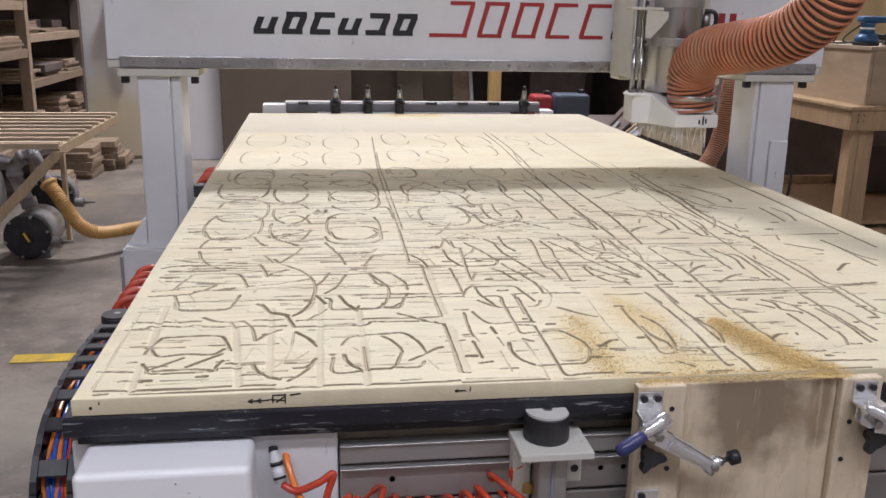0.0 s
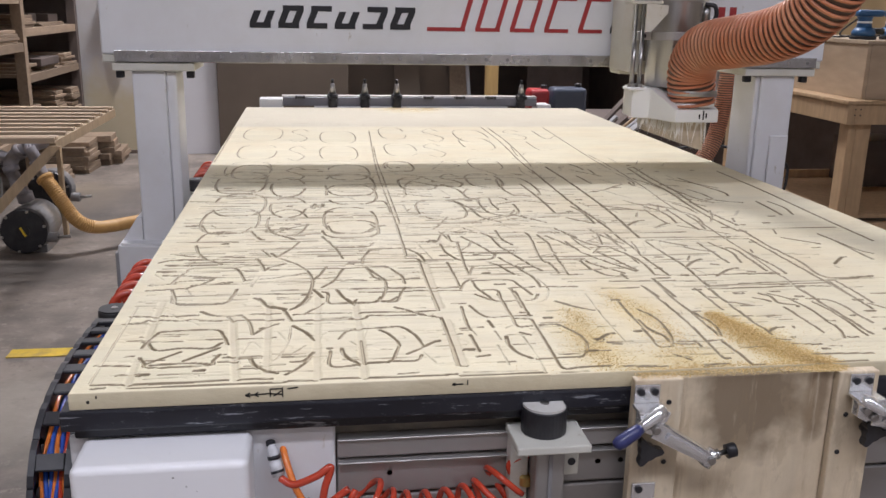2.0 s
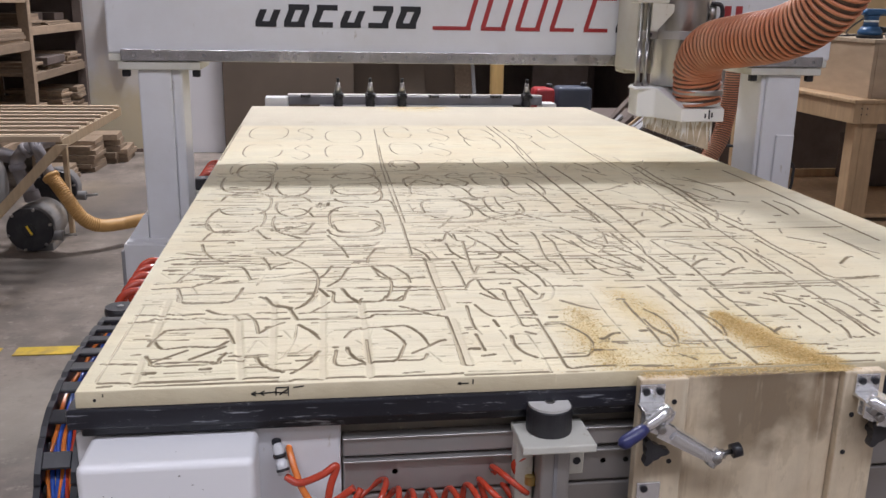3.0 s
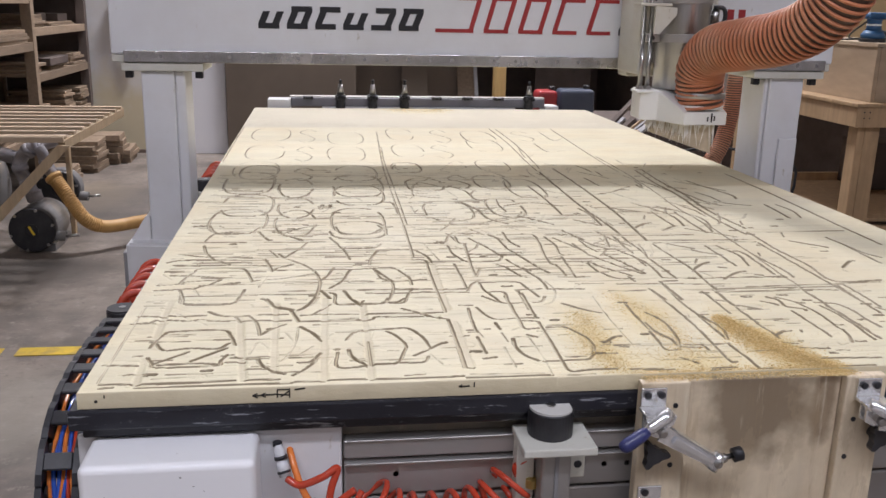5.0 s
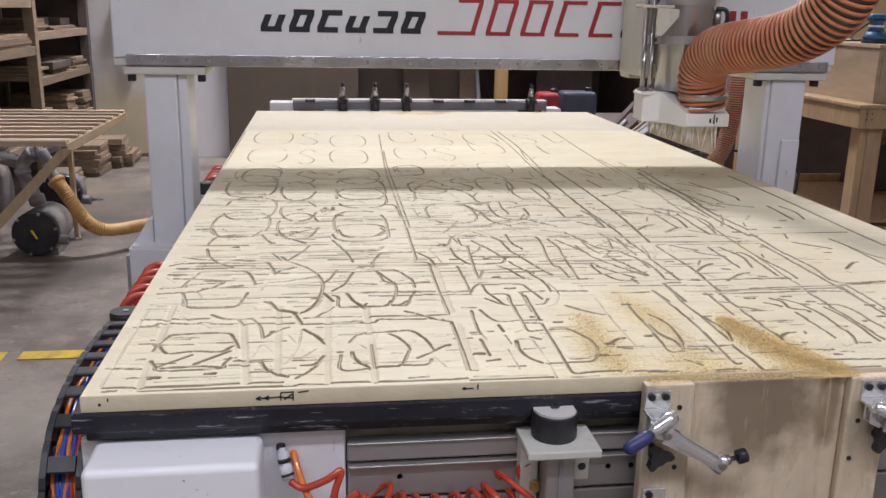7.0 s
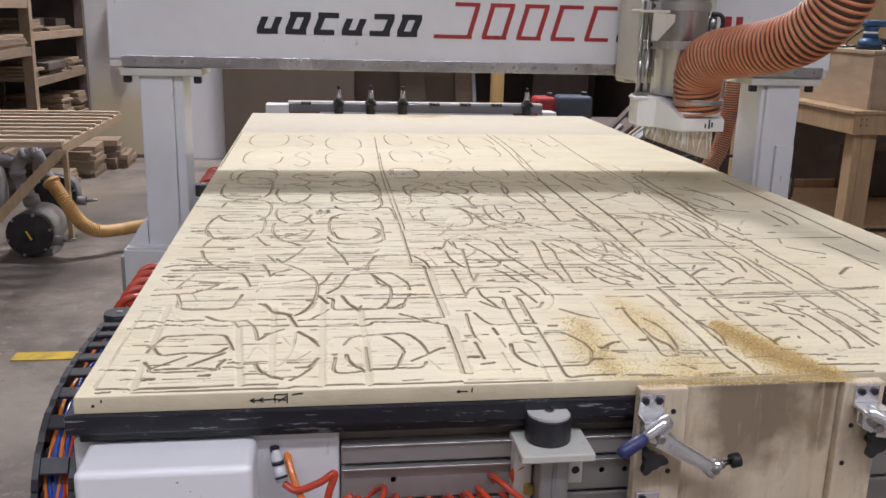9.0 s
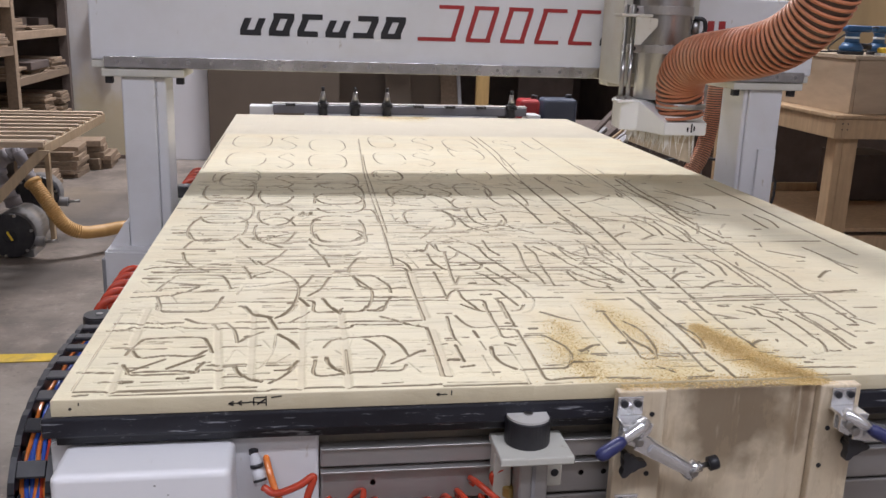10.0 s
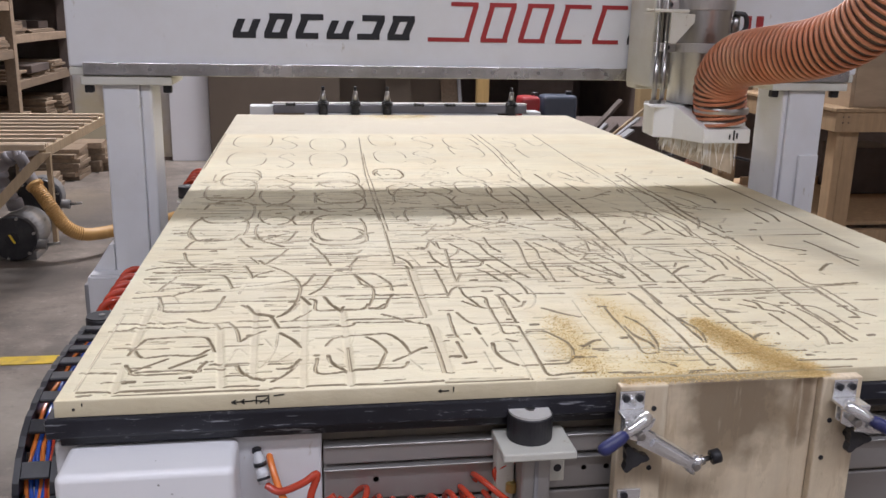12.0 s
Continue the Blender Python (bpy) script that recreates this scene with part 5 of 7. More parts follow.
    groove([(0.170, 0.533), (0.215, 0.530)])
    groove([(0.016, 0.558), (0.032, 0.571), (0.052, 0.574), (0.092, 0.575), (0.143, 0.568), (0.194, 0.565)])
    groove([(0.036, 0.613), (0.074, 0.595), (0.130, 0.591), (0.162, 0.586)])
    groove([(0.068, 0.672), (0.078, 0.622), (0.097, 0.575), (0.113, 0.559), (0.127, 0.543)])
    groove([(0.066, 0.706), (0.072, 0.750), (0.086, 0.772), (0.125, 0.784), (0.159, 0.787)])
    groove([(0.060, 0.836), (0.073, 0.787), (0.087, 0.763), (0.143, 0.769), (0.162, 0.816)])
    groove([(0.029, 0.699), (0.143, 0.697)])
    groove([(0.181, 0.699), (0.258, 0.694)])
    groove([(0.269, 0.694), (0.297, 0.696)])
    groove([(0.162, 0.787), (0.172, 0.753), (0.185, 0.716), (0.193, 0.711)], *WIDE)
    groove([(0.199, 0.780), (0.217, 0.751), (0.241, 0.722), (0.255, 0.708)], *WIDE)
    groove([(0.211, 0.765), (0.239, 0.797), (0.274, 0.825)])
    groove([(0.263, 0.694), (0.253, 0.652), (0.233, 0.604), (0.223, 0.582)])
    groove([(0.212, 0.610), (0.223, 0.582)])
    groove([(0.187, 0.576), (0.197, 0.539), (0.205, 0.495)], *WIDE)
    groove([(0.205, 0.495), (0.216, 0.519), (0.240, 0.539)])
    groove([(0.173, 0.494), (0.193, 0.493)])
    groove([(0.174, 0.438), (0.186, 0.443)])
    groove([(0.200, 0.446), (0.228, 0.453), (0.271, 0.474), (0.286, 0.469)])
    groove([(0.241, 0.500), (0.315, 0.498), (0.376, 0.501)])
    groove([(0.199, 0.469), (0.191, 0.430), (0.188, 0.405)], *FAINT)
    groove([(0.229, 0.574), (0.245, 0.554), (0.260, 0.534), (0.276, 0.498), (0.286, 0.456), (0.288, 0.414), (0.284, 0.368), (0.277, 0.331), (0.264, 0.296), (0.256, 0.286)])
    groove([(0.197, 0.343), (0.206, 0.334), (0.216, 0.308), (0.234, 0.296), (0.247, 0.287)], *WIDE)
    groove([(0.171, 0.362), (0.187, 0.364)])
    groove([(0.193, 0.366), (0.240, 0.362), (0.286, 0.362)])
    groove([(0.222, 0.379), (0.295, 0.379), (0.369, 0.377)], *FAINT)
    groove([(0.290, 0.380), (0.304, 0.338)], *WIDE)
    groove([(0.290, 0.436), (0.305, 0.478), (0.313, 0.513)])
    groove([(0.304, 0.391), (0.324, 0.427), (0.334, 0.466), (0.343, 0.500)])
    groove([(0.308, 0.727), (0.319, 0.682), (0.334, 0.626), (0.343, 0.566)])
    groove([(0.319, 0.691), (0.331, 0.647), (0.367, 0.641)])
    groove([(0.304, 0.367), (0.313, 0.357), (0.314, 0.309), (0.352, 0.306)])
    groove([(0.327, 0.380), (0.333, 0.350), (0.341, 0.326), (0.352, 0.303)], *WIDE)
    groove([(0.321, 0.817), (0.334, 0.753), (0.378, 0.751)])
    groove([(0.398, 0.622), (0.426, 0.624), (0.464, 0.626), (0.478, 0.605), (0.488, 0.576), (0.492, 0.537)])
    groove([(0.377, 0.526), (0.381, 0.564), (0.392, 0.602), (0.398, 0.622)])
    groove([(0.373, 0.557), (0.441, 0.556), (0.480, 0.550), (0.482, 0.519), (0.481, 0.466)])
    groove([(0.376, 0.572), (0.448, 0.571)], *FAINT)
    groove([(0.371, 0.502), (0.416, 0.506), (0.429, 0.480), (0.441, 0.445), (0.442, 0.403)])
    groove([(0.381, 0.505), (0.398, 0.462), (0.410, 0.421), (0.408, 0.374), (0.398, 0.330), (0.387, 0.309), (0.361, 0.305)])
    groove([(0.385, 0.490), (0.401, 0.431), (0.469, 0.430)])
    groove([(0.351, 0.384), (0.472, 0.376)])
    groove([(0.364, 0.362), (0.480, 0.360), (0.531, 0.356)])
    groove([(0.482, 0.378), (0.500, 0.373), (0.529, 0.374)])
    groove([(0.392, 0.311), (0.419, 0.309), (0.429, 0.343), (0.440, 0.381)])
    groove([(0.466, 0.824), (0.463, 0.618), (0.462, 0.578)])
    groove([(0.481, 0.466), (0.481, 0.369), (0.482, 0.274)])
    groove([(0.492, 0.519), (0.488, 0.384), (0.486, 0.274)], *CHANNEL)
    groove([(0.363, 0.688), (0.414, 0.694)])
    groove([(0.422, 0.693), (0.456, 0.691)])
    groove([(0.464, 0.682), (0.503, 0.675), (0.531, 0.669)])
    groove([(0.366, 0.747), (0.389, 0.750), (0.415, 0.792)])
    groove([(0.411, 0.827), (0.421, 0.787), (0.424, 0.748)])
    groove([(0.361, 0.637), (0.394, 0.643), (0.407, 0.672)])
    groove([(0.537, 0.677), (0.551, 0.731), (0.565, 0.749), (0.612, 0.742), (0.625, 0.736)])
    groove([(0.538, 0.655), (0.538, 0.601), (0.548, 0.561), (0.560, 0.537), (0.608, 0.537), (0.624, 0.548), (0.633, 0.579)])
    groove([(0.589, 0.710), (0.615, 0.629), (0.630, 0.567)])
    groove([(0.563, 0.721), (0.563, 0.676), (0.576, 0.666)])
    groove([(0.573, 0.662), (0.562, 0.514), (0.560, 0.444)])
    groove([(0.568, 0.587), (0.592, 0.585)], *WIDE)
    groove([(0.634, 0.736), (0.647, 0.707), (0.651, 0.640), (0.659, 0.597), (0.672, 0.597)])
    groove([(0.638, 0.726), (0.656, 0.693)])
    groove([(0.668, 0.753), (0.667, 0.692), (0.672, 0.660), (0.679, 0.638)])
    groove([(0.706, 0.736), (0.728, 0.726), (0.726, 0.666), (0.713, 0.562), (0.713, 0.512), (0.720, 0.504), (0.720, 0.439)])
    groove([(0.661, 0.585), (0.675, 0.525), (0.686, 0.480), (0.694, 0.458)])
    groove([(0.634, 0.547), (0.645, 0.509), (0.659, 0.457), (0.667, 0.426), (0.669, 0.393), (0.667, 0.364)])
    groove([(0.610, 0.518), (0.622, 0.499), (0.631, 0.466), (0.640, 0.438)])
    groove([(0.574, 0.495), (0.643, 0.498), (0.663, 0.471)])
    groove([(0.579, 0.495), (0.572, 0.484), (0.560, 0.444)])
    groove([(0.574, 0.467), (0.599, 0.461)], *FAINT)
    groove([(0.532, 0.524), (0.533, 0.429), (0.532, 0.380)])
    groove([(0.559, 0.410), (0.623, 0.409), (0.632, 0.383), (0.639, 0.348), (0.643, 0.324)])
    groove([(0.559, 0.410), (0.559, 0.372), (0.569, 0.329), (0.581, 0.297), (0.613, 0.297)])
    groove([(0.532, 0.365), (0.545, 0.402), (0.558, 0.417)])
    groove([(0.564, 0.354), (0.590, 0.352), (0.589, 0.316), (0.588, 0.266)])
    groove([(0.613, 0.362), (0.657, 0.365)])
    groove([(0.615, 0.362), (0.614, 0.314), (0.612, 0.264)])
    groove([(0.667, 0.364), (0.729, 0.360)])
    groove([(0.673, 0.409), (0.678, 0.370), (0.675, 0.339), (0.659, 0.297), (0.642, 0.284)], *FAINT)
    groove([(0.742, 0.734), (0.784, 0.732)])
    groove([(0.748, 0.710), (0.754, 0.642), (0.747, 0.580), (0.770, 0.574)])
    groove([(0.744, 0.560), (0.739, 0.484), (0.735, 0.431), (0.750, 0.430)])
    groove([(0.764, 0.700), (0.800, 0.601)])
    groove([(0.799, 0.765), (0.824, 0.683)])
    groove([(0.754, 0.783), (0.799, 0.765)])
    groove([(0.604, 0.767), (0.799, 0.765)], *FAINT)
    # blanks along the right side
    groove([(1.236, 1.492), (1.223, 1.297), (1.222, 1.135), (1.204, 0.937), (1.212, 0.778), (1.211, 0.763)])
    groove([(1.212, 1.474), (1.200, 1.282), (1.201, 1.122), (1.185, 0.926), (1.188, 0.724), (1.203, 0.728)])
    groove([(1.215, 0.783), (1.318, 0.778), (1.452, 0.776)], *FAINT)
    groove([(1.203, 0.728), (1.291, 0.728), (1.424, 0.730)])
    groove([(1.167, 1.720), (1.168, 1.447), (1.155, 1.160), (1.140, 0.990), (1.140, 0.788), (1.133, 0.664), (1.128, 0.555), (1.114, 0.398), (1.116, 0.381), (1.106, 0.308), (1.109, 0.277)])
    groove([(1.202, 0.718), (1.195, 0.593), (1.199, 0.472), (1.192, 0.376), (1.283, 0.376)])
    groove([(1.182, 0.639), (1.180, 0.520), (1.177, 0.377), (1.176, 0.272)])
    groove([(1.190, 0.362), (1.274, 0.363)])
    groove([(0.952, 0.671), (1.073, 0.668), (1.195, 0.665)])
    groove([(0.963, 0.652), (1.077, 0.649), (1.180, 0.648)])
    groove([(0.970, 1.499), (0.976, 1.306), (0.975, 1.096), (0.971, 0.907), (0.954, 0.675)])
    groove([(0.916, 1.454), (0.911, 1.184), (0.909, 0.969), (0.914, 0.853), (0.916, 0.724)])
    groove([(0.895, 0.716), (0.889, 0.591)])
    groove([(0.912, 0.701), (0.915, 0.569)])
    groove([(0.907, 0.715), (1.072, 0.711)])
    groove([(0.939, 0.738), (1.087, 0.729)], *FAINT)
    groove([(0.962, 0.647), (0.981, 0.651), (1.001, 0.627), (1.027, 0.604)], *WIDE)
    groove([(1.015, 0.596), (1.042, 0.569), (1.064, 0.555)], *WIDE)
    groove([(0.956, 0.643), (0.960, 0.566), (0.965, 0.469), (0.959, 0.382), (0.957, 0.343)])
    groove([(0.967, 0.461), (0.998, 0.496), (1.016, 0.507)], *WIDE)
    groove([(0.998, 0.399), (1.036, 0.435), (1.059, 0.444)], *WIDE)
    groove([(1.021, 0.472), (1.032, 0.468)], *WIDE)
    groove([(1.060, 0.624), (1.060, 0.560), (1.058, 0.481)])
    groove([(1.083, 0.622), (1.093, 0.578), (1.096, 0.537), (1.082, 0.479)])
    groove([(1.095, 0.578), (1.110, 0.577), (1.113, 0.536), (1.104, 0.423)])
    groove([(1.128, 0.555), (1.131, 0.503), (1.135, 0.446), (1.131, 0.404)])
    groove([(1.068, 0.422), (1.079, 0.418)], *WIDE)
    groove([(1.092, 0.406), (1.116, 0.412)])
    groove([(0.889, 0.414), (0.981, 0.407), (1.056, 0.409), (1.118, 0.405)])
    groove([(0.877, 0.394), (0.908, 0.396)], *WIDE)
    groove([(0.877, 0.394), (0.877, 0.343), (0.877, 0.295)])
    groove([(0.796, 0.384), (0.996, 0.373)])
    groove([(0.954, 0.347), (1.085, 0.344), (1.174, 0.344)])
    groove([(0.972, 0.973), (1.012, 0.946), (1.062, 0.914), (1.109, 0.912)], *WIDE)
    groove([(1.062, 0.932), (1.060, 0.857), (1.061, 0.792)])
    groove([(1.068, 0.950), (1.091, 0.918), (1.093, 0.855), (1.084, 0.791)])
    groove([(1.114, 0.960), (1.145, 0.898), (1.154, 0.841), (1.140, 0.777)])
    groove([(1.140, 0.870), (1.138, 0.804), (1.126, 0.737)])
    groove([(1.116, 0.929), (1.110, 0.816), (1.109, 0.728)])
    groove([(0.970, 0.781), (0.997, 0.811), (1.018, 0.821)], *WIDE)
    groove([(1.020, 0.753), (1.051, 0.782), (1.068, 0.791)])
    groove([(1.262, 1.036), (1.294, 1.008), (1.335, 0.987)])
    groove([(1.377, 0.998), (1.373, 0.935), (1.365, 0.852)])
    groove([(1.406, 0.997), (1.412, 0.927), (1.395, 0.857)])
    groove([(1.464, 1.411), (1.461, 1.148), (1.451, 0.944), (1.442, 0.761), (1.438, 0.614)])
    groove([(1.257, 0.652), (1.284, 0.623), (1.310, 0.599)], *WIDE)
    groove([(1.352, 0.675), (1.356, 0.619), (1.352, 0.533), (1.351, 0.481)])
    groove([(1.356, 0.628), (1.362, 0.549), (1.376, 0.519)])
    groove([(1.258, 0.456), (1.296, 0.496), (1.307, 0.499)], *WIDE)
    groove([(0.811, 0.721), (0.827, 0.651), (0.850, 0.615)])
    groove([(0.880, 0.727), (0.860, 0.627)])
    groove([(0.799, 0.576), (0.834, 0.496), (0.862, 0.440)])
    groove([(0.832, 0.574), (0.851, 0.514), (0.867, 0.443)])
    groove([(0.787, 0.526), (0.807, 0.479), (0.838, 0.431)])
    groove([(0.783, 0.514), (0.786, 0.463), (0.805, 0.420), (0.837, 0.414)])
    groove([(0.835, 0.574), (0.859, 0.572)], *WIDE)
    groove([(0.831, 0.607), (0.866, 0.610)])
    groove([(0.869, 0.601), (0.886, 0.551), (0.895, 0.499), (0.890, 0.421)])
    groove([(0.910, 0.549), (0.912, 0.472), (0.913, 0.409)])
    groove([(0.886, 0.551), (0.887, 0.492)])
    groove([(0.792, 0.653), (0.801, 0.584)])
    groove([(0.831, 0.425), (0.832, 0.398)], *WIDE)
    groove([(0.770, 0.348), (0.833, 0.346)])
    groove([(0.843, 0.358), (0.849, 0.297)])
    groove([(0.895, 0.970), (0.905, 0.910), (0.900, 0.801)])
    groove([(0.852, 0.857), (0.897, 0.801)])
    groove([(0.826, 0.774), (0.885, 0.771)], *FAINT)
    groove([(1.263, 1.296), (1.307, 1.246), (1.352, 1.167)])
    groove([(1.302, 1.311), (1.322, 1.206), (1.344, 1.116), (1.336, 1.067)])
    groove([(0.986, 1.130), (1.042, 1.164), (1.112, 1.237)])
    # third row of blanks and the far rows
    octagon(0.108, 1.305, 0.126, 0.292)
    octagon(0.123, 1.037, 0.116, 0.232)
    octagon(0.115, 0.877, 0.120, 0.225)
    octagon(0.112, 1.492, 0.125, 0.249)
    broken_ring(0.228, 1.239, 0.086, 0.249)
    broken_ring(0.234, 1.006, 0.082, 0.215)
    broken_ring(0.236, 0.859, 0.087, 0.238)
    octagon(0.386, 1.264, 0.127, 0.287)
    octagon(0.384, 1.144, 0.122, 0.238)
    octagon(0.370, 0.870, 0.114, 0.238)
    octagon(0.367, 0.787, 0.117, 0.146)
    groove([(0.498, 2.288), (0.473, 1.608), (0.468, 1.355), (0.467, 1.152), (0.466, 0.824), (0.464, 0.736)])
    groove([(0.490, 1.917), (0.480, 1.608), (0.479, 1.355), (0.476, 1.052), (0.474, 0.824)])
    groove([(0.472, 0.829), (0.564, 0.824), (0.651, 0.824)])
    groove([(0.433, 1.054), (0.459, 1.046), (0.463, 0.932)])
    octagon(0.582, 0.960, 0.111, 0.198)
    groove([(0.522, 1.199), (0.522, 1.129), (0.588, 1.099)])
    groove([(0.526, 1.243), (0.554, 1.296), (0.607, 1.240), (0.632, 1.255)])
    groove([(0.626, 0.826), (0.728, 0.891), (0.794, 0.817)])
    groove([(0.624, 1.058), (0.651, 0.970), (0.661, 0.877), (0.695, 0.827)])
    groove([(0.624, 1.255), (0.658, 1.179), (0.669, 1.076), (0.715, 1.094)])
    octagon(0.820, 1.216, 0.089, 0.253)
    octagon(0.722, 0.992, 0.081, 0.200)
    groove([(0.836, 1.247), (0.842, 1.088), (0.839, 0.913)])
    groove([(0.726, 1.009), (0.801, 1.037), (0.861, 0.996)])
    groove([(0.500, 1.051), (0.570, 1.060), (0.681, 1.062)])
    groove([(0.632, 0.935), (0.708, 0.920), (0.789, 0.927)])
    groove([(0.719, 0.853), (0.827, 0.869)])
    groove([(0.006, 1.074), (0.089, 1.057)])
    groove([(0.055, 1.135), (0.190, 1.116)])
    groove([(0.041, 1.204), (0.145, 1.200)])
    groove([(0.193, 1.052), (0.272, 1.061)])
    groove([(0.066, 0.856), (0.166, 0.846)])
    groove([(0.214, 0.843), (0.262, 0.835)])
    groove([(0.028, 0.833), (0.053, 0.837)])
    groove([(0.323, 0.911), (0.423, 0.906)])
    octagon(0.118, 2.204, 0.134, 0.317)
    octagon(0.119, 1.805, 0.119, 0.280)
    octagon(0.378, 2.119, 0.123, 0.305)
    octagon(0.371, 1.774, 0.117, 0.288)
    ess(0.245, 2.170, 0.060, 0.327)
    ess(0.241, 1.776, 0.053, 0.286)
    octagon(0.577, 2.219, 0.093, 0.296)
    octagon(0.572, 1.837, 0.101, 0.257)
    octagon(0.858, 2.148, 0.114, 0.316)
    octagon(0.845, 1.958, 0.107, 0.281)
    ess(0.721, 2.170, 0.062, 0.332)
    ess(0.682, 1.825, 0.061, 0.279)
    ess(1.026, 2.175, 0.064, 0.265)
    groove([(1.116, 2.275), (1.117, 2.069), (1.164, 2.126)])
    groove([(1.029, 2.002), (1.032, 1.814), (1.096, 1.837)])
    groove([(0.960, 1.963), (0.931, 1.703), (0.971, 1.757)])
    ess(0.694, 1.565, 0.051, 0.117)
    octagon(0.537, 1.522, 0.083, 0.168)
    octagon(0.798, 1.554, 0.094, 0.193)
    groove([(0.006, 2.459), (0.263, 2.497), (0.502, 2.432), (0.965, 2.404), (1.189, 2.389)])
    groove([(0.043, 1.970), (0.266, 1.956), (0.473, 1.954)])
    groove([(0.057, 1.588), (0.269, 1.612), (0.477, 1.598)])
    groove([(0.475, 1.917), (0.679, 1.915), (0.888, 1.900), (1.109, 1.886)])
    groove([(0.485, 1.588), (0.674, 1.603), (0.916, 1.598)])
    groove([(0.940, 2.387), (0.936, 1.989), (0.916, 1.598), (0.914, 1.284), (0.910, 1.126)])
    groove([(0.963, 2.371), (0.959, 1.976), (0.937, 1.598), (0.928, 1.500)])
    groove([(1.184, 2.372), (1.158, 1.754), (1.151, 1.447)])
    groove([(0.006, 2.394), (0.006, 1.619)])
    octagon(0.124, 1.454, 0.104, 0.208)
    octagon(0.389, 1.439, 0.113, 0.226)
    octagon(0.562, 1.268, 0.097, 0.168)
    octagon(0.747, 1.304, 0.092, 0.183)
    ess(0.243, 1.425, 0.054, 0.187)
    ess(0.659, 1.308, 0.053, 0.183)
    # short marks, pin holes and shallow passes left by older jobs
    for i in range(1500):
        y = 1.55 * rng.random() if i % 3 == 0 else rng.choice((0.05, 0.07, 0.1, 0.17, 0.19, 0.24, 0.31, 0.34, 0.37, 0.43, 0.47, 0.5, 0.53, 0.58, 0.6, 0.66, 0.71, 0.74, 0.77, 0.83, 0.89, 0.92, 1.0, 1.03, 1.12, 1.16, 1.24, 1.3, 1.46, 1.52)) + rng.gauss(0, 0.004)
        x = rng.random() ** 1.35 * 1.3 + 0.02
        k = rng.uniform(0.006, 0.06)
        shallow = rng.random() < 0.7
        cut(x, y, min(1.4, x + k), y + rng.gauss(0, 0.0015), rng.uniform(0.0022, 0.0034), 0.0009 if shallow else 0.0024)
    # long straight passes that cross the letters of the middle rows
    for i in range(460):
        y = 0.4 + 1.15 * rng.random()
        x = 0.02 + 0.95 * rng.random() ** 1.5
        k = rng.uniform(0.03, 0.2)
        line([(x, y), (min(1.1, x + k), y + rng.gauss(0, 0.0012))], rng.uniform(0.0024, 0.0032), rng.uniform(0.0018, 0.003))
    # straight, leaning and bent cuts of older letters
    for i in range(130):
        x, y = 0.5 + 0.8 * rng.random(), 0.5 + 1.1 * rng.random()
        q = rng.choice((0.35, 0.9, 1.57, 2.1, 2.7)) + rng.gauss(0, 0.15)
        k = rng.uniform(0.012, 0.05)
        bend = rng.gauss(0, 0.3)
        line([(x, y), (x + k * math.cos(q), y + 1.5 * k * math.sin(q)), (x + k * (math.cos(q) + math.cos(q + bend)), y + 1.5 * k * (math.sin(q) + math.sin(q + bend)))], 0.0032, rng.choice((0.0014, 0.003)))
    for i in range(90):
        x, y = 0.03 + 1.4 * rng.random(), 0.03 + 1.5 * rng.random()
        k = rng.uniform(0.008, 0.014)
        cut(x, y, x + k, y + rng.gauss(0, 0.001), 0.006, 0.007)
    for i in range(150):
        x, y = 0.03 + 1.3 * rng.random(), 0.03 + 1.5 * rng.random()
        a = rng.choice((0.3, 0.8, 1.2, 2.0, 2.6)) + rng.gauss(0, 0.1)
        k = rng.uniform(0.01, 0.05)
        cut(x, y, x + k * math.cos(a), y + k * math.sin(a), 0.003, rng.choice((0.001, 0.0015, 0.0035)))
    # wide shallow passes
    for i in range(240):
        x, y = 0.05 + 1.1 * rng.random(), 0.05 + 1.45 * rng.random()
        cut(x, y, x + rng.uniform(0.03, 0.14), y, rng.uniform(0.012, 0.03), rng.uniform(0.0005, 0.0011), 0.0012)
    # knot torn out of the face
    for i in range(10):
        cut(0.285 + 0.003 * i + rng.gauss(0, 0.003), 1.01 + rng.gauss(0, 0.01), 0.289 + 0.003 * i, 1.01 + rng.gauss(0, 0.014), 0.007, rng.uniform(0.004, 0.008))
    # worn front edge
    edge = 0.0012 * np.clip(np.interp(xs, np.linspace(0, W, 120), [max(0, rng.gauss(0.2, 0.8)) for i in range(120)]), 0, 2)
    h[0, :] -= edge + 0.0006
    h[:, 0] -= 0.0008
    h[:, -1] -= 0.0008
    gx, gy = np.meshgrid(xs, ys)
    top = np.stack([gx, gy, TOP + h], -1).reshape(-1, 3)
    # rim down to the underside
    loop = list(range(nx)) + [j * nx + nx - 1 for j in range(1, ny)] + [(ny - 1) * nx + i for i in range(nx - 2, -1, -1)] + [j * nx for j in range(ny - 2, 0, -1)]
    low = top[loop].copy()
    low[:, 2] = 0.8995
    co = np.concatenate([top, low])
    i, j = np.meshgrid(np.arange(nx - 1), np.arange(ny - 1))
    a = (j * nx + i).ravel()
    quads = np.stack([a, a + 1, a + nx + 1, a + nx], -1)
    k = len(loop)
    la, lb = np.array(loop), np.arange(k) + nx * ny
    rim = np.stack([lb, np.roll(lb, -1), np.roll(la, -1), la], -1)
    faces = np.concatenate([quads, rim]).astype(np.int32)
    me = bpy.data.meshes.new("routed_board")
    me.vertices.add(len(co))
    me.vertices.foreach_set("co", co.astype(np.float32).ravel())
    me.loops.add(faces.size)
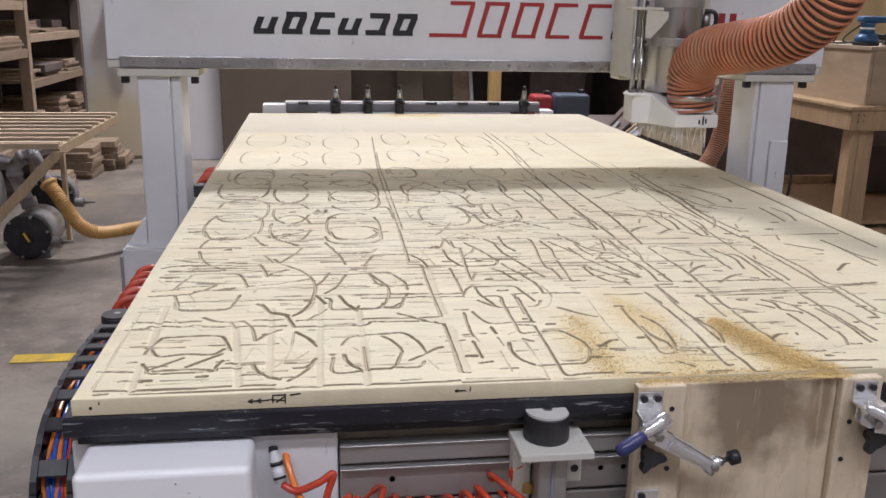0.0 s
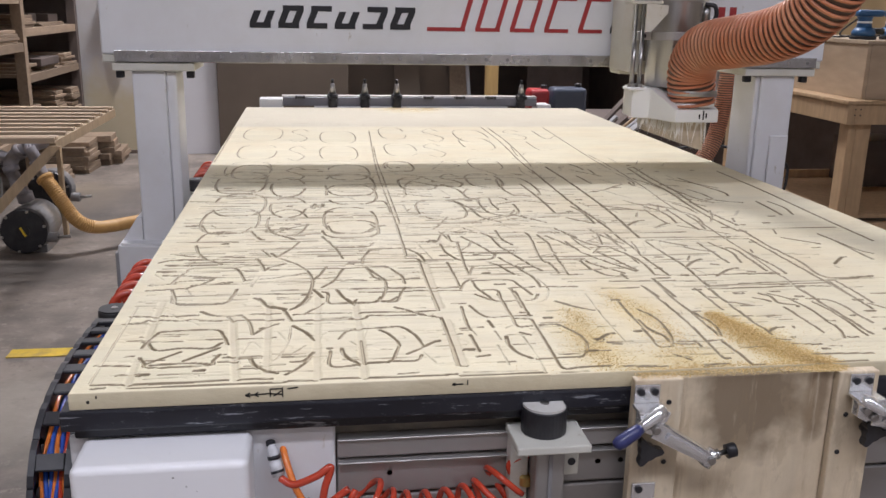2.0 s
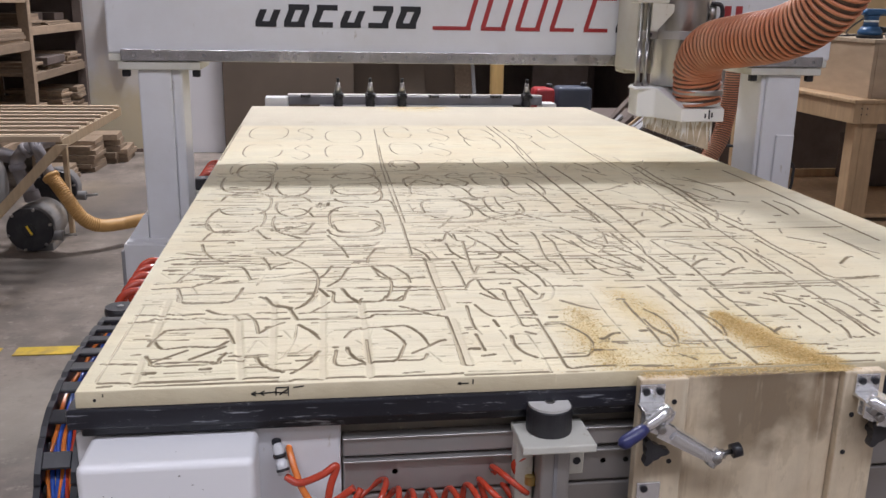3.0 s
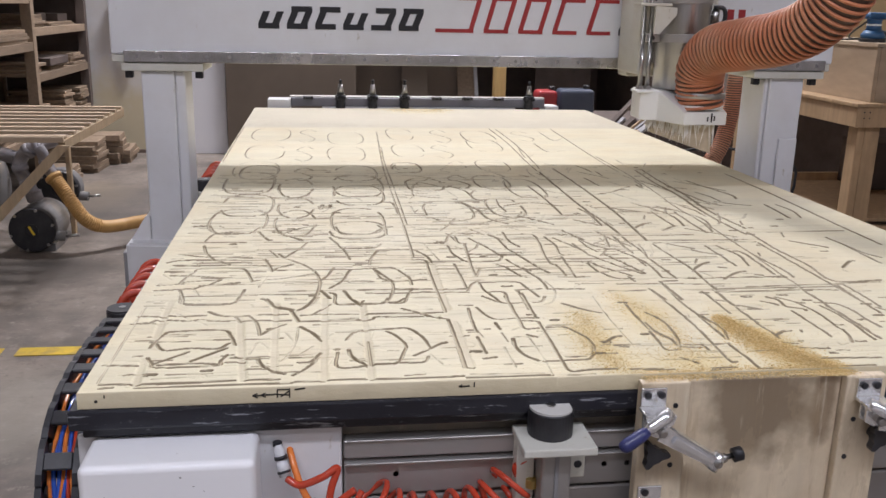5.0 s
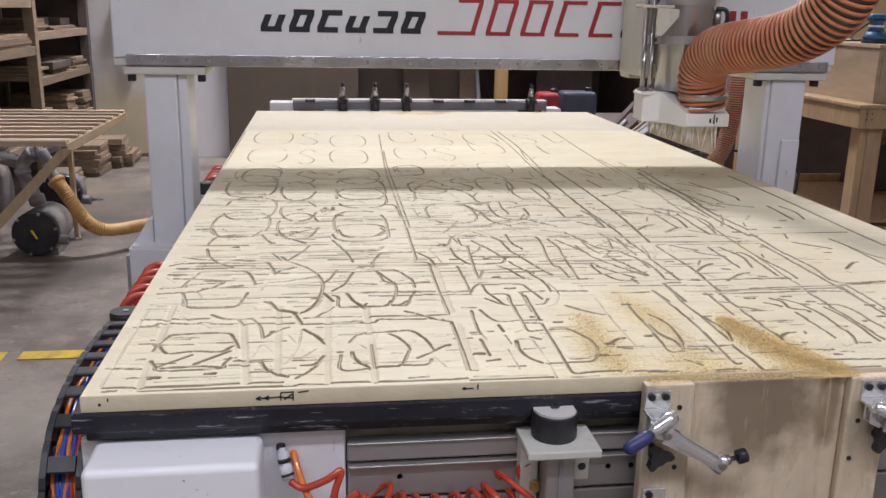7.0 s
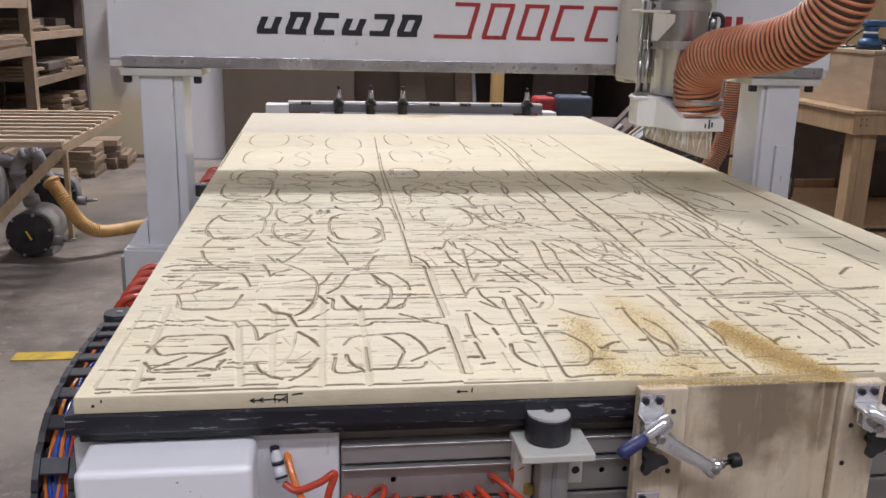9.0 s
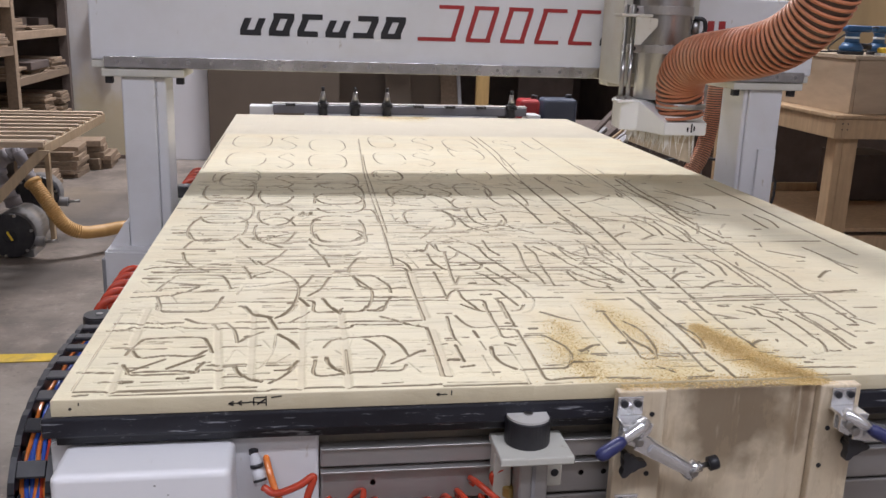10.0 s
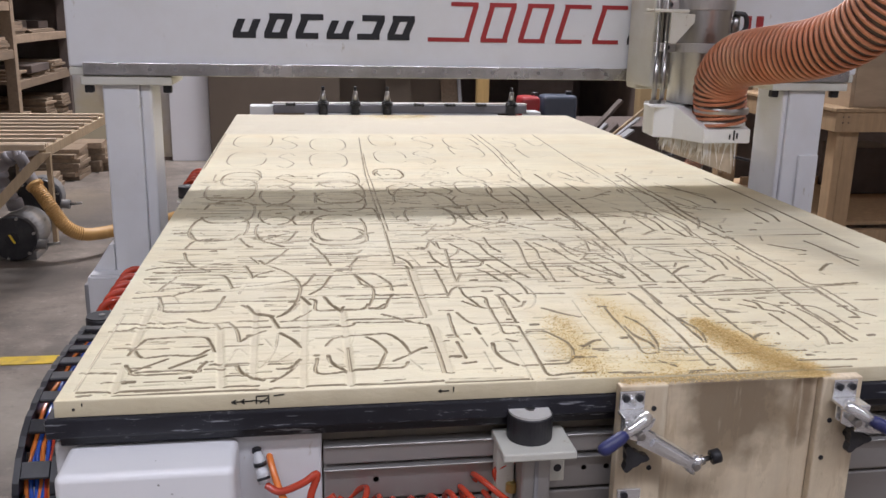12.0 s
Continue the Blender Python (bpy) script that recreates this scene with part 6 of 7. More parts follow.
    me.loops.foreach_set("vertex_index", faces.ravel())
    me.polygons.add(len(faces))
    me.polygons.foreach_set("loop_start", np.arange(0, faces.size, 4, dtype=np.int32))
    me.update(calc_edges=True)
    me.validate()
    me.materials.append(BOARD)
    ob = new("routed_board", me)
    return tagged(ob, "cream wood sheet routed with letter outlines and cutting lines", "board"), h, xs, ys


board, RELIEF, GRID_X, GRID_Y = routed_board()
BASE[board] = Vector((0, 0, 0))

# ---- left side: slatted table, vacuum pumps, lumber rack ----
slat_table = thing("slatted_table", (-1.5, 4.0, 0), "rough pine table with a slatted top", "table")
for i in range(9):
    y = 3.42 + i * 0.156
    part("slat", box(-2.6, -0.92, y, y + 0.042, 0.722, 0.738, 0.002), PINE_X, slat_table)
for x in (-0.95, -1.75, -2.5):
    part("rail", box(x, x + 0.032, 3.40, 4.74, 0.672, 0.7215, 0.003), PINE, slat_table)
part("front_rail", box(-2.6, -0.918, 3.378, 3.3995, 0.71, 0.7375, 0.003), PINE_X, slat_table)
for x, y in ((-1.2, 4.4), (-2.5, 4.62), (-2.5, 3.45)):
    part("leg", box(x, x + 0.026, y, y + 0.04, 0, 0.7215, 0.003), PINE, slat_table)
bm = bmesh.new()
add_prism(bm, [(-0.885, 3.36, 0.70), (-0.945, 3.36, 0.70), (-1.62, 3.36, 0.0), (-1.55, 3.36, 0.0)], (0, 0.0149, 0))
part("brace", bm, PINE, slat_table, "diagonal pine brace")


def pump(x, y, r, z, label, length):
    """A lying vacuum pump with a round black end cap."""
    p = thing("vacuum_pump", (x, y, 0), label, "pump", "vacuum pumps")
    at = (x, y, z)
    cap = part("cap", lathe(at, [(r, -0.05), (r, -0.008), (r * 0.96, 0.0), (r * 0.3, 0.004), (r * 0.28, 0.0), (0.005, 0.0)], 36, "Y"), BLACK_PLASTIC, p, "round black end cap")
    part("body", shade(lathe(at, [(r * 0.93, -length), (r * 0.98, -length + 0.01), (r * 0.98, -0.051)], 32, "Y"), False), PUMP_GREY, p)
    part("label_plate", box(x - 0.006, x + 0.006, y - 0.008, y - 0.0045, z - 0.028, z + 0.028, 0.001, m=Matrix.Translation((x, y, z)) @ pose(0, 0, 0, 0, -28, 0) @ Matrix.Translation((-x, -y, -z))), SANDER_YELLOW, cap)
    part("foot", box(x - r * 0.8, x + r * 0.8, y + 0.06, y + length * 0.9, 0, z - r * 0.75, 0.004), PUMP_GREY, p)
    part("spigot", tube([(x + r * 0.7, y + 0.04, z - r * 0.3), (x + r * 1.35, y + 0.04, z - r * 0.35)], 0.03, 12), PUMP_GREY, p)
    part("valve", tube([(x + r * 1.35, y + 0.04, z - r * 0.35), (x + r * 1.9, y + 0.04, z - r * 0.3)], 0.009, 8), STEEL, p)
    for a in range(0, 360, 60):
        part("cap_screw", lathe((x + r * 0.93 * math.cos(math.radians(a + 15)), y - 0.004, z + r * 0.93 * math.sin(math.radians(a + 15))), [(0.008, -0.01), (0.008, 0.003)], 8, "Y"), STEEL, cap)
    return p


pump(-1.29, 3.97, 0.124, 0.136, "grey vacuum pump with a black end cap under the slatted table", 0.32)
pump(-1.36, 4.75, 0.13, 0.2, "grey vacuum pump standing behind the first", 0.16)
pipes = thing("vacuum_pipework", (-1.3, 4.1, 0), "grey plastic vacuum pipes over the pumps", "pipes")
part("pipe", shade(tube(spline([(-1.3, 4.12, 0.27), (-1.318, 4.12, 0.33), (-1.35, 4.12, 0.406), (-1.368, 4.12, 0.47), (-1.344, 4.12, 0.527), (-1.298, 4.12, 0.564), (-1.243, 4.12, 0.577)], 8), 0.036, 18)), PVC_GREY, pipes)
part("pipe", shade(tube(spline([(-1.255, 4.1, 0.58), (-1.235, 4.1, 0.542), (-1.216, 4.1, 0.485), (-1.185, 4.08, 0.425)], 6), 0.032, 16)), PVC_GREY, pipes)
part("pipe", shade(tube(spline([(-1.27, 4.14, 0.575), (-1.18, 4.25, 0.6), (-1.15, 4.4, 0.6)], 6), 0.034, 16)), PVC_GREY, pipes)
part("pipe", shade(tube(spline([(-1.36, 4.15, 0.5), (-1.6, 4.18, 0.55), (-2.1, 4.2, 0.55)], 6), 0.04, 18)), PVC_GREY, pipes)
for p, q, r in (((-1.3, 4.12, 0.275), (-1.312, 4.12, 0.325), 0.045), ((-1.33, 4.12, 0.365), (-1.345, 4.12, 0.395), 0.042), ((-1.362, 4.12, 0.445), (-1.37, 4.12, 0.48), 0.044), ((-1.325, 4.12, 0.545), (-1.30, 4.12, 0.563), 0.044),
                ((-1.275, 4.12, 0.57), (-1.25, 4.12, 0.577), 0.046), ((-1.225, 4.1, 0.51), (-1.215, 4.1, 0.48), 0.038)):
    part("coupling", tube([p, q], r, 18), PVC_GREY, pipes)
tank = thing("vacuum_tank", (-1.75, 4.3, 0), "grey steel vacuum tank under the slatted table", "tank")
part("shell", shade(lathe((-1.56, 4.35, 0.3), [(0.1, -0.9), (0.19, -0.85), (0.2, -0.8), (0.2, -0.05), (0.18, 0.0), (0.1, 0.03)], 32, "X")), PUMP_GREY, tank)
for x in (-2.2, -1.75):
    part("foot", box(x, x + 0.06, 4.22, 4.48, 0, 0.14, 0.004), PUMP_GREY, tank)
tan = thing("tan_hose", (-1.0, 4.0, 0), "tan ribbed suction hose lying on the floor", "hose")
TAN = spline([(-1.177, 4.05, 0.425), (-1.14, 4.03, 0.38), (-1.09, 4.0, 0.315), (-1.057, 4.0, 0.255), (-1.02, 4.0, 0.2), (-0.975, 4.02, 0.158), (-0.92, 4.05, 0.136), (-0.86, 4.1, 0.13), (-0.79, 4.15, 0.132), (-0.5, 4.25, 0.17), (-0.2, 4.25, 0.3)], 8)
part("hose_wall", tube(TAN, 0.036, 18), TAN_HOSE, tan)
part("hose_rib", tube(helix(TAN[:46], 0.036, 0.0125, 16), 0.004, 6), TAN_HOSE, tan)
part("cuff", tube([TAN[0], TAN[3]], 0.047, 16), TAN_HOSE, tan)

rack2 = thing("lumber_rack", (-2.0, 6, 0), "tall pine lumber rack with slanting shelves", "rack")
for y in (4.45, 5.86, 7.36):
    # the far post gets the dark colour in place of shade
    part("post", box(-1.82, -1.745, y, y + 0.075, 0, 2.4, 0.003), DARK_CLUTTER if y > 7 else SHADED_PINE, rack2)
    part("back_post", box(-2.55, -2.475, y, y + 0.075, 0, 2.4, 0.003), SHADED_PINE, rack2)
# the top shelf of each bay is unseen, added to shade those below
for z in (0.46, 0.82, 1.15, 1.5, 1.9):
    part("shelf_edge", box(-1.79, -1.748, 5.94, 7.355, z - 0.05, z + 0.01, 0.003), SHADED_PINE, rack2)
    part("shelf_board", box(-2.47, -1.792, 5.94, 7.355, z - 0.015, z + 0.01, 0.002), SHADED_PINE, rack2)
for z in (0.4, 1.05, 1.38, 1.8):
    part("shelf_edge", box(-1.79, -1.748, 4.53, 5.855, z - 0.05, z + 0.012, 0.003), SHADED_PINE, rack2)
    part("shelf_board", box(-2.47, -1.792, 4.53, 5.855, z - 0.015, z + 0.01, 0.002), SHADED_PINE, rack2)
# dark panels added where the rack only falls into shade
part("back_shade_panel", box(-2.60, -2.552, 4.45, 7.43, 0, 2.4, 0.002), DARK_CLUTTER, rack2, "dark panel standing in for the shade behind the shelves")
part("end_shade_panel", box(-2.47, -1.76, 7.436, 7.46, 0, 2.4, 0.002), DARK_CLUTTER, rack2, "dark panel standing in for the shade at the rack end")


def stack(x0, x1, y0, y1, z, rows, seed, thick=0.022):
    r = random.Random(seed)
    s = thing("board_stack", ((x0 + x1) / 2, (y0 + y1) / 2, z), "loose stack of sawn pine offcuts", "boards", "board stacks")
    for i in range(rows):
        a, b = r.uniform(-0.03, 0.03), r.uniform(-0.05, 0.04)
        m = Matrix.Translation(((x0 + x1) / 2, (y0 + y1) / 2, 0)) @ pose(0, 0, 0, 0, 0, r.gauss(0, 3.5)) @ Matrix.Translation((-(x0 + x1) / 2, -(y0 + y1) / 2, 0))
        part("board", box(x0 + a, x1 + a * 0.7, y0 + b, y1 + b * 0.6, z + 0.0005 + i * (thick + 0.001), z + i * (thick + 0.001) + thick, 0.002, 1, m), SHADED_PINE, s)


stack(-2.2, -1.80, 6.05, 6.3, 0.471, 5, 1)
stack(-2.25, -1.79, 6.75, 6.95, 0.471, 7, 2)
stack(-2.2, -1.76, 7.05, 7.3, 0.471, 7, 3)
stack(-2.2, -1.79, 6.0, 6.2, 0.831, 3, 4)
stack(-2.2, -1.80, 6.35, 6.8, 0.831, 2, 5, 0.016)
stack(-2.2, -1.77, 6.95, 7.3, 0.831, 4, 6)
stack(-2.2, -1.76, 6.0, 6.25, 1.161, 4, 7)
stack(-2.2, -1.79, 6.4, 7.3, 1.161, 2, 8, 0.012)
stack(-2.2, -1.78, 6.1, 6.5, 1.511, 3, 9)
stack(-2.3, -1.76, 5.1, 5.75, 1.062, 4, 10)
stack(-2.3, -1.79, 4.6, 5.0, 1.062, 3, 11)
stack(-2.3, -1.76, 5.2, 5.7, 1.392, 3, 12)
stack(-2.3, -1.8, 4.9, 5.6, 0.412, 5, 15)
stack(-1.88, -1.5, 6.45, 6.8, 0.0, 7, 13, 0.035)
stack(-1.74, -1.40, 6.85, 7.1, 0.0, 5, 14, 0.05)
stack(-1.86, -1.6, 5.8, 6.3, 0.0, 3, 16, 0.035)
stack(-1.5, -1.36, 6.9, 7.3, 0.0, 3, 17, 0.04)
for x, y, z, w, hgt, mtl in ((-1.98, 6.6, 1.161 + 0.026, 0.1, 0.07, DARK_CLUTTER), (-2.0, 7.1, 1.161 + 0.026, 0.14, 0.06, DARK_CLUTTER), (-2.0, 6.5, 0.831 + 0.036, 0.25, 0.06, DARK_CLUTTER), (-2.0, 5.4, 0.412 + 0.117, 0.2, 0.1, DARK_CLUTTER)):
    single("dark_box", box(x - w, x + w, y - w, y + w, z, z + hgt, 0.006), mtl, "dark box lying among the boards", "box", group="dark boxes", at=(x, y, z))
wall_box = thing("wall_box", (-1.45, 7.45, 1.2), "small dark switch box on the wall", "switch box")
part("body", box(-1.52, -1.42, 7.40, 7.4995, 1.32, 1.46, 0.004), DARK_CLUTTER, wall_box)
part("cable", tube(spline([(-1.47, 7.45, 1.32), (-1.46, 7.46, 1.0), (-1.42, 7.46, 0.86), (-1.40, 7.47, 0.80)], 6), 0.02, 8), BLACK_PLASTIC, wall_box)

# ---- right side: work bench with a plywood box and sanders ----
bench = thing("work_bench", (3.6, 3.9, 0), "heavy pine work bench with a lower shelf", "bench")
BX0, BX1, BY0, BY1 = 3.0, 4.7, 3.2, 4.75
part("bench_top", box(BX0 - 0.012, BX1, BY0 - 0.012, BY1, 0.926, 0.945, 0.003), BENCH_WOOD, bench)
part("front_apron", box(BX0 + 0.041, BX1, BY0, BY0 + 0.04, 0.822, 0.9255, 0.003), BENCH_WOOD, bench)
part("side_apron", box(BX0, BX0 + 0.04, BY0, BY1, 0.822, 0.9255, 0.003), BENCH_WOOD, bench)
for x, y in ((BX0 + 0.045, BY0 + 0.045), (BX0 + 0.045, BY1 - 0.2), (BX1 - 0.2, BY0 + 0.045), (BX1 - 0.2, BY1 - 0.2)):
    part("leg", box(x, x + 0.04, y, y + 0.085, 0, 0.9255, 0.004), BENCH_WOOD, bench)
    part("leg_plank", box(x + 0.041, x + 0.125, y, y + 0.04, 0, 0.9255, 0.004), BENCH_WOOD, bench)
part("shelf_front_rail", box(BX0 + 0.041, BX1, BY0, BY0 + 0.04, 0.21, 0.30, 0.003), BENCH_WOOD, bench)
part("shelf_side_rail", box(BX0, BX0 + 0.04, BY0, BY1, 0.21, 0.30, 0.003), BENCH_WOOD, bench)
part("shelf_board", box(BX0 + 0.19, BX1, BY0 + 0.2, BY1, 0.278, 0.298, 0.002), BENCH_WOOD, bench)
part("shelf_back_rail", box(BX0 + 0.2, BX1, BY1 - 0.25, BY1 - 0.22, 0.2985, 0.35, 0.003), BENCH_WOOD, bench)
for x in (3.04, 3.07):
    for z in (0.87, 0.9):
        part("screw", lathe((x, BY0 - 0.0005, z), [(0.004, -0.001), (0.004, 0.001)], 8, "Y"), BLACK_PAINT, bench)
crate = thing("plywood_box", (3.5, 3.6, 0.945), "plain plywood box with a paler lid on the bench", "box")
CX0, CY0 = 3.1, 3.26
part("side_wall", box(CX0, CX0 + 0.02, CY0, 4.3, 0.9455, 1.222, 0.002), BOX_PLY, crate)
part("front_wall", box(CX0 + 0.0205, 4.4, CY0 - 0.002, CY0 + 0.02, 0.9455, 1.222, 0.002), BOX_PLY, crate)
part("back_wall", box(CX0 + 0.0205, 4.4, 4.28, 4.3, 0.9455, 1.222, 0.002), BOX_PLY, crate)
part("lid", box(CX0 - 0.008, 4.41, CY0 - 0.01, 4.31, 1.2225, 1.243, 0.002), PINE_X, crate, "pale plywood lid")
crate2 = thing("small_plywood_box", (3.1, 4.5, 0.945), "small pale plywood box behind the larger one", "box")
part("body", box(2.99, 3.6, 4.35, 4.70, 0.9455, 1.12, 0.003), BOX_PLY, crate2)
part("slot", box(3.06, 3.12, 4.346, 4.3495, 0.985, 1.02, 0), DARK_CLUTTER, crate2)


def sander(x, y, z, s, body, label):
    t = thing("orbital_sander", (x, y, z), label, "sander", "sanders")
    part("pad", shade(lathe((x, y, z), [(0.06 * s, 0), (0.063 * s, 0.004), (0.063 * s, 0.014), (0.055 * s, 0.018)], 28), False), BLACK_PLASTIC, t)
    part("skirt", shade(lathe((x, y, z), [(0.056 * s, 0.0185), (0.058 * s, 0.035), (0.042 * s, 0.06)], 28)), body, t)
    part("motor_housing", shade(lathe((x, y, z), [(0.038 * s, 0.0605), (0.034 * s, 0.08), (0.033 * s, 0.105), (0.04 * s, 0.115)], 28)), body, t)
    bm = bmesh.new()
    add_box(bm, x - 0.05 * s, x + 0.09 * s, y - 0.032, y + 0.032, z + 0.1155, z + 0.15, 0.014, 4)
    part("grip", shade(bm), body, t)
    part("label_band", shade(lathe((x, y, z), [(0.0355 * s, 0.082), (0.0355 * s, 0.092)], 28)), WHITE_PLASTIC, t)
    part("dust_port", tube([(x + 0.04 * s, y, z + 0.045), (x + 0.11 * s, y + 0.01, z + 0.04)], 0.016, 12), BLACK_PLASTIC, t)
    part("cord", tube(spline([(x + 0.088 * s, y, z + 0.135), (x + 0.16, y + 0.03, z + 0.14), (x + 0.22, y + 0.12, z + 0.07), (x + 0.1, y + 0.25, z + 0.012), (x - 0.1, y + 0.3, z + 0.01), (x - 0.14, y + 0.12, z + 0.09), (x - 0.08, y + 0.1, z + 0.12), (x - 0.06, y + 0.2, z + 0.012)], 8), 0.005, 8), BLACK_PLASTIC, t)
    return t


sander(3.165, 3.42, 1.2435, 1.05, SANDER_BLUE, "blue palm sander with a black cord")
sander(3.36, 3.48, 1.2435, 0.85, SANDER_BLUE, "blue hand sander lying on the plywood box")
yellow = thing("sanding_block", (3.35, 3.34, 1.2435), "yellow and white sanding block on the plywood box", "sanding block")
part("body", box(3.28, 3.42, 3.31, 3.37, 1.2565, 1.285, 0.008), SANDER_YELLOW, yellow)
part("pad", box(3.275, 3.425, 3.305, 3.375, 1.2437, 1.256, 0.003), WHITE_PLASTIC, yellow)
cable = thing("power_cable", (2.0, 2.6, 0), "thin black cable hanging beside the machine", "cable")
part("cord", tube(spline([(1.64, 2.9, 0.7), (2.2, 3.05, 0.74), (2.6, 3.1, 0.66), (2.65, 3.1, 0.56), (2.62, 3.1, 0.42), (2.6, 3.1, 0.2), (2.55, 3.0, 0.008), (2.3, 2.8, 0.008)], 8), 0.007, 8), BLACK_PLASTIC, cable)
for x0, y0, w, hgt, mtl in ((3.75, 4.15, 0.35, 0.3, DARK_CLUTTER), (4.1, 3.7, 0.3, 0.2, GREY_CLUTTER)):
    single("storage_box", box(x0, x0 + w, y0, y0 + w, 0.2985, 0.2985 + hgt, 0.01), mtl, "dark storage box on the bench shelf", "box", group="storage boxes", at=(x0, y0, 0.2985))

# block added only to make the space behind the bench dark
dark_block = thing("dark_backdrop", (4.6, 5.6, 0), "dark block added behind the bench to darken the gap", "cabinet")
part("carcass", box(3.3, 6.0, 5.4, 6.0, 0.02, 0.88, 0.01), DARK_CLUTTER, dark_block)
part("block_seam", box(4.6, 4.61, 5.396, 5.3995, 0.06, 0.85, 0), DARK_WALL, dark_block)
part("plinth", box(3.35, 5.95, 5.43, 5.97, 0, 0.0195, 0), DARK_WALL, dark_block)

# ---- behind the machine ----
low = thing("low_cabinet", (2.3, 5.6, 0), "low dark metal cabinet behind the machine", "cabinet")
part("carcass", box(1.7, 3.4, 5.3, 5.9, 0.04, 0.57, 0.008), DARK_CLUTTER, low)
part("top", box(1.68, 3.42, 5.28, 5.92, 0.5705, 0.595, 0.004), DARK_CLUTTER, low)
part("plinth", box(1.72, 3.38, 5.33, 5.88, 0, 0.0395, 0), DARK_WALL, low)


def jerry_can(x, y, w, hgt, mtl, label):
    c = thing("fuel_can", (x, y, 0.5955), label, "fuel can", "fuel cans")
    part("body", shade(box(x - w / 2, x + w / 2, y - 0.09, y + 0.09, 0.5955, 0.5955 + hgt, 0.03, 4)), mtl, c)
    part("cap", lathe((x + w * 0.32, y, 0.5955 + hgt - 0.008), [(0.025, 0), (0.025, 0.03), (0.02, 0.035)], 16), BLACK_PLASTIC, c)


jerry_can(1.93, 5.42, 0.15, 0.205, RED_CAN, "red plastic fuel can")
jerry_can(2.155, 5.42, 0.26, 0.215, BLUE_CAN, "dark blue plastic fuel can")
rng = random.Random(21)
for i in range(9):
    plank = box(-0.008, 0.008, -0.04, 0.04, 0, rng.uniform(0.85, 1.15), 0.002, 1)
    bmesh.ops.transform(plank, matrix=Matrix.Translation((1.55 + 0.05 * i, 4.5 + 0.1 * i, 0.03)) @ pose(0, 0, 0, 0, 48 + rng.gauss(0, 5), rng.gauss(0, 10)), verts=plank.verts)
    single("scrap_plank", plank, (PINE, GREY_CLUTTER, DARK_CLUTTER)[i % 3], "grey and tan scrap strip leaning behind the bed", "scrap", group="scrap planks", at=(1.55, 4.5, 0))
single("opening_post", box(1.93, 2.045, 7.40, 7.49, 0, 1.695, 0.004), mat("stud_pine", (0.5, 0.33, 0.13), 0.6, vary=0.15, scale=5, stretch=(5, 5, 0.5)), "yellow pine post in the storage opening", "post", at=(1.98, 7.45, 0))
for x, w, tilt, mtl, y in ((0.6, 0.75, 1, BROWN_PANEL, 7.84), (1.12, 0.25, -3, BROWN_PANEL, 7.72), (1.30, 0.4, 2, BROWN_PANEL, 7.8), (1.66, 0.2, -2, SHADED_PINE, 7.74), (1.84, 0.035, -4, GREY_CLUTTER, 7.68), (2.5, 0.6, 3, DARK_CLUTTER, 8.2)):
    sh = box(-w / 2, w / 2, -0.01, 0.01, 0, 1.5, 0.002)
    bmesh.ops.transform(sh, matrix=Matrix.Translation((x + w / 2, y, 0.03)) @ pose(0, 0, 0, -6, tilt, 0), verts=sh.verts)
    single("stored_sheet", sh, mtl, "sheet stored upright in the dark recess", "sheet", group="stored sheets", at=(x, y, 0))

# ---- sawdust and ink on the board ----


def relief(x, y):
    if not (0 <= x <= W and 0 <= y <= D):
        return 0.0
    i = min(len(GRID_X) - 1, int(np.searchsorted(GRID_X, x)))
    j = min(len(GRID_Y) - 1, int(np.searchsorted(GRID_Y, y)))
    return float(RELIEF[j, i])


def sawdust(name, spine, spread, count, size, heap, seed, label):
    """Loose chips scattered round a line; many small shards in one object."""
    r = random.Random(seed)
    verts, faces = [], []
    for n in range(count):
        k = r.random() * (len(spine) - 1)
        i = min(len(spine) - 2, int(k))
        f = k - i
        a, b = spine[i], spine[i + 1]
        wd = a[2] + (b[2] - a[2]) * f
        dx, dy = r.gauss(0, 1), r.gauss(0, 1)
        q = math.hypot(dx, dy)
        x = a[0] + (b[0] - a[0]) * f + dx * wd * spread
        y = a[1] + (b[1] - a[1]) * f + dy * wd * spread * 1.3
        if y < 0.0015 and not (0.70 < x < 1.06 and y > -0.02):
            continue
        ground = TOP + relief(x, y) if y > 0.0 else 0.9168
        z = ground + 0.0004 + max(0, heap * math.exp(-q * q * 1.1) * (wd / 0.03)) * r.random()
        s = size * r.uniform(0.5, 1.5)
        t, u = r.uniform(0, 6.28), r.uniform(-0.5, 0.5)
        cx, sx = math.cos(t) * s, math.sin(t) * s
        base = len(verts)
        verts += [(x - cx, y - sx, z - u * s * 0.4), (x + cx, y + sx, z + u * s * 0.4), (x + sx * 0.45, y - cx * 0.45, z + s * 0.15), (x, y, z + s * 0.6)]
        faces += [(base, base + 2, base + 3), (base + 2, base + 1, base + 3), (base + 1, base, base + 3), (base, base + 1, base + 2)]
    me = bpy.data.meshes.new(name)
    me.from_pydata(verts, [], faces)
    me.materials.append(CHIPS)
    ob = new(name, me)
    return tagged(ob, label, "sawdust", "", "stuff")


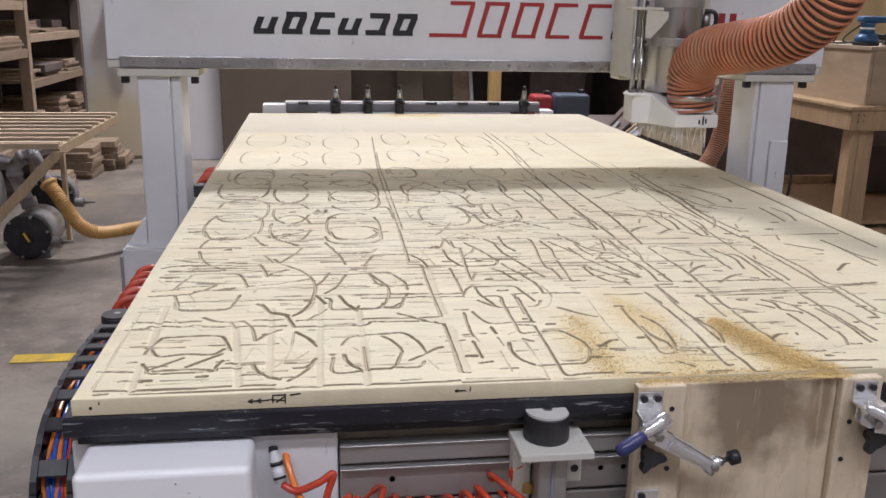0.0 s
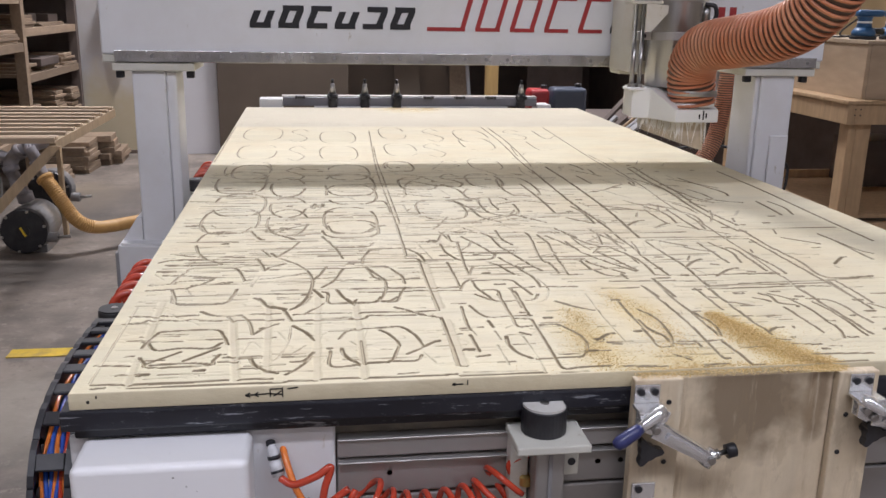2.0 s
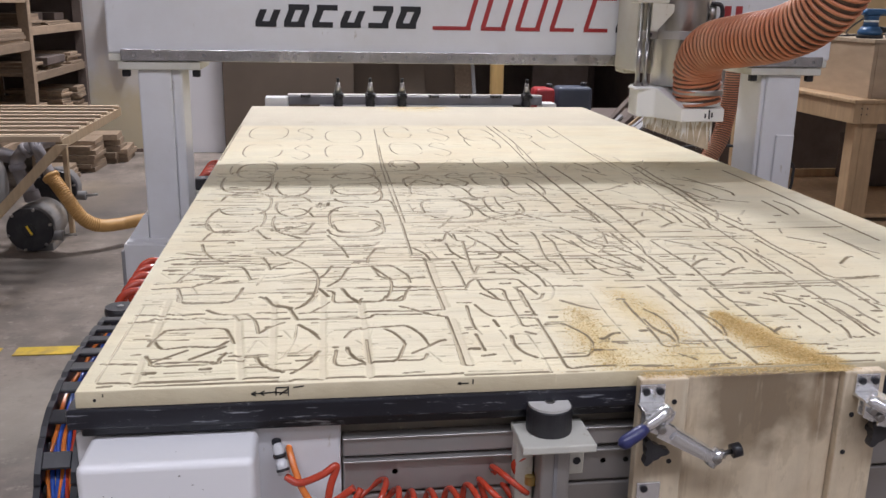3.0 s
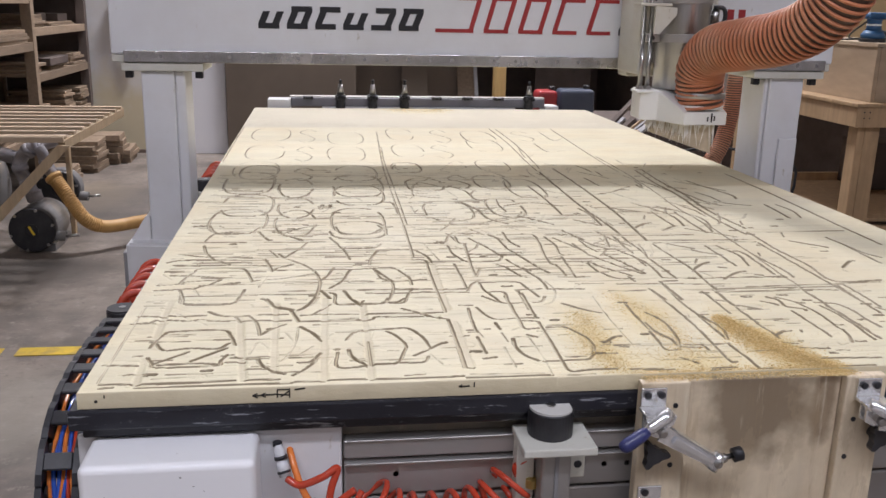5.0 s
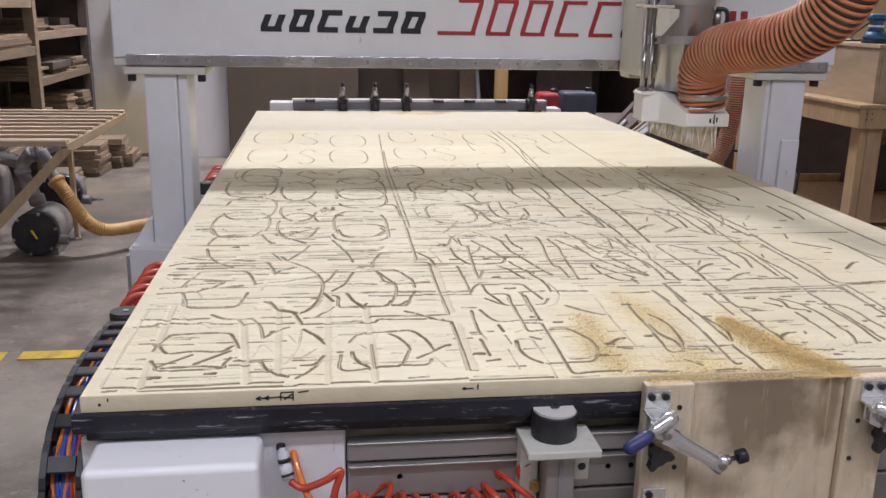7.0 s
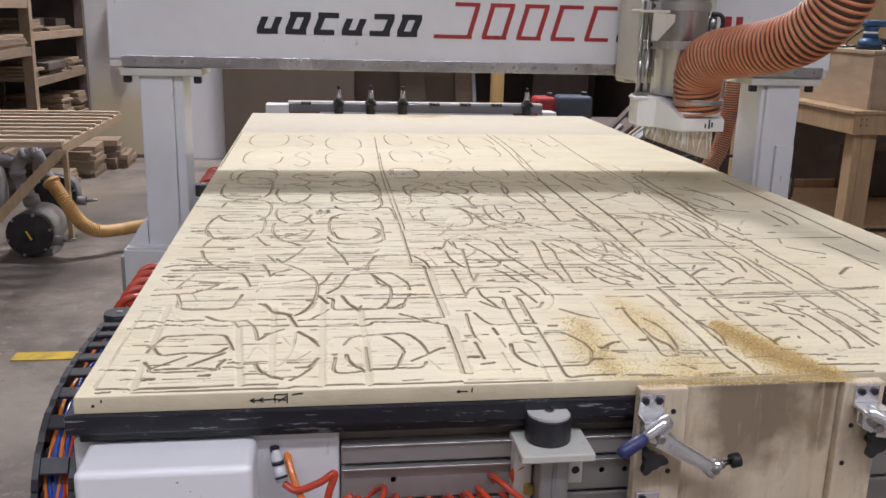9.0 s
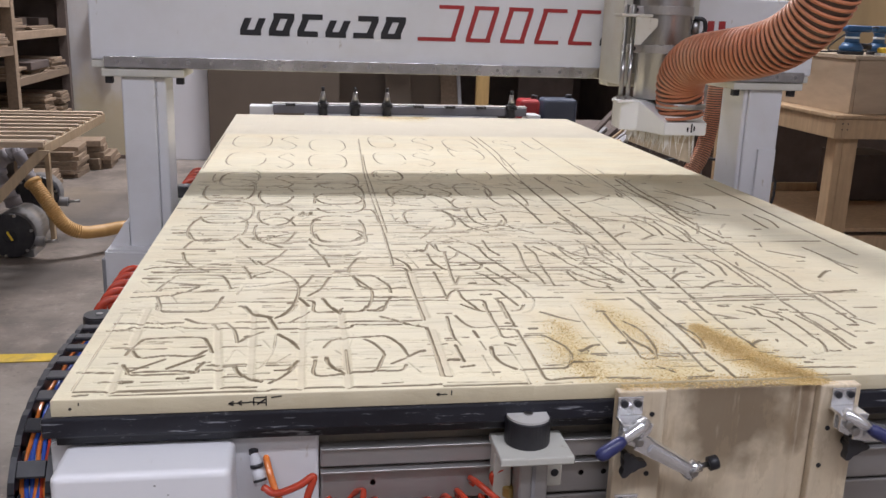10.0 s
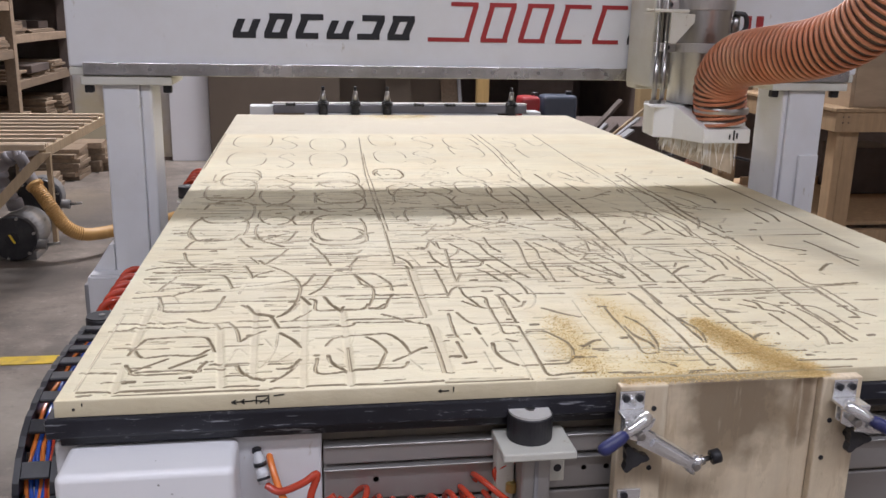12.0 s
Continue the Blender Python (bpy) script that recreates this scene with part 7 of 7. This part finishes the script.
def chip_material():
    m = bpy.data.materials.new("chips")
    m.use_nodes = True
    n, l = m.node_tree.nodes, m.node_tree.links
    g = n.new("ShaderNodeNewGeometry")
    ramp = n.new("ShaderNodeValToRGB")
    e = ramp.color_ramp.elements
    e[0].color, e[1].color = (0.5, 0.34, 0.11, 1), (0.9, 0.76, 0.46, 1)
    mid = e.new(0.45)
    mid.color = (0.74, 0.55, 0.24, 1)
    l.new(g.outputs["Random Per Island"], ramp.inputs["Fac"])
    l.new(ramp.outputs[0], n["Principled BSDF"].inputs["Base Color"])
    n["Principled BSDF"].inputs["Roughness"].default_value = 0.85
    return m


CHIPS = chip_material()
sawdust("sawdust_heap", [(0.90, 0.20, 0.012), (0.91, 0.13, 0.026), (0.925, 0.07, 0.03), (0.95, 0.015, 0.024), (0.975, -0.004, 0.012)], 0.7, 21000, 0.0011, 0.009, 3, "heap of ochre sawdust on the board's front edge")
sawdust("sawdust_drift", [(0.69, 0.24, 0.012), (0.675, 0.15, 0.02), (0.672, 0.07, 0.022), (0.68, 0.012, 0.016)], 0.9, 4200, 0.001, 0.001, 4, "thin drift of ochre sawdust")
sawdust("sawdust_drift", [(0.77, 0.32, 0.014), (0.79, 0.23, 0.018), (0.802, 0.13, 0.02), (0.79, 0.05, 0.028), (0.76, 0.015, 0.03)], 0.9, 4200, 0.001, 0.001, 6, "thin drift of ochre sawdust")
sawdust("sawdust_line", [(0.70, -0.004, 0.008), (0.80, -0.003, 0.010), (0.90, -0.003, 0.010), (0.99, -0.003, 0.008)], 0.8, 5200, 0.0011, 0.006, 7, "line of sawdust along the fixture's top edge")
sawdust("sawdust_scatter", [(0.60, 0.03, 0.1), (0.85, 0.12, 0.14), (1.0, 0.05, 0.1)], 0.8, 3000, 0.0007, 0.0, 8, "scattered sawdust on the board")
sawdust("sawdust_scatter", [(0.6, 2.99, 0.04), (0.75, 2.98, 0.05), (0.85, 3.0, 0.03)], 0.8, 1500, 0.0016, 0.0, 9, "thin sawdust at the board's far end")


def ink_stroke(pts, w=0.0016):
    bm = bmesh.new()
    for (xa, za), (xb, zb) in zip(pts, pts[1:]):
        dx, dz = xb - xa, zb - za
        k = math.hypot(dx, dz) or 1
        nx, nz = -dz / k * w / 2, dx / k * w / 2
        add_prism(bm, [(xa + nx, -0.0003, za + nz), (xb + nx, -0.0003, zb + nz), (xb - nx, -0.0003, zb - nz), (xa - nx, -0.0003, za - nz)], (0, -0.0004, 0))
    return bm


# plain pen marks on the board's front edge
for pts in ([(0.206, 0.9095), (0.232, 0.9105)], [(0.212, 0.9125), (0.206, 0.9095), (0.212, 0.907)], [(0.222, 0.913), (0.217, 0.910), (0.222, 0.907)], [(0.236, 0.906), (0.236, 0.9165), (0.25, 0.9165)],
            [(0.232, 0.911), (0.25, 0.909)], [(0.251, 0.905), (0.251, 0.918)], [(0.240, 0.907), (0.25, 0.914)], [(0.257, 0.916), (0.27, 0.9175)], [(0.032, 0.913), (0.032, 0.917)],
            [(0.462, 0.9125), (0.476, 0.9125)], [(0.466, 0.9145), (0.462, 0.9125), (0.466, 0.911)], [(0.4815, 0.911), (0.4815, 0.9175)]):
    part("pen_mark", ink_stroke(pts), INK, board)
part("nail_hole", lathe((0.022, -0.0002, 0.909), [(0.002, -0.001), (0.002, 0.0006)], 10, "Y"), INK, board)


motions()
